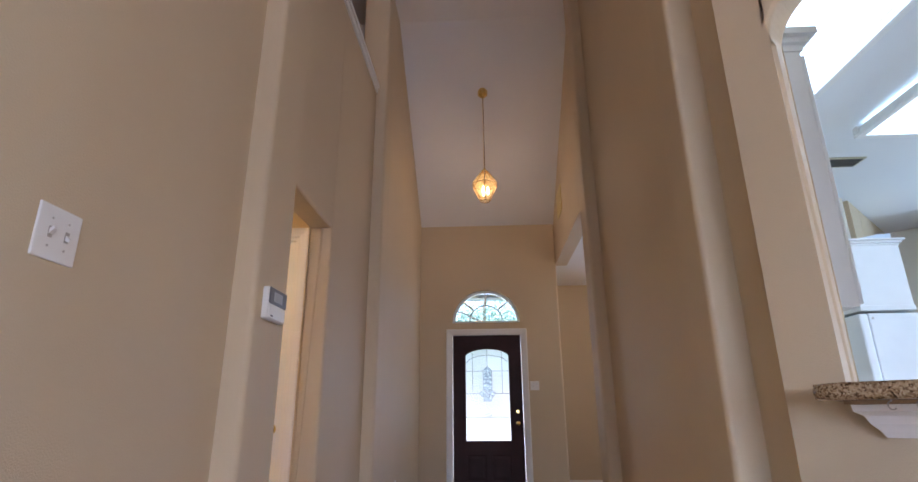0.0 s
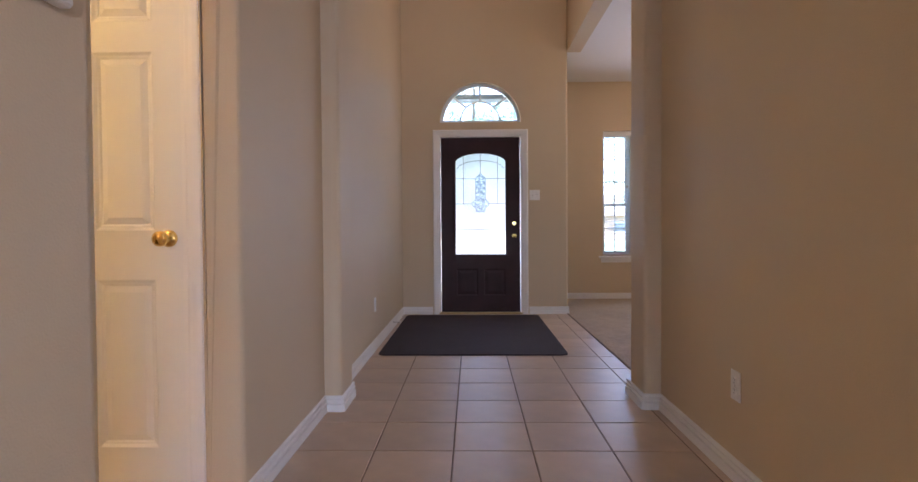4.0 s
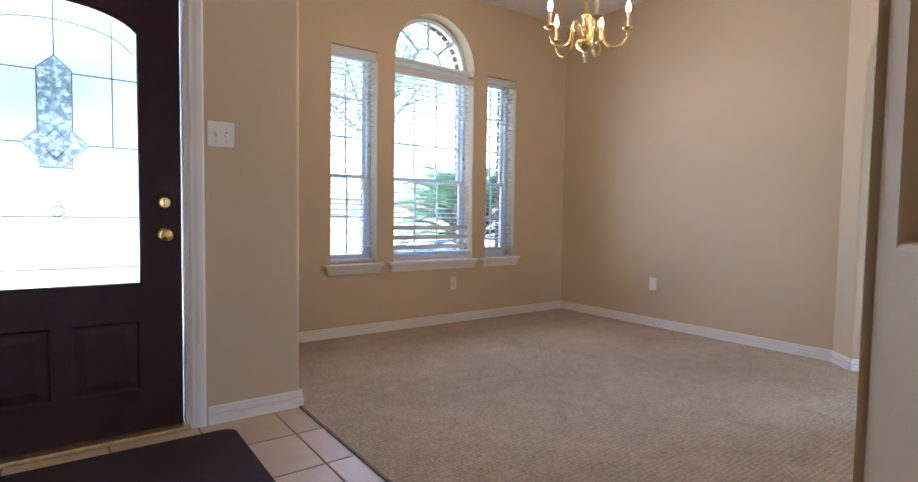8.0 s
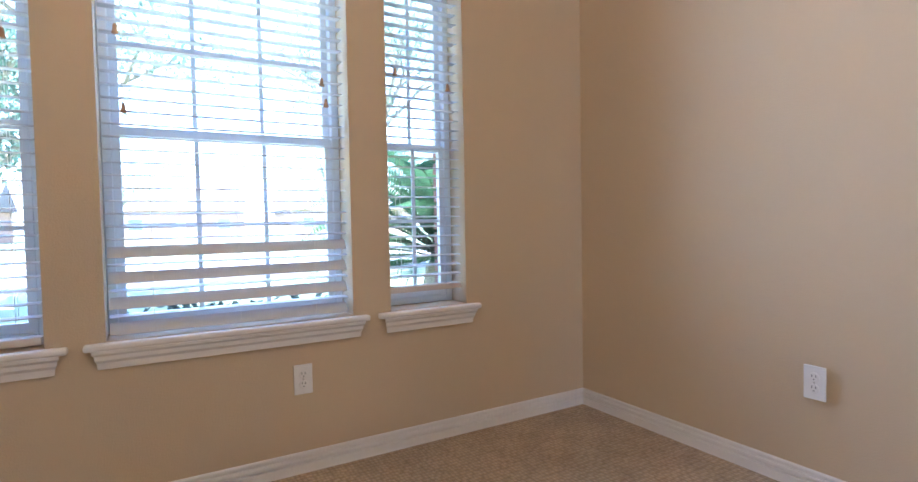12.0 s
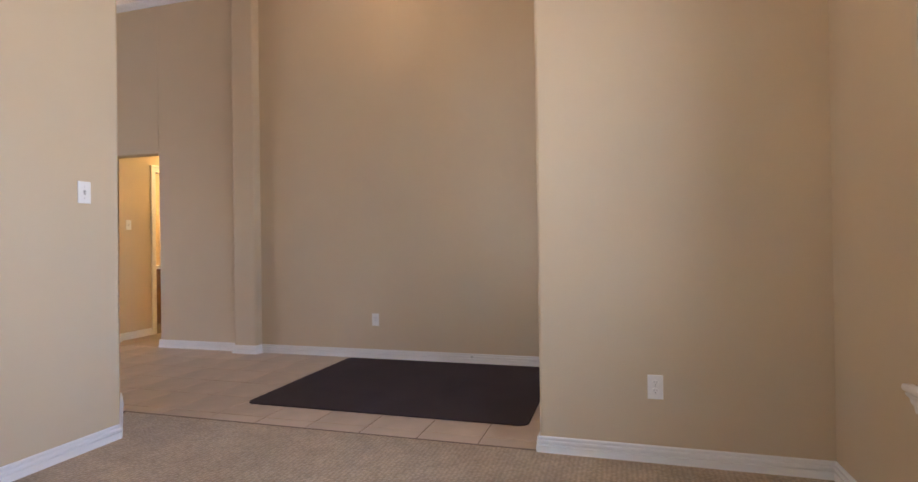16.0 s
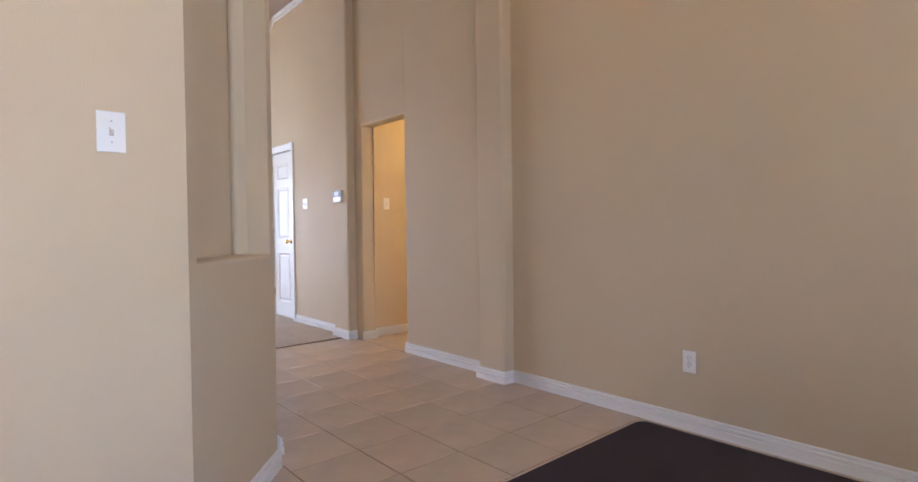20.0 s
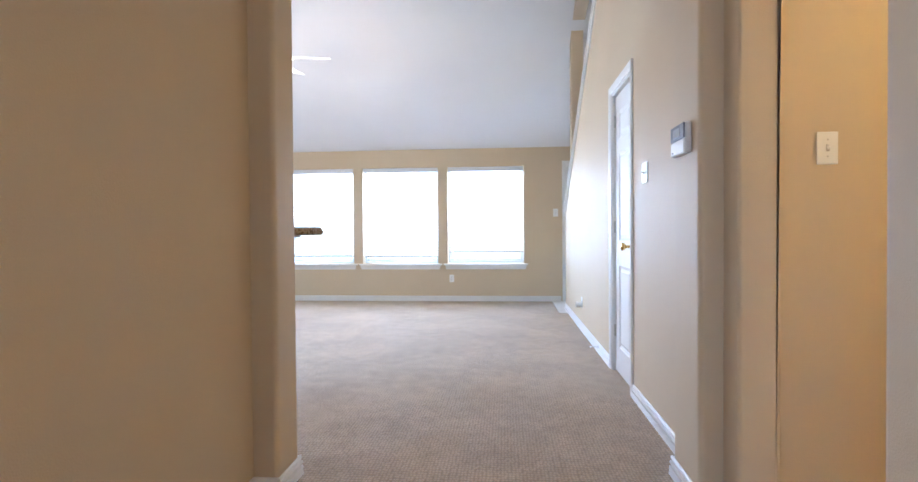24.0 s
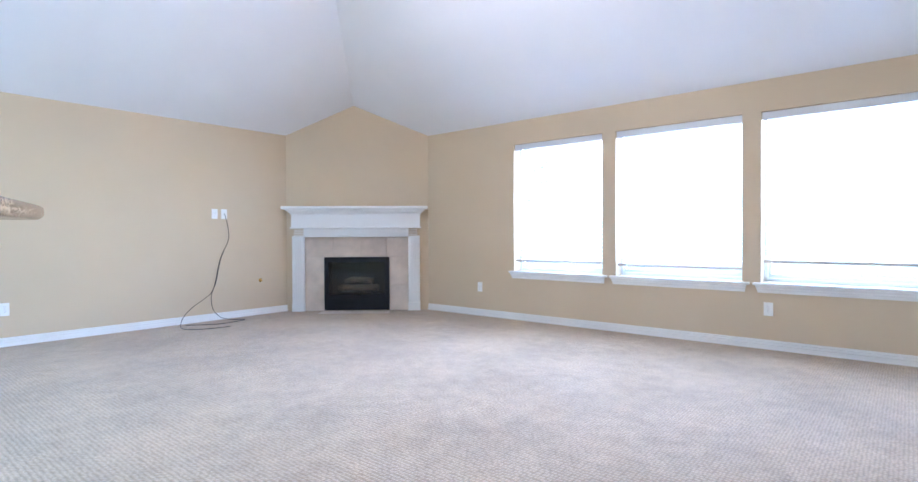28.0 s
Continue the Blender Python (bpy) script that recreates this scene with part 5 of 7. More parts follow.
def pendant():
    ob = thing("pendant_lantern", (0.675, 5.93, 0), "lit faceted brass and amber glass lantern on a chain", "pendant lamp")
    n = 6
    levels = [(0.042, 3.755), (0.160, 3.590), (0.058, 3.385)]
    ring = lambda r, z: [(r * math.cos(2 * math.pi * (k + 0.5) / n), r * math.sin(2 * math.pi * (k + 0.5) / n), z) for k in range(n)]
    rows = [ring(*lv) for lv in levels]
    bm = bmesh.new()
    for r in rows:
        for k in range(n):
            tube(bm, [r[k], r[(k + 1) % n]], 0.0056, 6)
    for a, b in zip(rows, rows[1:]):
        for k in range(n):
            tube(bm, [a[k], b[k]], 0.0056, 6)
    part("frame", bm, OLDBRASS, ob, "dark antique brass frame")
    for a, b in zip(rows, rows[1:]):
        for k in range(n):
            bm = bmesh.new()
            bm.faces.new([bm.verts.new(p) for p in (a[k], a[(k + 1) % n], b[(k + 1) % n], b[k])])
            bmesh.ops.solidify(bm, geom=bm.faces[:], thickness=0.002)
            part("pane", bm, AMBER, ob).visible_shadow = False
    bm = bmesh.new()
    lathe(bm, [(0.045, 3.752), (0.046, 3.762), (0.022, 3.782), (0.010, 3.795), (0.012, 3.81)], 18)
    part("cap", bm, BRASS, ob)
    bm = bmesh.new()
    lathe(bm, [(0.012, 3.74), (0.014, 3.66), (0.016, 3.61), (0.016, 3.575)], 12)
    part("socket", bm, BRASS, ob)
    for k in range(3):
        a = 2 * math.pi * k / 3
        bm = bmesh.new()
        lathe(bm, [(0.006, 3.47), (0.012, 3.49), (0.014, 3.51), (0.009, 3.54), (0.002, 3.565)], 10, (0.035 * math.cos(a), 0.035 * math.sin(a), 0))
        b = part("bulb", bm, BULBW, ob, "lit candle bulb", smooth=True)
        b.visible_shadow = False
    zc = 3.64 + NS * (FY - 5.93)
    bm = bmesh.new()
    chain(bm, (0, 0, 3.815), (0, 0, zc - 0.05))
    part("chain", bm, BRASS, ob)
    bm = bmesh.new()
    tube(bm, [(0.004, 0.003, 3.80), (0.006, -0.004, 4.3), (0.003, 0.004, zc - 0.04)], 0.003, 6)
    part("cord", bm, BLACK, ob)
    bm = bmesh.new()
    lathe(bm, [(0.010, zc - 0.055), (0.030, zc - 0.048), (0.058, zc - 0.022), (0.064, zc + 0.02), (0.064, zc + 0.05)], 24)
    part("canopy", bm, BRASS, ob)
    return ob


pendant()

# ---------------------------------------------------------------- dining room chandelier
IVORY = mat("ivory_candle_sleeve", (0.55, 0.45, 0.30), rough=0.5, vary=0.03, vary_scale=20)
FLAME = glow("clear_flame_bulb", (1.0, 0.76, 0.42), 8)
CH = (3.255, 7.03)
def chandelier():
    ob = thing("chandelier", (CH[0], CH[1], 0), "polished brass chandelier with five curved arms and lit candle bulbs", "chandelier", turn=8)
    bm = bmesh.new()
    lathe(bm, [(0.004, 1.985), (0.010, 1.995), (0.014, 2.005), (0.009, 2.015), (0.020, 2.025), (0.052, 2.045), (0.062, 2.068), (0.050, 2.092), (0.022, 2.106), (0.013, 2.118), (0.024, 2.13), (0.028, 2.15), (0.016, 2.17), (0.012, 2.20), (0.020, 2.215), (0.030, 2.24), (0.018, 2.262), (0.010, 2.29), (0.009, 2.33), (0.016, 2.345), (0.018, 2.36), (0.006, 2.38)], 24)
    part("column", bm, BRASS, ob, smooth=True)
    bm = bmesh.new()
    tube(bm, [(0.013 * math.cos(2 * math.pi * k / 14), 0, 1.972 + 0.013 * math.sin(2 * math.pi * k / 14)) for k in range(14)], 0.0025, 6, closed=True)
    part("finial_ring", bm, BRASS, ob)
    for k in range(5):
        a = radians(226 + 72 * k)
        c, s = math.cos(a), math.sin(a)
        path = [(0.022, 2.16), (0.035, 2.185), (0.060, 2.205), (0.085, 2.195), (0.098, 2.165), (0.102, 2.12), (0.110, 2.075), (0.135, 2.045), (0.175, 2.035), (0.215, 2.050), (0.240, 2.085), (0.246, 2.13)]
        bm = bmesh.new()
        tube(bm, [(r * c, r * s, z) for r, z in path], 0.0072, 8)
        scroll = [(0.070 + 0.020 * math.cos(t), 2.150 + 0.020 * math.sin(t)) for t in [j * 0.5 for j in range(10)]]
        tube(bm, [(r * c, r * s, z) for r, z in scroll], 0.0045, 6)
        arm = part("arm", bm, BRASS, ob, smooth=True)
        x, y = 0.246 * c, 0.246 * s
        bm = bmesh.new()
        lathe(bm, [(0.006, 2.125), (0.012, 2.13), (0.030, 2.137), (0.036, 2.145), (0.030, 2.143), (0.014, 2.140), (0.013, 2.155)], 18, (x, y, 0))
        part("drip_pan", bm, BRASS, arm)
        bm = bmesh.new()
        lathe(bm, [(0.0105, 2.15), (0.0105, 2.235), (0.008, 2.238)], 12, (x, y, 0))
        part("candle_sleeve", bm, IVORY, arm)
        bm = bmesh.new()
        lathe(bm, [(0.006, 2.236), (0.013, 2.25), (0.015, 2.262), (0.010, 2.285), (0.003, 2.308), (0.001, 2.316)], 12, (x, y, 0))
        b = part("bulb", bm, FLAME, arm, "lit flame bulb", smooth=True)
        b.visible_shadow = False
        bulb("chandelier_bulb", (CH[0] + 0.246 * math.cos(a + radians(8)), CH[1] + 0.246 * math.sin(a + radians(8)), 2.27), CHAND_W, WARM, 0.015)
    bm = bmesh.new()
    chain(bm, (0, 0, 2.375), (0, 0, DC - 0.05))
    part("chain", bm, BRASS, ob)
    bm = bmesh.new()
    lathe(bm, [(0.008, DC - 0.052), (0.030, DC - 0.045), (0.060, DC - 0.018), (0.066, DC - 0.001)], 24)
    part("canopy", bm, BRASS, ob)
    return ob


chandelier()

# ---------------------------------------------------------------- living room ceiling fan
SHADE = glow("lit_frosted_glass", (1.0, 0.90, 0.76), 2.2)
BLADE = mat("white_fan_blade", (0.80, 0.78, 0.75), rough=0.4, vary=0.03, vary_scale=6)
def ceiling_fan():
    ob = thing("ceiling_fan", (2.94, -0.94, -0.03), "white five-blade ceiling fan with brass housing and lit bell shades", "ceiling fan")
    zc = LZ + LS * (-0.94 - SY)
    bm = bmesh.new()
    lathe(bm, [(0.012, 3.02), (0.012, zc - 0.06)], 14)
    part("rod", bm, BRASS, ob)
    bm = bmesh.new()
    lathe(bm, [(0.015, zc - 0.09), (0.045, zc - 0.075), (0.072, zc - 0.03), (0.078, zc + 0.05)], 24)
    part("canopy", bm, BRASS, ob)
    bm = bmesh.new()
    lathe(bm, [(0.020, 3.035), (0.060, 3.02), (0.115, 2.985), (0.128, 2.94), (0.124, 2.90), (0.090, 2.872), (0.058, 2.860), (0.050, 2.83), (0.066, 2.81), (0.062, 2.785), (0.030, 2.77), (0.016, 2.745), (0.006, 2.735)], 32)
    part("motor_housing", bm, BRASS, ob, "polished brass housing", smooth=True)
    for k in range(5):
        a = 118 + 72 * k
        m = pose(0, 0, 2.885, 0, 0, a)
        bm = bmesh.new()
        prism(bm, [(0.08, -0.018), (0.16, -0.028), (0.235, -0.045), (0.245, 0.0), (0.235, 0.045), (0.16, 0.028), (0.08, 0.018)], "z", -0.004, 0.004)
        br = part("blade_iron", bm, BRASS, ob)
        br.matrix_basis = m
        bm = bmesh.new()
        prism(bm, [(0.19, -0.052), (0.30, -0.060), (0.575, -0.068), (0.605, -0.058), (0.612, 0.0), (0.605, 0.058), (0.575, 0.068), (0.30, 0.060), (0.19, 0.052)], "z", 0.005, 0.011)
        bl = part("blade", bm, BLADE, ob)
        bl.matrix_basis = m @ pose(0, 0, 0, 11, 0, 0)
    for k in range(4):
        a = radians(75 + 90 * k)
        c, s = math.cos(a), math.sin(a)
        bm = bmesh.new()
        tube(bm, [(0.03 * c, 0.03 * s, 2.80), (0.09 * c, 0.09 * s, 2.80), (0.125 * c, 0.125 * s, 2.775)], 0.009, 8)
        arm = part("light_arm", bm, BRASS, ob)
        bm = bmesh.new()
        prof = [(0.020, 0.0), (0.028, 0.010), (0.040, 0.035), (0.048, 0.075), (0.060, 0.105), (0.062, 0.110), (0.056, 0.104), (0.040, 0.070), (0.030, 0.02)]
        lathe(bm, [(r, -h) for r, h in prof], 20)
        bmesh.ops.rotate(bm, cent=(0, 0, 0), matrix=Euler((0, radians(-48), 0)).to_matrix(), verts=bm.verts)
        bmesh.ops.rotate(bm, cent=(0, 0, 0), matrix=Euler((0, 0, a)).to_matrix(), verts=bm.verts)
        bmesh.ops.translate(bm, vec=(0.125 * c, 0.125 * s, 2.78), verts=bm.verts)
        sh = part("shade", bm, SHADE, arm, "lit frosted bell shade", smooth=True)
        sh.visible_shadow = False
    return ob


ceiling_fan()

# ---------------------------------------------------------------- fireplace
FU = (FA - FB).normalized()
FN = Vector((-FU.y, FU.x))
FIRE = Matrix(((FU.x, FN.x * -1, 0, FB.x), (FU.y, FN.y * -1, 0, FB.y), (0, 0, 1, 0), (0, 0, 0, 1))) @ Matrix.Translation((-0.014, 0, 0)) @ Matrix.Diagonal((0.975, 1.0, 1.0, 1.0))   # x along the wall, -y into the room
MANTEL = mat("white_mantel_paint", (0.83, 0.82, 0.80), rough=0.35, bump=0.05, scale=20, vary=0.02, vary_scale=3)
FTILE = mat("beige_travertine_tile", (0.58, 0.48, 0.39), rough=0.4, bump=0.15, scale=14, vary=0.14, vary_scale=5, random=0.06)
def fireplace():
    ob = new("fireplace_mantel")
    tagged(ob, "white painted mantelpiece with fluted legs in the room corner", "mantelpiece")
    L, R = 0.135, 1.855
    lw = 0.155
    for x in (L, R - lw):
        bm = boxes((x, x + lw, -0.085, 0, 0.0, 1.0))
        leg = part("leg", bm, MANTEL, ob)
        for k in range(5):
            fx = x + 0.022 + k * 0.0278 - 0.006
            part("flute_rib", boxes((fx - 0.005, fx + 0.012, -0.101, -0.0845, 0.14, 0.97), bevel=0.004, seg=2), MANTEL, leg)
        part("plinth", boxes((x - 0.004, x + lw + 0.004, -0.094, 0, 0.0, 0.11), bevel=0.003, seg=1), MANTEL, leg)
    part("header", boxes((L + lw, R - lw, -0.080, 0, 0.985, 1.10)), MANTEL, ob)
    for k in range(4):
        part("header_rib", boxes((L + lw * 0.2, R - lw * 0.2, -0.094, -0.079, 1.008 + k * 0.022, 1.018 + k * 0.022), bevel=0.002, seg=1), MANTEL, ob)
    part("frieze", boxes((L - 0.005, R + 0.005, -0.105, 0, 1.10, 1.31)), MANTEL, ob)
    part("frieze_bead", boxes((L - 0.022, R + 0.022, -0.122, 0, 1.098, 1.118), bevel=0.006), MANTEL, ob)
    for k, (d, z0, z1) in enumerate(((0.120, 1.285, 1.305), (0.138, 1.305, 1.328), (0.165, 1.328, 1.350))):
        e = d - 0.105
        part("crown", boxes((L - 0.005 - e, R + 0.005 + e, -d, 0, z0, z1), bevel=0.006), MANTEL, ob)
    part("shelf", boxes((L - 0.115, R + 0.115, -0.205, 0, 1.350, 1.388), bevel=0.008), MANTEL, ob)
    ob.matrix_basis = FIRE
    # tile surround
    sr = new("fireplace_surround")
    tagged(sr, "beige tile surround inside the white mantelpiece", "tile surround")
    x0, x1 = L + lw, R - lw
    f0, f1, ft = 0.555, 1.435, 0.715
    part("backing", boxes((x0, f0, -0.010, 0, 0, ft), (f1, x1, -0.010, 0, 0, ft), (x0, x1, -0.010, 0, ft, 0.985)), mat("pale_beige_grout", (0.60, 0.51, 0.42), rough=0.9, bump=0.3, scale=200, vary=0.1, vary_scale=12), sr)
    g = 0.003
    for za, zb in ((0.0, 0.345), (0.345, ft)):
        for xa, xb in ((x0, f0), (f1, x1)):
            part("tile", boxes((xa + g, xb - g, -0.020, -0.010, za + g, zb - g), bevel=0.003, seg=1), FTILE, sr)
    cuts = [x0, x0 + 0.30, x0 + 0.66, x0 + 1.02, x1]
    for xa, xb in zip(cuts, cuts[1:]):
        part("tile", boxes((xa + g, xb - g, -0.020, -0.010, ft + g, 0.985 - g), bevel=0.003, seg=1), FTILE, sr)
    sr.matrix_basis = FIRE
    # firebox
    fb = new("firebox")
    tagged(fb, "black metal gas firebox with a dark glass front", "fireplace")
    part("frame", boxes((f0, f0 + 0.055, -0.045, 0.0, 0.01, ft), (f1 - 0.055, f1, -0.045, 0, 0.01, ft), (f0 + 0.055, f1 - 0.055, -0.045, 0, ft - 0.065, ft), (f0 + 0.055, f1 - 0.055, -0.045, 0, 0.01, 0.20), bevel=0.003, seg=1), BLACK, fb)
    for k in range(4):
        part("louvre", boxes((f0 + 0.03, f1 - 0.03, -0.049, -0.044, 0.035 + 0.038 * k, 0.052 + 0.038 * k), bevel=0.002, seg=1), BLACK, fb)
    part("trim_bar", boxes((f0 + 0.02, f1 - 0.02, -0.050, -0.044, 0.196, 0.210), bevel=0.002, seg=1), BLACK, fb)
    part("glass", boxes((f0 + 0.055, f1 - 0.055, -0.020, -0.016, 0.20, ft - 0.065)), glass("smoked_fireplace_glass", (0.62, 0.60, 0.57), 0.03), fb).visible_shadow = False
    brick = mat("sooty_firebrick", (0.09, 0.075, 0.06), rough=0.9, bump=0.5, scale=30, vary=0.35, vary_scale=6)
    part("back_panel", boxes((f0 + 0.05, f1 - 0.05, 0.255, 0.270, 0.012, ft - 0.02)), brick, fb)
    for xa, xb in ((f0 + 0.041, f0 + 0.052), (f1 - 0.052, f1 - 0.041)):
        part("side_panel", boxes((xa, xb, 0.002, 0.254, 0.022, ft - 0.035)), brick, fb)
    part("fire_floor", boxes((f0 + 0.053, f1 - 0.053, 0.002, 0.254, 0.185, 0.197)), BLACK, fb)
    part("hood", boxes((f0 + 0.053, f1 - 0.053, 0.002, 0.254, ft - 0.048, ft - 0.036)), BLACK, fb)
    for k in range(7):
        gx = 0.74 + k * 0.085
        part("grate_bar", boxes((gx - 0.006, gx + 0.006, 0.05, 0.20, 0.235, 0.247), (gx - 0.006, gx + 0.006, 0.05, 0.062, 0.247, 0.285), bevel=0.002, seg=1), BLACK, fb)
    part("grate_rail", boxes((0.72, 1.27, 0.068, 0.080, 0.222, 0.2345), (0.74, 0.752, 0.066, 0.082, 0.1975, 0.222), (1.238, 1.25, 0.066, 0.082, 0.1975, 0.222), bevel=0.002, seg=1), BLACK, fb)
    for k, (xa, xb, yy, zz, tilt) in enumerate(((0.72, 1.27, 0.105, 0.290, 0.012), (0.74, 1.24, 0.175, 0.300, -0.01), (0.80, 1.19, 0.140, 0.372, 0.035))):
        bm = bmesh.new()
        tube(bm, [(xa + (xb - xa) * j / 8, yy + 0.01 * math.sin(j), zz + tilt * math.sin(j * 0.39)) for j in range(9)], [0.039 + 0.004 * math.sin(2.1 * j + k) for j in range(9)], 10)
        part("log", bm, mat("charred_log", (0.34, 0.25, 0.17), rough=0.9, bump=0.6, scale=40, vary=0.4, vary_scale=12), fb, "charred ceramic log")
    fb.matrix_basis = FIRE
    for k in range(3):
        h = part("hearth_tile", boxes((f0 - 0.02 + k * 0.308, f0 + 0.284 + k * 0.308, -0.33, -0.10, 0.001, 0.009), bevel=0.002, seg=1), FTILE)
        tagged(h, "beige hearth tile flush with the carpet", "hearth tile", "hearth tiles")
        h.matrix_basis = FIRE


fireplace()

# ---------------------------------------------------------------- wall plates and cable by the fireplace
o = make_outlet()
o.matrix_basis = on_wall((EX, CABY + 0.115, CABZ), (-1, 0))
o = make_outlet()
o.matrix_basis = on_wall((EX, 0.367, 0.345), (-1, 0))
cb = new("cable_plate")
tagged(cb, "white cable wall plate with a black coaxial cable", "wall plate")
part("plate", plate_bm(0.072, 0.117), PLASTIC, cb)
bm = bmesh.new()
lathe(bm, [(0.006, 0.005), (0.006, 0.014), (0.004, 0.018)], 10)
part("connector", bm, DULLMETAL, cb)
cb.matrix_basis = on_wall((EX, CABY, CABZ), (-1, 0))
bm = bmesh.new()
y = CABY
pts = [(EX - 0.016, y, CABZ), (EX - 0.035, y - 0.008, CABZ - 0.06), (EX - 0.028, y - 0.043, CABZ - 0.22), (EX - 0.028, y - 0.034, CABZ - 0.33), (EX - 0.03, y + 0.014, CABZ - 0.43), (EX - 0.03, y + 0.07, 0.70), (EX - 0.03, y + 0.12, 0.46), (EX - 0.03, y + 0.175, 0.31), (EX - 0.035, y + 0.165, 0.15), (EX - 0.06, y + 0.09, 0.045), (EX - 0.15, y, 0.012), (EX - 0.28, y - 0.105, 0.012), (EX - 0.35, y + 0.05, 0.012), (EX - 0.35, y + 0.29, 0.012), (EX - 0.16, y + 0.53, 0.012)]
def smooth_path(ps, n=8):
    out = []
    ps = [Vector(p) for p in ps]
    for i in range(len(ps) - 1):
        p0, p1, p2, p3 = ps[max(i - 1, 0)], ps[i], ps[i + 1], ps[min(i + 2, len(ps) - 1)]
        for k in range(n):
            t = k / n
            out.append(0.5 * ((2 * p1) + (p2 - p0) * t + (2 * p0 - 5 * p1 + 4 * p2 - p3) * t * t + (3 * p1 - p0 - 3 * p2 + p3) * t ** 3))
    out.append(ps[-1])
    return out


CABLE = mat("black_cable_rubber", (0.02, 0.02, 0.022), rough=0.5, vary=0.1, vary_scale=30)
tube(bm, smooth_path(pts), 0.0038, 6)
pts2 = [(EX - 0.034, y + 0.02, CABZ - 0.43), (EX - 0.036, y + 0.08, 0.70), (EX - 0.034, y + 0.13, 0.46), (EX - 0.036, y + 0.18, 0.34), (EX - 0.04, y + 0.27, 0.27), (EX - 0.06, y + 0.41, 0.19), (EX - 0.09, y + 0.52, 0.10), (EX - 0.20, y + 0.60, 0.014), (EX - 0.42, y + 0.64, 0.012), (EX - 0.57, y + 0.52, 0.012), (EX - 0.62, y + 0.25, 0.012)]
tube(bm, smooth_path(pts2), 0.0038, 6)
tagged(part("coaxial_cable", bm, CABLE), "loose black coaxial cable hanging from the wall to the carpet", "cable")
bm = bmesh.new()
lathe(bm, [(0.022, 0), (0.022, 0.004), (0.014, 0.007), (0.008, 0.010), (0.008, 0.016)], 16)
gv = tagged(part("gas_valve", bm, BRASS), "small brass gas key valve on the wall beside the fireplace", "gas valve")
gv.matrix_basis = on_wall((EX, -2.166, 0.44), (-1, 0))

# plug-in freshener on the stair wall, spring door stops on the baseboards
o = make_outlet()
o.matrix_basis = on_wall((WX, -1.46, 0.30), (1, 0))
pf = new("plug_in_freshener")
tagged(pf, "white round plug-in air freshener in an outlet on the stair wall", "air freshener")
bm = bmesh.new()
lathe(bm, [(0.020, 0.010), (0.027, 0.016), (0.028, 0.058), (0.026, 0.064)], 20, (0, -0.022, 0))
part("body", bm, PLASTIC, pf)
bm = bmesh.new()
lathe(bm, [(0.025, 0.0635), (0.024, 0.068), (0.010, 0.070)], 20, (0, -0.022, 0))
part("cap", bm, mat("tan_plastic_cap", (0.42, 0.36, 0.28), rough=0.5, vary=0.05, vary_scale=20), pf)
pf.matrix_basis = on_wall((WX, -1.46, 0.30), (1, 0))
def door_stop(at, normal):
    ob = new("door_stop")
    tagged(ob, "metal spring door stop on the baseboard", "door stop", "door stops")
    bm = bmesh.new()
    tube(bm, [(0.006 * math.cos(j * 0.9), 0.006 * math.sin(j * 0.9), 0.004 + j * 0.0009) for j in range(64)], 0.0014, 5)
    part("spring", bm, DULLMETAL, ob)
    bm = bmesh.new()
    lathe(bm, [(0.009, 0), (0.009, 0.005), (0.005, 0.007)], 12)
    part("base", bm, DULLMETAL, ob)
    bm = bmesh.new()
    lathe(bm, [(0.006, 0.060), (0.008, 0.062), (0.008, 0.072), (0.005, 0.075)], 12)
    part("rubber_tip", bm, PLASTIC, ob)
    ob.matrix_basis = on_wall(at, normal)


door_stop((WX + 0.0135, 6.65, 0.058), (1, 0))
door_stop((WX + 0.0135, -0.37, 0.058), (1, 0))

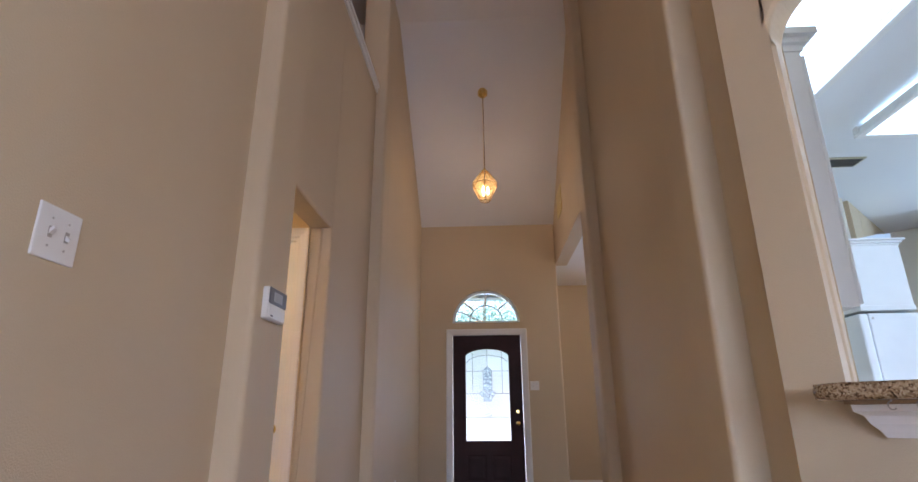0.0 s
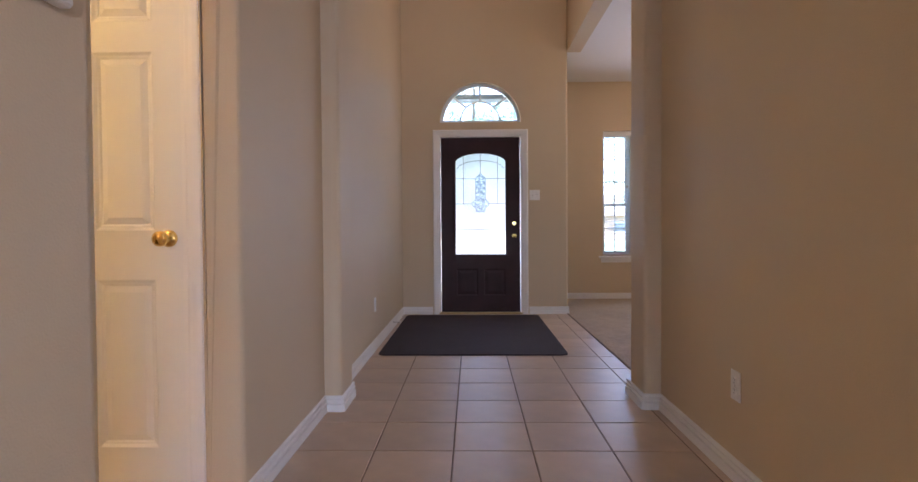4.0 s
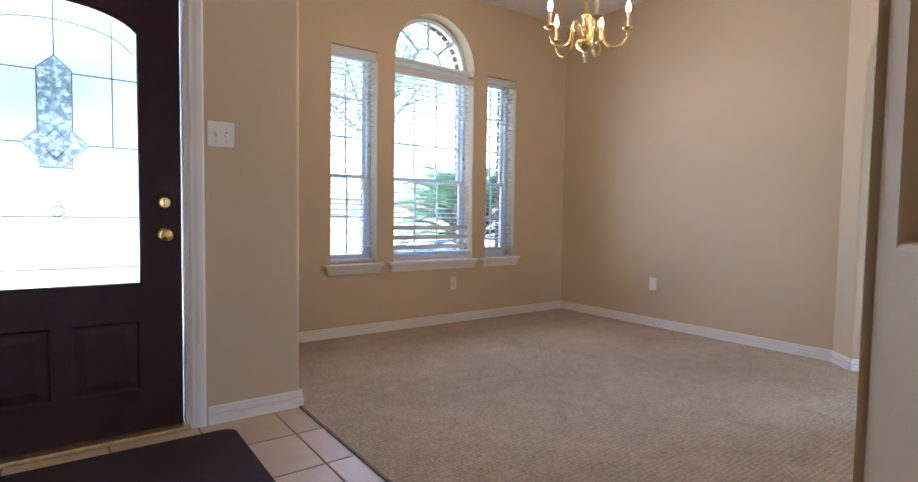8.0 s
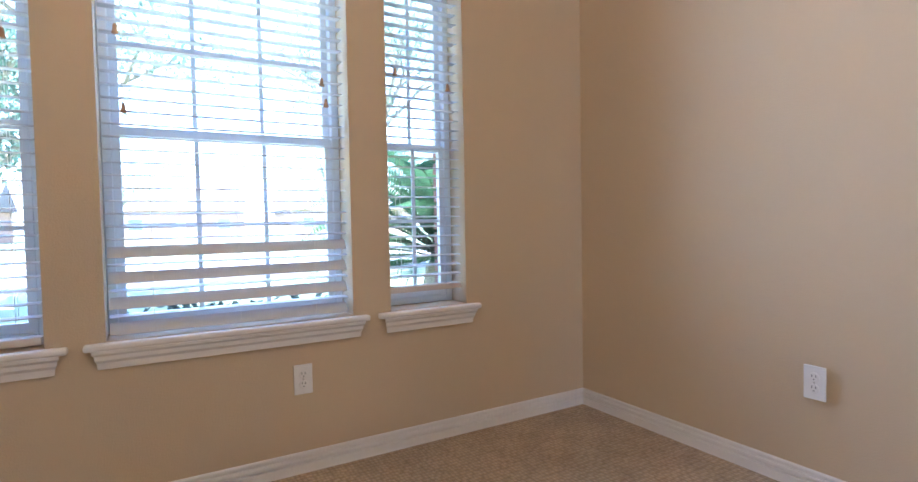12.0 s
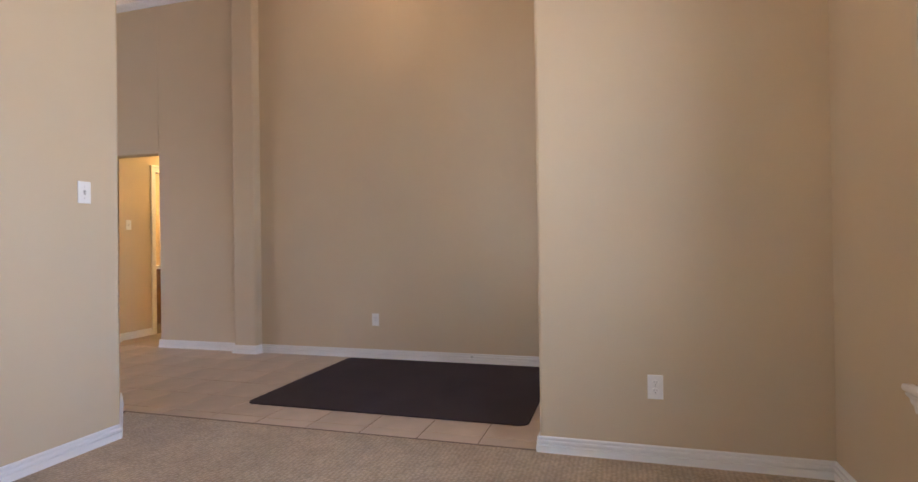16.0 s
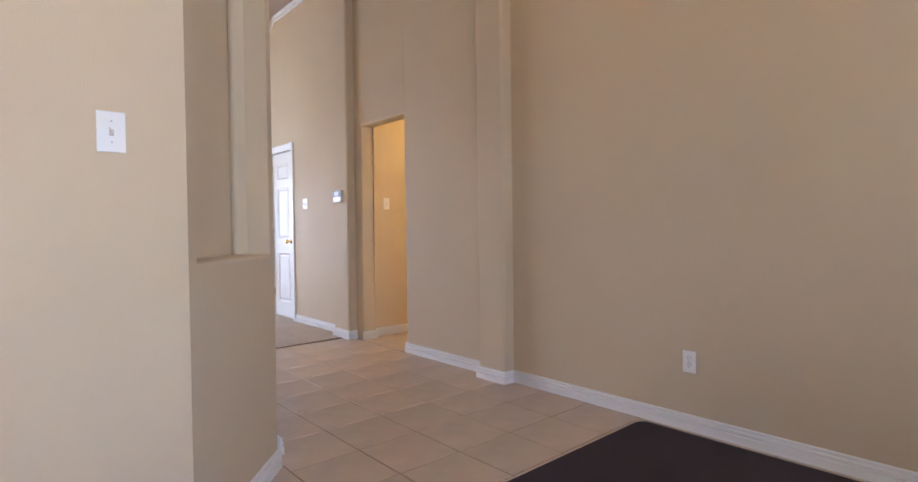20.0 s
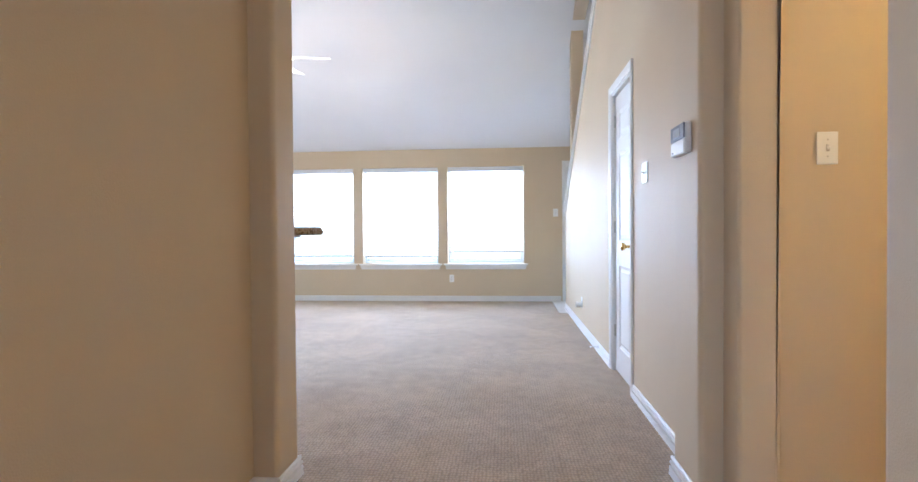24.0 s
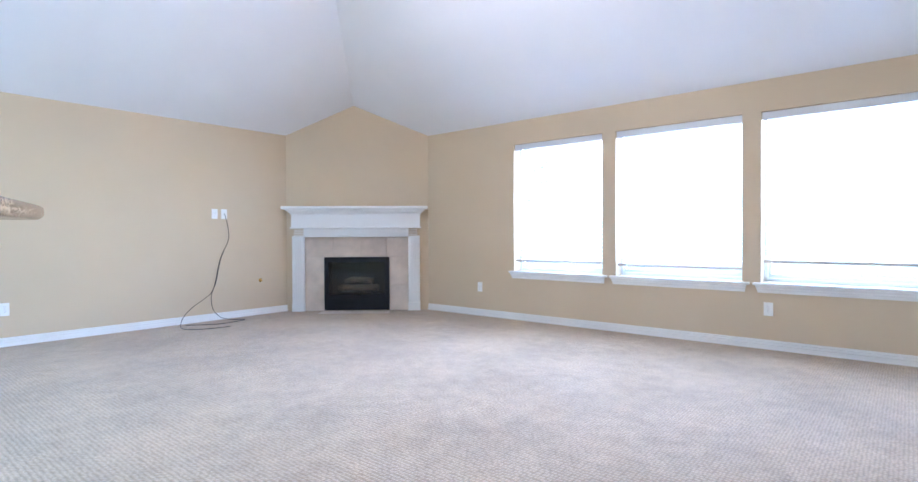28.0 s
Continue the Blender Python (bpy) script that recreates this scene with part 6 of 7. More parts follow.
# ---------------------------------------------------------------- granite bar on the pass-through
def mat_granite():
    m = bpy.data.materials.new("brown_speckled_granite")
    m.use_nodes = True
    nt = m.node_tree
    b = nt.nodes["Principled BSDF"]
    b.inputs["Roughness"].default_value = 0.12
    co = nt.nodes.new("ShaderNodeTexCoord")
    v = nt.nodes.new("ShaderNodeTexVoronoi")
    v.inputs["Scale"].default_value = 230
    n = nt.nodes.new("ShaderNodeTexNoise")
    n.inputs["Scale"].default_value, n.inputs["Detail"].default_value = 110, 6
    nt.links.new(co.outputs["Object"], v.inputs["Vector"])
    nt.links.new(co.outputs["Object"], n.inputs["Vector"])
    mx = nt.nodes.new("ShaderNodeMath")
    mx.operation = "MULTIPLY_ADD"
    mx.inputs[1].default_value = 0.45
    sep = nt.nodes.new("ShaderNodeSeparateColor")
    nt.links.new(v.outputs["Color"], sep.inputs["Color"])
    nt.links.new(sep.outputs["Red"], mx.inputs[0])
    nt.links.new(n.outputs["Fac"], mx.inputs[2])
    r = nt.nodes.new("ShaderNodeValToRGB")
    e = r.color_ramp.elements
    e[0].position, e[0].color = 0.36, (0.02, 0.014, 0.01, 1)
    e[1].position, e[1].color = 0.94, (0.52, 0.39, 0.25, 1)
    for p, c in ((0.50, (0.13, 0.075, 0.035, 1)), (0.64, (0.30, 0.19, 0.10, 1)), (0.78, (0.42, 0.30, 0.17, 1))):
        k = e.new(p)
        k.color = c
    nt.links.new(mx.outputs["Value"], r.inputs["Fac"])
    nt.links.new(r.outputs["Color"], b.inputs["Base Color"])
    return m


GRANITE = mat_granite()
BAR = Matrix(((0.7071, -0.7071, 0, PA.x), (-0.7071, -0.7071, 0, PA.y), (0, 0, 1, 0), (0, 0, 0, 1)))   # x along the wall, y out into the room
def granite_bar():
    ob = new("granite_bar_top")
    tagged(ob, "brown speckled granite bar top with a rounded edge", "bar counter")
    u0, u1, n0, n1, r = 0.128, 0.70, -0.19, 0.262, 0.085
    outline = [(u0, n0), (0.658, n0), (0.658, 0.002), (1.06, 0.002), (1.10, 0.03), (1.105, 0.07), (1.085, 0.105)]
    outline += [(u1 + 0.04, n1 - 0.025), (u1 + 0.01, n1 - 0.008), (u1 - 0.03, n1)]
    for k in range(7):
        a = radians(90 + 90 * k / 6)
        outline.append((u0 + r + r * math.cos(a), n1 - r + r * math.sin(a)))
    bm = bmesh.new()
    prism(bm, outline, "z", 1.058, 1.100)
    bmesh.ops.bevel(bm, geom=[e for e in bm.edges if abs(e.verts[0].co.z - e.verts[1].co.z) < 0.001], offset=0.0195, segments=5, profile=0.5, affect="EDGES")
    part("slab", bm, GRANITE, ob, smooth=True)
    part("plywood", boxes((u0 + 0.05, u1 - 0.06, 0.002, 0.125, 1.0485, 1.0575)), mat("pale_plywood", (0.45, 0.30, 0.17), rough=0.7, vary=0.2, vary_scale=9), ob)
    ob.matrix_basis = BAR
    ap = new("bar_apron_moulding")
    tagged(ap, "white crown moulding under the granite bar", "moulding")
    bm = bmesh.new()
    prof = [(0.001, 1.0475), (0.085, 1.0475), (0.082, 1.030), (0.060, 1.018), (0.050, 0.998), (0.030, 0.978), (0.020, 0.962), (0.001, 0.962)]
    rows = []
    for u, g in ((u0 + 0.055, 1), (0.655, -0.2)):
        rows.append([bm.verts.new((u + g * (0.085 - d) * 0.8, d, z)) for d, z in prof])
    k = len(prof)
    for i in range(k):
        bm.faces.new((rows[0][i], rows[1][i], rows[1][(i + 1) % k], rows[0][(i + 1) % k]))
    bm.faces.new(rows[0][::-1])
    bm.faces.new(rows[1])
    part("moulding", bm, TRIM, ap)
    ap.matrix_basis = BAR
    for k in range(4):
        h = new("cup_hook")
        tagged(h, "small metal cup hook screwed under the bar", "hook", "cup hooks")
        bm = bmesh.new()
        tube(bm, [(0, 0, 0.0), (0, 0, -0.004)] + [(0, 0.0105 * math.sin(radians(t)), -0.0145 + 0.0105 * math.cos(radians(t))) for t in range(0, 260, 26)], 0.0018, 6)
        part("hook", bm, DULLMETAL, h)
        h.matrix_basis = BAR @ Matrix.Translation((0.284 + 0.062 * k, 0.138 + 0.0245 * k, 1.0585)) @ Matrix.Rotation(radians(45), 4, "Z")


granite_bar()

# ---------------------------------------------------------------- kitchen, seen through the pass-through
CABW = mat("white_cabinet_paint", (0.78, 0.79, 0.78), rough=0.35, vary=0.02, vary_scale=4, bump=0.04, scale=20)
FRIDGE = mat("white_appliance_enamel", (0.80, 0.82, 0.83), rough=0.25, vary=0.02, vary_scale=6, bump=0.08, scale=150)
def cabinet(name, x0, x1, y0, y1, z0, z1, front, doors, label, crown=True):
    """front: the axis and side that the doors face, such as '+x' or '-y'."""
    ob = new(name)
    tagged(ob, label, "cabinet", "kitchen cabinets")
    part("body", boxes((x0, x1, y0, y1, z0, z1)), CABW, ob)
    for k in range(doors):
        if front == "-y":
            a, b = x0 + (x1 - x0) * k / doors + 0.006, x0 + (x1 - x0) * (k + 1) / doors - 0.006
            d = part("door", boxes((a, b, y0 - 0.020, y0 - 0.001, z0 + 0.012, z1 - 0.012), bevel=0.003, seg=1), CABW, ob)
            part("raised_panel", boxes((a + 0.05, b - 0.05, y0 - 0.026, y0 - 0.0195, z0 + 0.065, z1 - 0.065), bevel=0.005), CABW, d)
        elif front == "-x":
            a, b = y0 + (y1 - y0) * k / doors + 0.006, y0 + (y1 - y0) * (k + 1) / doors - 0.006
            d = part("door", boxes((x0 - 0.020, x0 - 0.001, a, b, z0 + 0.032, z1 - 0.012), bevel=0.003, seg=1), CABW, ob)
            part("raised_panel", boxes((x0 - 0.026, x0 - 0.0195, a + 0.05, b - 0.05, z0 + 0.085, z1 - 0.065), bevel=0.005), CABW, d)
        else:
            a, b = y0 + (y1 - y0) * k / doors + 0.006, y0 + (y1 - y0) * (k + 1) / doors - 0.006
            d = part("door", boxes((x1 + 0.004, x1 + 0.023, a, b, z0 + 0.012, z1 - 0.012), bevel=0.003, seg=1), CABW, ob)
            part("raised_panel", boxes((x1 + 0.0225, x1 + 0.029, a + 0.05, b - 0.05, z0 + 0.065, z1 - 0.065), bevel=0.005), CABW, d)
    if crown:
        for e, za, zb in ((0.010, 0.0, 0.03), (0.030, 0.03, 0.055), (0.055, 0.055, 0.085)):
            part("crown", boxes((x0 - 0.0, x1 + e, y0 - e, y1, z1 + za, z1 + zb)), CABW, ob)
    return ob


KC = 2.95
cabinet("wall_cabinet", 1.735, 1.998, 2.100, 3.30, 1.388, 2.47, "+x", 3, "white painted wall cabinet with crown moulding in the kitchen")
over = cabinet("wall_cabinet", 3.575, 3.985, 4.43, 5.02, 1.785, 2.300, "-x", 2, "white painted cabinet above the refrigerator", crown=False)
part("bottom_rail", boxes((3.570, 3.992, 4.424, 5.021, 1.772, 1.812), bevel=0.004), CABW, over)
for e, za, zb in ((0.008, 0.0, 0.018), (0.022, 0.018, 0.036), (0.040, 0.036, 0.052)):
    part("crown", boxes((3.575 - e, 3.985 + e, 4.43 - e, 5.02, 2.300 + za, 2.300 + zb), bevel=0.004, seg=1), CABW, over)
bm = bmesh.new()
prism(bm, [(3.60, 2.353), (3.97, 2.353), (3.97, 2.410), (3.86, 2.402)], "y", 4.46, 4.95)
tagged(part("packing_sheet", bm, mat("pale_blue_sheet", (0.62, 0.72, 0.80), rough=0.5, vary=0.05, vary_scale=6)), "pale blue folded sheet lying on the kitchen cabinet", "sheet")
cabinet("base_cabinet", 2.35, 3.24, 4.43, 5.02, 0.0, 0.88, "-y", 2, "white painted base cabinet in the kitchen", crown=False)
tagged(part("kitchen_worktop", boxes((2.33, 3.25, 4.40, 5.02, 0.881, 0.920), bevel=0.008), GRANITE), "brown speckled granite worktop on the base cabinet", "worktop")
fr = new("refrigerator")
tagged(fr, "white two-door refrigerator in the kitchen", "refrigerator")
part("body", boxes((3.635, 4.30, 4.445, 5.02, 0.02, 1.755), bevel=0.008), FRIDGE, fr)
for ya, yb, hy in ((4.443, 4.728, 4.70), (4.734, 5.02, 4.76)):
    d = part("door", boxes((3.562, 3.628, ya, yb, 0.10, 1.752), bevel=0.014), FRIDGE, fr)
    bm = bmesh.new()
    tube(bm, [(3.560, hy, 0.65), (3.528, hy, 0.68), (3.522, hy, 1.1), (3.528, hy, 1.52), (3.560, hy, 1.55)], 0.012, 8)
    part("handle", bm, FRIDGE, d)
bm = bmesh.new()
lathe(bm, [(0.010, 4.4445), (0.010, 4.441), (0.004, 4.439)], 12, (3.66, 0, 1.715), "y")
part("hinge_screw", bm, DULLMETAL, fr)
# light boxes on the kitchen ceiling
PANEL = glow("fluorescent_diffuser", (0.60, 0.90, 1.0), 0.36)
def light_box(x0, x1, y0, y1):
    ob = new("ceiling_light_box")
    tagged(ob, "lit fluorescent ceiling light box with white crown trim", "ceiling light", "kitchen ceiling lights")
    z = KC
    part("diffuser", boxes((x0 + 0.05, x1 - 0.05, y0 + 0.05, y1 - 0.05, z - 0.045, z - 0.040)), PANEL, ob, "glowing prismatic diffuser")
    for xa, xb, ya, yb in ((x0, x1, y0, y0 + 0.05), (x0, x1, y1 - 0.05, y1), (x0, x0 + 0.05, y0 + 0.05, y1 - 0.05), (x1 - 0.05, x1, y0 + 0.05, y1 - 0.05)):
        for e, zz in ((0.0, 0.10), (0.014, 0.075), (0.026, 0.05)):
            part("trim", boxes((xa + (e if xa == x0 and xb - xa < 0.06 else 0), xb, ya, yb, z - zz, z - zz + 0.024), bevel=0.004, seg=1), TRIM, ob)
    return ob


dv = new("ceiling_vent")
tagged(dv, "cream louvred air vent on the dining room ceiling", "vent")
part("frame", boxes((3.42, 3.74, 8.12, 8.33, DC - 0.012, DC - 0.001), bevel=0.003, seg=1), VENTP, dv)
# brown strips on the solid frame: painted shade of the louvre gaps
for k in range(7):
    part("slat", boxes((3.445, 3.715, 8.142 + k * 0.025, 8.154 + k * 0.025, DC - 0.016, DC - 0.0115)), mat("shaded_vent_gap", (0.30, 0.21, 0.07), rough=0.6, vary=0.05, vary_scale=10) if k == 0 else bpy.data.materials["shaded_vent_gap"], dv)
light_box(1.90, 2.72, 2.02, 3.14)
light_box(3.27, 4.15, 2.50, 3.64)
kv = new("ceiling_vent")
tagged(kv, "cream louvred air vent on the kitchen ceiling", "vent")
part("frame", boxes((3.35, 3.70, 4.13, 4.30, KC - 0.014, KC - 0.001), bevel=0.003, seg=1), mat("cream_vent", (0.55, 0.50, 0.36), rough=0.5, vary=0.04, vary_scale=10), kv)
# dark strips paint the shaded gaps between the louvres
for k in range(6):
    part("slat", boxes((3.37, 3.68, 4.145 + k * 0.024, 4.160 + k * 0.024, KC - 0.018, KC - 0.0135)), DARKP, kv)

# ---------------------------------------------------------------- bathroom, glimpsed through the side passage
VWOOD = mat("brown_oak_vanity", (0.16, 0.075, 0.030), rough=0.4, vary=0.25, vary_scale=6, bump=0.2, scale=50)
vn = new("bathroom_vanity")
tagged(vn, "brown wooden bathroom vanity with a white top", "vanity")
part("body", boxes((-2.50, -0.95, 1.08, 1.62, 0.0, 0.78)), VWOOD, vn)
for k in range(3):
    part("door", boxes((-2.48 + k * 0.51, -1.99 + k * 0.51, 1.621, 1.640, 0.10, 0.76), bevel=0.004, seg=1), VWOOD, vn)
part("top", boxes((-2.52, -0.93, 1.075, 1.65, 0.781, 0.815), bevel=0.006), PLASTIC, vn)

# ---------------------------------------------------------------- outside
GRASS = mat("summer_lawn", (0.15, 0.18, 0.10), rough=0.9, bump=0.6, scale=60, vary=0.35, vary_scale=1.2)
CONCRETE = mat("pale_concrete", (0.42, 0.40, 0.37), rough=0.85, bump=0.3, scale=40, vary=0.12, vary_scale=1.5)
ROADM = mat("worn_street_concrete", (0.34, 0.33, 0.31), rough=0.85, bump=0.3, scale=30, vary=0.12, vary_scale=0.8)
BRICK = mat("dark_red_brick", (0.20, 0.075, 0.05), rough=0.85, bump=0.4, scale=50, vary=0.2, vary_scale=14, random=0.18)
ROOFM = mat("grey_brown_shingle", (0.12, 0.105, 0.09), rough=0.9, bump=0.5, scale=25, vary=0.25, vary_scale=4)
BARK = mat("grey_brown_bark", (0.25, 0.215, 0.18), rough=0.9, bump=0.8, scale=25, vary=0.3, vary_scale=6)
FENCE = mat("weathered_cedar", (0.46, 0.41, 0.35), rough=0.85, bump=0.3, scale=30, vary=0.25, vary_scale=5, random=0.12)
GZ = -0.32


def leafmat(name, color):
    m = bpy.data.materials.new(name)
    m.use_nodes = True
    nt = m.node_tree
    b = nt.nodes["Principled BSDF"]
    b.inputs["Roughness"].default_value = 0.6
    b.inputs["Specular IOR Level"].default_value = 0.2
    g = nt.nodes.new("ShaderNodeNewGeometry")
    mr = nt.nodes.new("ShaderNodeMapRange")
    mr.inputs["To Min"].default_value, mr.inputs["To Max"].default_value = 0.6, 1.5
    nt.links.new(g.outputs["Random Per Island"], mr.inputs["Value"])
    v = nt.nodes.new("ShaderNodeVectorMath")
    v.operation = "SCALE"
    v.inputs[0].default_value = color
    nt.links.new(mr.outputs["Result"], v.inputs["Scale"])
    nt.links.new(v.outputs["Vector"], b.inputs["Base Color"])
    tl = nt.nodes.new("ShaderNodeBsdfTranslucent")
    v2 = nt.nodes.new("ShaderNodeVectorMath")
    v2.operation = "SCALE"
    v2.inputs["Scale"].default_value = 1.4
    nt.links.new(v.outputs["Vector"], v2.inputs[0])
    nt.links.new(v2.outputs["Vector"], tl.inputs["Color"])
    mx = nt.nodes.new("ShaderNodeMixShader")
    mx.inputs["Fac"].default_value = 0.5
    nt.links.new(b.outputs["BSDF"], mx.inputs[1])
    nt.links.new(tl.outputs["BSDF"], mx.inputs[2])
    nt.links.new(mx.outputs["Shader"], nt.nodes["Material Output"].inputs["Surface"])
    return m


LEAF = leafmat("oak_leaf_green", (0.12, 0.18, 0.13))
PALMLEAF = leafmat("sago_palm_green", (0.026, 0.060, 0.028))
HEDGELEAF = leafmat("hedge_green", (0.034, 0.052, 0.042))

slab("ground", [(-300, -300), (300, -300), (300, 300), (-300, 300)], GZ - 0.3, GZ, GRASS, "sunlit lawn round the house", "ground")
slab("road_street", [(-120, 20.5), (120, 20.5), (120, 28.5), (-120, 28.5)], GZ - 0.05, GZ + 0.02, ROADM, "pale concrete street in front of the house", "road")
slab("kerb_near", [(-120, 20.2), (120, 20.2), (120, 20.5), (-120, 20.5)], GZ - 0.05, GZ + 0.14, CONCRETE, "pale concrete kerb", "kerb")
slab("kerb_far", [(-120, 28.5), (120, 28.5), (120, 28.8), (-120, 28.8)], GZ - 0.05, GZ + 0.14, CONCRETE, "pale concrete kerb", "kerb")
slab("pavement_walk", [(-1.5, 9.9), (-0.2, 9.9), (-0.2, 20.2), (-1.5, 20.2)], GZ - 0.05, GZ + 0.03, CONCRETE, "pale concrete front walk", "pavement")
slab("porch_floor", [(-1.6, 7.68), (1.5, 7.68), (1.5, 9.9), (-1.6, 9.9)], GZ, -0.04, CONCRETE, "concrete porch in front of the door", "porch")
slab("porch_ceiling", [(-1.8, 7.69), (1.34, 7.69), (1.34, 10.1), (-1.8, 10.1)], 3.30, 3.38, mat("tan_porch_ceiling", (0.30, 0.19, 0.10), rough=0.6, vary=0.05, vary_scale=2), "tan-brown stained porch ceiling", "ceiling")
slab("porch_beam", [(-1.8, 9.75), (1.34, 9.75), (1.34, 10.0), (-1.8, 10.0)], 3.03, 3.10, mat("grey_blue_fascia", (0.24, 0.26, 0.30), rough=0.6, vary=0.08, vary_scale=3), "grey-blue painted porch beam", "beam")
slab("patio", [(-2.5, -8.0), (7.0, -8.0), (7.0, -4.08), (-2.5, -4.08)], GZ, -0.06, CONCRETE, "pale concrete patio behind the house", "patio")
bm = bmesh.new()
prism(bm, [(-4.5, 2.42), (2.0, 6.32), (5.3, 6.32), (9.75, 3.46), (9.75, 3.56), (5.3, 6.42), (2.0, 6.42), (-4.5, 2.52)], "x", -3.0, 7.9)
tagged(part("roof", bm, ROOFM), "grey-brown shingle roof of the house", "roof", "", "structure")

# bricks of the outer window reveals
def brick_mesh(w, d, h):
    bmx = bmesh.new()
    box(bmx, -w / 2, w / 2, 0, d, 0, h, bevel=0.004, seg=1)
    me = bpy.data.meshes.new("brick")
    bmx.to_mesh(me)
    bmx.free()
    me.materials.append(BRICK)
    return me


BM1, BM2 = brick_mesh(0.128, 0.05, 0.058), brick_mesh(0.068, 0.05, 0.058)
veneer = tagged(part("wall_brick_veneer", boxes((DX - 0.3, DE + 0.3, DY + 0.335, DY + 0.345, GZ, 0.5), (WIN[0][1] + 0.03, WIN[1][0] - 0.03, DY + 0.30, DY + 0.31, 0.5, 2.3), (WIN[1][1] + 0.03, WIN[2][0] - 0.03, DY + 0.30, DY + 0.31, 0.5, 2.3)), GROUT), "dark red brick veneer outside the dining room", "wall", "", "structure")
for x in [e for w in WIN for e in w]:
    inner = x in [w[0] for w in WIN]
    for k in range(25):
        me = (BM1, BM2)[k % 2]
        w = (0.128, 0.068)[k % 2]
        b = new("brick", me)
        b.parent = veneer
        b.location = (x - w / 2 + 0.006 if inner else x + w / 2 - 0.006, DY + 0.25, 0.59 + k * 0.069)

# bricks round the half-round head
acx, arx, arz = (WIN[1][0] + WIN[1][1]) / 2, (WIN[1][1] - WIN[1][0]) / 2, 0.435
for k in range(19):
    a = math.pi * (k + 0.5) / 19
    b = new("brick", BM2)
    b.parent = veneer
    b.matrix_basis = Matrix.Translation((acx + (arx + 0.026) * math.cos(a), DY + 0.25, 2.347 + (arz + 0.026) * math.sin(a))) @ Matrix.Rotation(-a, 4, "Y") @ Matrix.Translation((0, 0, -0.029))

# ---------------------------------------------------------------- plants
def rng_points(rng, n, blobs):
    out = []
    for _ in range(n):
        c, r = blobs[rng.randrange(len(blobs))]
        while True:
            v = Vector((rng.uniform(-1, 1), rng.uniform(-1, 1), rng.uniform(-1, 1)))
            if 0.25 < v.length < 1:
                break
        out.append(Vector(c) + Vector((v.x * r[0], v.y * r[1], v.z * r[2])))
    return out


def leaves(rng, points, size):
    verts, faces = [], []
    for p in points:
        d = Vector((rng.gauss(0, 1), rng.gauss(0, 1), rng.gauss(0, 0.6))).normalized()
        s = d.orthogonal().normalized() * size * rng.uniform(0.22, 0.36)
        L = d * size * rng.uniform(0.7, 1.3)
        k = len(verts)
        verts += [p, p + L * 0.5 + s, p + L, p + L * 0.5 - s]
        faces.append((k, k + 1, k + 2, k + 3))
    me = bpy.data.meshes.new("crown")
    me.from_pydata([tuple(v) for v in verts], [], faces)
    return me


def tree(at, h_fork, height, spread, n, seed, label, trunk_r=0.22):
    rng = random.Random(seed)
    ob = thing("oak_tree", at, label, "tree", "street trees")
    bm = bmesh.new()
    tube(bm, smooth_path([(0, 0, -0.1), (0.04, 0.03, h_fork * 0.5), (0.0, 0.05, h_fork)], 5), [trunk_r * (1.35 if k < 2 else 1.0 - 0.02 * k) for k in range(11)], 12)
    part("trunk", bm, BARK, ob)
    blobs = []
    nl = 8
    for k in range(nl):
        a = 2 * math.pi * (k + rng.uniform(-0.3, 0.3)) / nl
        reach = spread * rng.uniform(0.55, 0.95)
        top = h_fork + (height - h_fork) * rng.uniform(0.30, 0.85)
        p0 = Vector((0, 0.05, h_fork - 0.15))
        p3 = Vector((reach * math.cos(a), reach * math.sin(a), top))
        mid = p0.lerp(p3, 0.45) + Vector((rng.uniform(-0.3, 0.3), rng.uniform(-0.3, 0.3), 0.25))
        path = smooth_path([p0, p0.lerp(mid, 0.5) + Vector((0, 0, -0.08)), mid, p3], 5)
        bm = bmesh.new()
        tube(bm, path, [trunk_r * 0.6 * (1 - 0.85 * i / (len(path) - 1)) for i in range(len(path))], 8)
        for j in range(4):
            q = path[6 + 2 * j]
            e = q + Vector((rng.uniform(-1, 1), rng.uniform(-1, 1), rng.uniform(-0.1, 0.7))) * spread * 0.28
            tube(bm, [q, q.lerp(e, 0.5) + Vector((0, 0, 0.08)), e], [0.045, 0.028, 0.010], 6)
            blobs.append((e, (spread * 0.20, spread * 0.20, spread * 0.13)))
        part("limb", bm, BARK, ob)
        blobs.append((p3, (spread * 0.30, spread * 0.30, spread * 0.18)))
    blobs.append(((0, 0, height * 0.9), (spread * 0.5, spread * 0.5, spread * 0.22)))
    me = leaves(rng, rng_points(rng, 2 * n, blobs), 0.10)
    me.materials.append(LEAF)
    c = new("crown", me)
    c.parent = ob
    return ob


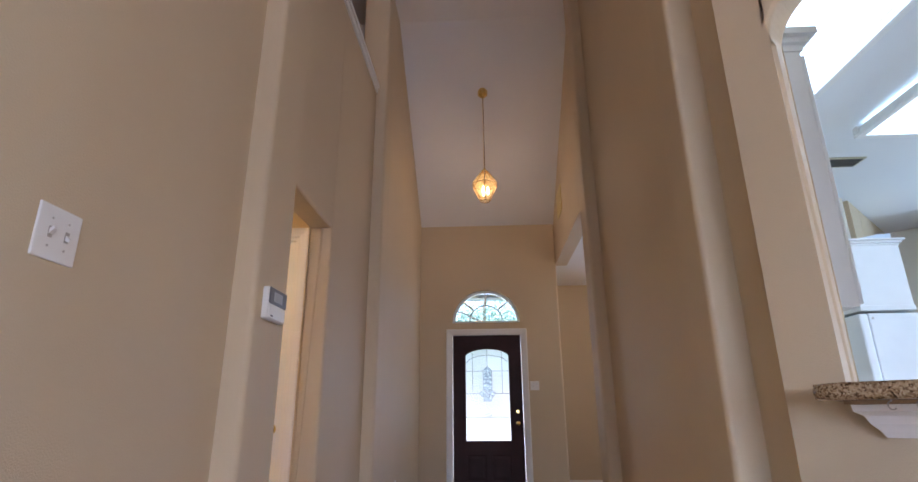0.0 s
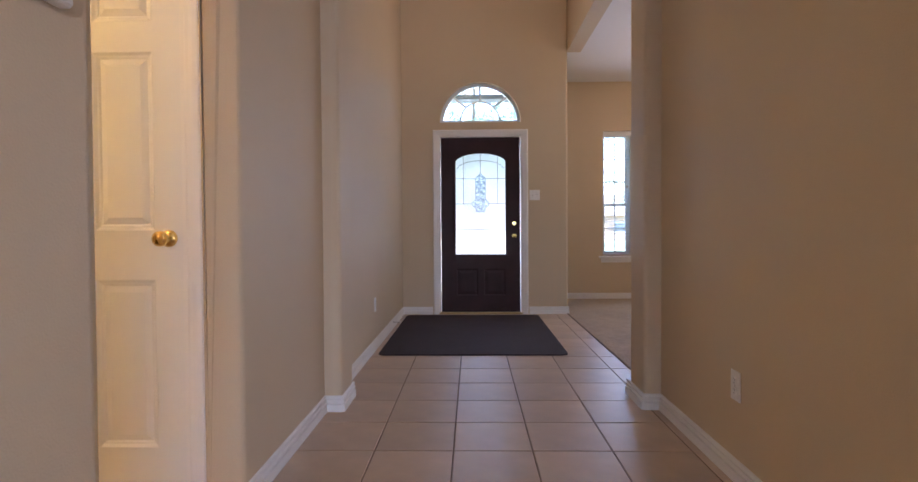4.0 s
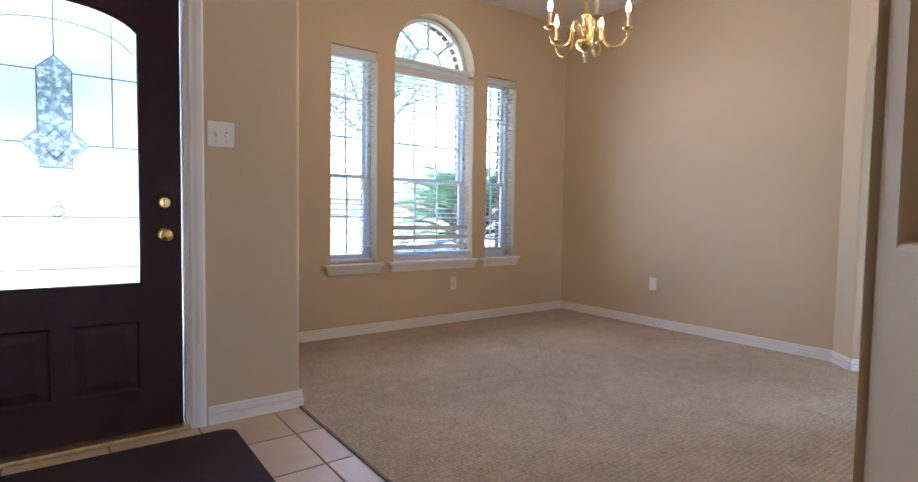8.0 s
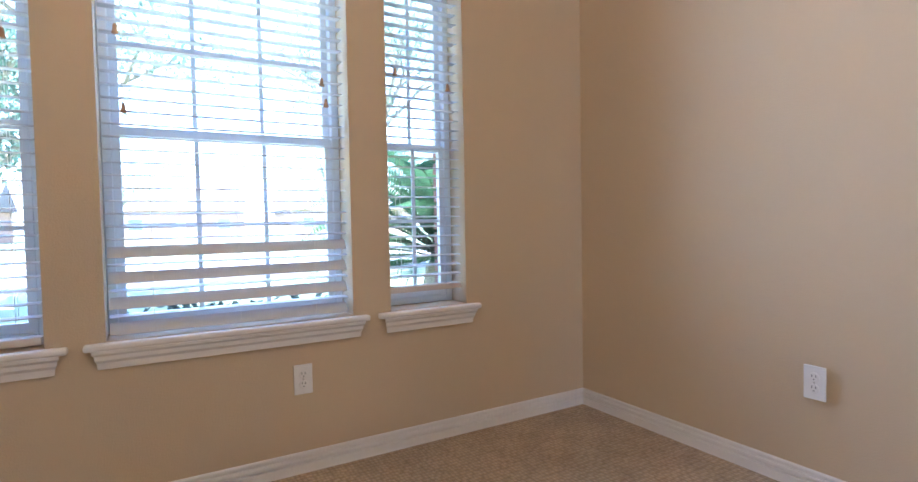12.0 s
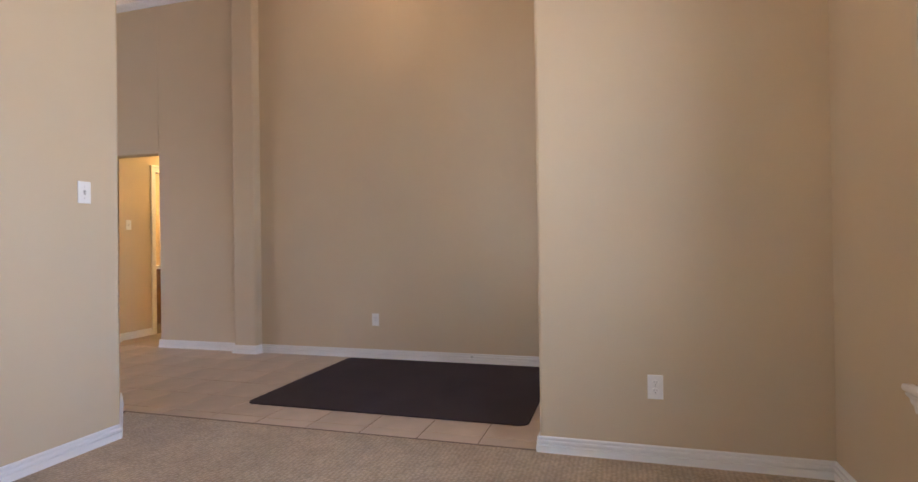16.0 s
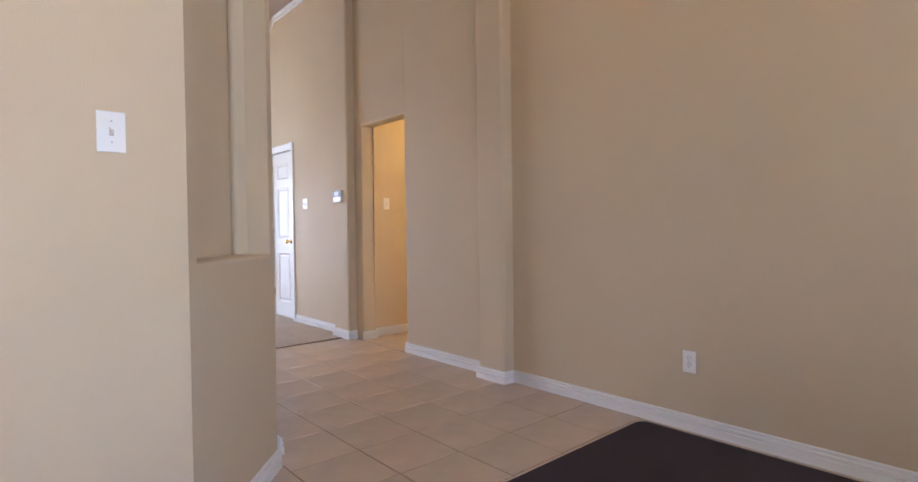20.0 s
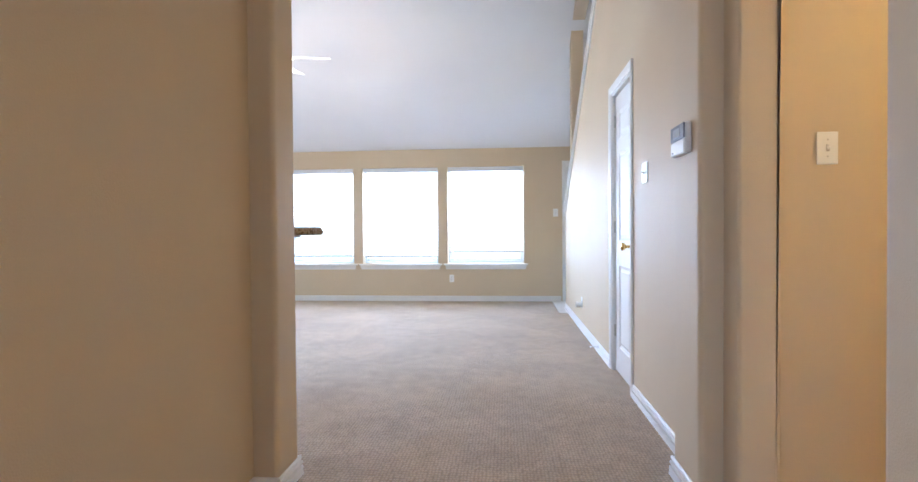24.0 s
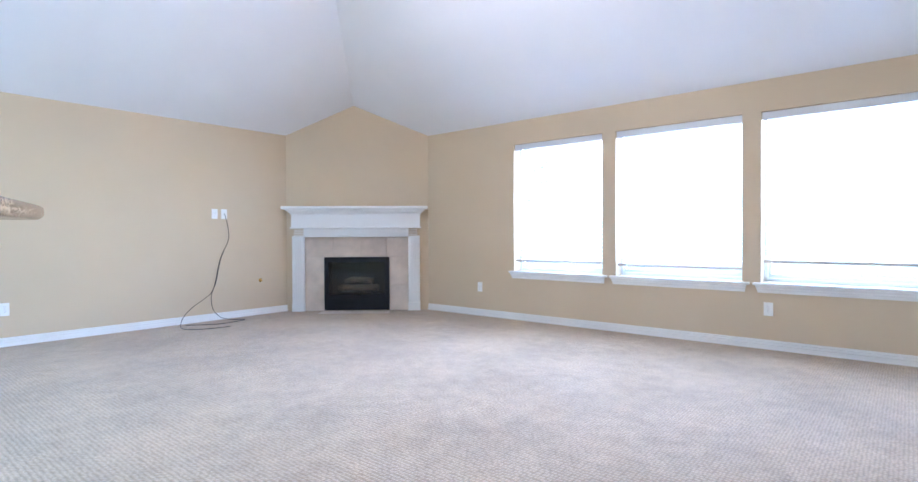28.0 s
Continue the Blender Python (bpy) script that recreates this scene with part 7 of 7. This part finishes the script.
tree((0.55, 17.2, GZ), 2.0, 6.5, 4.4, 14000, 3, "spreading oak tree with forked limbs on the front lawn", 0.20)
tree((8.0, 19.1, GZ), 3.6, 9.0, 4.6, 9000, 5, "tall oak tree with a slender trunk by the street", 0.11)
tree((-9.5, 33.0, GZ), 2.4, 7.0, 4.5, 5000, 7, "oak tree across the street", 0.22)
tree((12.0, 36.0, GZ), 2.4, 7.5, 5.0, 5000, 9, "oak tree across the street", 0.22)
tree((1.5, 40.0, GZ), 2.2, 6.0, 4.5, 4500, 11, "oak tree across the street", 0.20)
tree((24.0, 40.0, GZ), 2.0, 6.5, 5.0, 4500, 17, "oak tree across the street", 0.20)
tree((36.0, 44.0, GZ), 2.0, 7.0, 5.5, 4500, 19, "oak tree across the street", 0.22)


def sago(at, seed, label, scale=1.0):
    rng = random.Random(seed)
    ob = thing("sago_palm", at, label, "palm")
    bm = bmesh.new()
    lathe(bm, [(0.15 * scale, -0.02), (0.17 * scale, 0.15 * scale), (0.15 * scale, 0.40 * scale), (0.12 * scale, 0.56 * scale), (0.05 * scale, 0.64 * scale)], 12)
    part("trunk", bm, BARK, ob)
    def frond():
        bm = bmesh.new()
        L = 1.05 * scale
        spine = [(L * t * (1 - 0.18 * t), 0, L * (0.62 * t - 0.62 * t * t)) for t in [k / 14 for k in range(15)]]
        tube(bm, spine, [0.010 * (1 - 0.8 * k / 14) for k in range(15)], 5)
        for k in range(2, 52):
            t = k / 52
            x, z = L * t * (1 - 0.18 * t), L * (0.62 * t - 0.62 * t * t)
            ll = 0.20 * scale * math.sin(math.pi * (0.12 + 0.86 * t)) + 0.02
            for sgn in (-1, 1):
                a = bm.verts.new((x - 0.011, 0, z))
                b = bm.verts.new((x + 0.011, 0, z))
                c = bm.verts.new((x + ll * 0.50, sgn * ll * 0.9, z + ll * 0.25))
                bm.faces.new((a, b, c))
        me = bpy.data.meshes.new("frond")
        bm.to_mesh(me)
        bm.free()
        me.materials.append(PALMLEAF)
        return me
    me = frond()
    for k in range(60):
        f = new("frond", me)
        f.parent = ob
        el = 76 - 72 * (k / 59) ** 1.3
        f.matrix_basis = pose(0, 0, 0.58 * scale, 0, -(el - 28), 137.5 * k)
    return ob


sago((5.38, 10.90, GZ + 0.02), 2, "spiky dark green sago palm outside the dining room windows", 1.6)


def hedge():
    rng = random.Random(4)
    pts = []
    for _ in range(9000):
        x = rng.uniform(DX, DE + 0.4)
        top = 0.52 + 0.10 * noise.noise(Vector((x * 1.7, 0, 3)))
        pts.append(Vector((x, 9.75 + rng.gauss(0, 0.16), GZ + 0.02 + (top - GZ) * rng.random() ** 0.6)))
    me = leaves(rng, pts, 0.06)
    me.materials.append(HEDGELEAF)
    return tagged(new("hedge", me), "low clipped green hedge under the dining room windows", "hedge", "", "stuff")


hedge()

# ---------------------------------------------------------------- red pickup in the street
def pickup():
    RED = mat("red_car_paint", (0.45, 0.02, 0.018), rough=0.25, coat=0.6, vary=0.04, vary_scale=2)
    CHROME = mat("chrome", (0.75, 0.76, 0.78), rough=0.15, metal=1.0, vary=0.05, vary_scale=10)
    DGL = mat("dark_car_glass", (0.03, 0.035, 0.04), rough=0.08, vary=0.05, vary_scale=4)
    RUB = mat("black_tyre_rubber", (0.02, 0.02, 0.02), rough=0.8, bump=0.3, scale=60, vary=0.1, vary_scale=6)
    ob = thing("pickup_truck", (-12.4, 21.8, GZ + 0.02), "red pickup truck with a chrome grille in the street", "pickup truck")
    bm = bmesh.new()
    prism(bm, [(-2.75, 0.50), (2.70, 0.50), (2.78, 0.80), (2.72, 1.10), (1.35, 1.18), (1.30, 1.20), (-2.75, 1.16)], "y", -0.95, 0.95)
    bmesh.ops.bevel(bm, geom=bm.edges[:], offset=0.05, segments=2, profile=0.5, affect="EDGES")
    part("body", bm, RED, ob)
    bm = bmesh.new()
    prism(bm, [(-0.95, 1.15), (1.32, 1.15), (0.72, 1.80), (-0.72, 1.84)], "y", -0.82, 0.82)
    bmesh.ops.bevel(bm, geom=bm.edges[:], offset=0.06, segments=2, profile=0.5, affect="EDGES")
    part("cab", bm, RED, ob)
    for sgn in (-1, 1):
        for a, b, c, d in ((-0.80, -0.02, -0.10, -0.66), (0.06, 1.06, 0.62, 0.02)):
            bm = bmesh.new()
            prism(bm, [(a, 1.22), (b, 1.22), (c, 1.72), (d, 1.72)], "y", sgn * 0.822 - 0.004, sgn * 0.822 + 0.004)
            part("side_window", bm, DGL, ob)
    bm = bmesh.new()
    prism(bm, [(1.24, 1.22), (1.255, 1.235), (0.78, 1.76), (0.765, 1.745)], "y", -0.70, 0.70)
    part("windscreen", bm, DGL, ob)
    part("grille", boxes((2.76, 2.81, -0.55, 0.55, 0.72, 1.02), bevel=0.02), CHROME, ob)
    for s in (-1, 1):
        part("headlight", boxes((2.70, 2.80, s * 0.76 - 0.15, s * 0.76 + 0.15, 0.78, 1.0), bevel=0.03), PLASTIC, ob)
    part("front_bumper", boxes((2.72, 2.90, -0.94, 0.94, 0.48, 0.66), bevel=0.04), CHROME, ob)
    part("rear_bumper", boxes((-2.90, -2.74, -0.90, 0.90, 0.50, 0.64), bevel=0.03), CHROME, ob)
    for x in (-1.75, 1.80):
        for s in (-1, 1):
            bm = bmesh.new()
            lathe(bm, [(0.30, -0.12), (0.37, -0.10), (0.38, 0.0), (0.37, 0.10), (0.30, 0.12)], 28, (x, s * 0.86, 0.38), "y")
            wl = part("wheel", bm, RUB, ob, "black tyre")
            bm = bmesh.new()
            lathe(bm, [(0.22, s * 0.10), (0.22, s * 0.125), (0.08, s * 0.13)], 20, (x, s * 0.86, 0.38), "y")
            part("rim", bm, CHROME, wl)
    return ob


pickup()


# ---------------------------------------------------------------- houses across the street, back fence
def far_house(at, w, label, wallmat):
    ob = thing("house", at, label, "house", "houses across the street")
    part("wall", boxes((-w / 2, w / 2, 0, 9, 0, 2.9)), wallmat, ob)
    bm = bmesh.new()
    prism(bm, [(-0.5, 2.85), (9.5, 2.85), (4.5, 5.6)], "x", -w / 2 - 0.4, w / 2 + 0.4)
    part("roof", bm, ROOFM, ob)
    for k in range(4):
        x = -w / 2 + w * (k + 0.5) / 4
        if k == 2:
            part("door", boxes((x - 0.45, x + 0.45, -0.04, 0.0, 0, 2.05)), VINYL, ob)
        else:
            win = part("window", boxes((x - 0.7, x + 0.7, -0.05, 0.0, 0.8, 2.1), bevel=0.02), VINYL, ob)
            part("pane", boxes((x - 0.62, x + 0.62, -0.056, -0.05, 0.88, 2.02)), mat("dark_window_glass", (0.16, 0.18, 0.20), rough=0.1, vary=0.05, vary_scale=3), win)
    return ob


HB = mat("far_tan_brick", (0.36, 0.25, 0.18), rough=0.9, bump=0.3, scale=20, vary=0.15, vary_scale=3)
HB2 = mat("far_red_brick", (0.30, 0.19, 0.14), rough=0.9, bump=0.3, scale=20, vary=0.15, vary_scale=3)
far_house((-16, 66, GZ), 15, "tan brick house across the street", HB)
far_house((4, 68, GZ), 16, "red brick house across the street", HB2)
far_house((24, 66, GZ), 15, "tan brick house across the street", HB)
far_house((46, 68, GZ), 15, "red brick house across the street", HB2)
fence = new("back_fence")
tagged(fence, "weathered cedar board fence behind the house", "fence")
bm = bmesh.new()
box(bm, -0.068, 0.068, -0.009, 0.009, 0, 1.8, bevel=0.003, seg=1)
bme = bpy.data.meshes.new("board")
bm.to_mesh(bme)
bm.free()
bme.materials.append(FENCE)
for k in range(150):
    b = new("board", bme)
    b.parent = fence
    b.location = (-7 + k * 0.141, -14.0, GZ + 0.01)
for z in (0.3, 1.5):
    part("rail", boxes((-7.1, 14.1, -14.05, -14.01, GZ + z, GZ + z + 0.09)), FENCE, fence)
tree((15.0, -19.0, GZ), 2.2, 7.0, 4.5, 5000, 13, "oak tree behind the back fence", 0.2)

# ---------------------------------------------------------------- floor tiles
P = 0.353
XS, YS = 0.457, 4.711
def tile_mesh(w, d, name="tile", material=None):
    bm = bmesh.new()
    box(bm, 0, w, 0, d, -0.011, 0.0)
    es = [e for e in bm.edges if e.verts[0].co.z > -0.001 and e.verts[1].co.z > -0.001]
    bmesh.ops.bevel(bm, geom=es, offset=0.0022, segments=1, profile=0.5, affect="EDGES")
    me = bpy.data.meshes.new(name)
    bm.to_mesh(me)
    bm.free()
    me.materials.append(material or TILE)
    return me


def lay(parent, x0, x1, y0, y1, px, py, pitch, material, seed, turn=None):
    rng = random.Random(seed)
    cache = {}
    g = 0.0032
    i0, i1 = math.floor((x0 - px) / pitch), math.ceil((x1 - px) / pitch)
    j0, j1 = math.floor((y0 - py) / pitch), math.ceil((y1 - py) / pitch)
    for i in range(i0, i1):
        for j in range(j0, j1):
            a, b = max(x0, px + i * pitch + g), min(x1, px + (i + 1) * pitch - g)
            c, d = max(y0, py + j * pitch + g), min(y1, py + (j + 1) * pitch - g)
            if b - a < 0.012 or d - c < 0.012:
                continue
            key = (round(b - a, 3), round(d - c, 3))
            if key not in cache:
                cache[key] = tile_mesh(b - a, d - c, "tile", material)
            t = new("tile", cache[key])
            t.parent = parent
            m = pose(a, c, rng.uniform(-0.0006, 0.0006))
            t.matrix_basis = (turn @ m) if turn else m


hall_floor = slab("floor_tile_hall", [(WX - 2.25, TH), (DX - 0.004, TH), (DX - 0.004, FY), (WX - 2.25, FY)], -0.011, -0.0035, GROUT, "tan glazed floor tiles with brown grout in hall and foyer", "floor")
lay(hall_floor, WX, DX - 0.010, TH + 0.010, FY, XS, YS, P, TILE, 1)
lay(hall_floor, WX - 1.6, WX, PS_, PN + 0.03, XS, YS, P, TILE, 2)
back_tiles = slab("floor_tile_back_door", [(-1.6, SY), (-0.13, SY), (-0.13, -2.62), (-1.6, -2.62)], 0.0043, 0.006, GROUT, "cream floor tiles inside the back door", "floor")
lay(back_tiles, -1.6, -0.133, SY, -2.625, -0.133, -2.625, 0.33, TILE_K, 3, Matrix.Translation((0, 0, 0.0115)))
kit = bpy.data.objects["floor_kitchen"]
turn45 = Matrix.Translation((4.9, 5.6, 0.004)) @ Matrix.Rotation(radians(45), 4, "Z")
lay(kit, -1.0, 0.95, -1.6, 0.95, 0.1, -0.2, 0.45, TILE_K, 4, turn45)
grout = part("grout", boxes((-1.0, 0.95, -1.6, 0.95, -0.0095, -0.0035)), mat("grey_grout", (0.17, 0.15, 0.13), rough=0.9, bump=0.4, scale=200, vary=0.2, vary_scale=12), kit)
grout.matrix_basis = turn45
# metal-edged joint where tile meets carpet
tagged(part("trim_carpet_edge", boxes((WX + 0.09, 1.46, TH - 0.004, TH + 0.010, 0.0, 0.0065), (DX - 0.012, DX + 0.004, 4.75, FY - 0.01, 0.0, 0.0075), bevel=0.002, seg=1), mat("brown_carpet_edge", (0.18, 0.12, 0.08), rough=0.7, vary=0.2, vary_scale=20)), "brown bound edge of the carpet against the tiles", "trim", "", "structure")
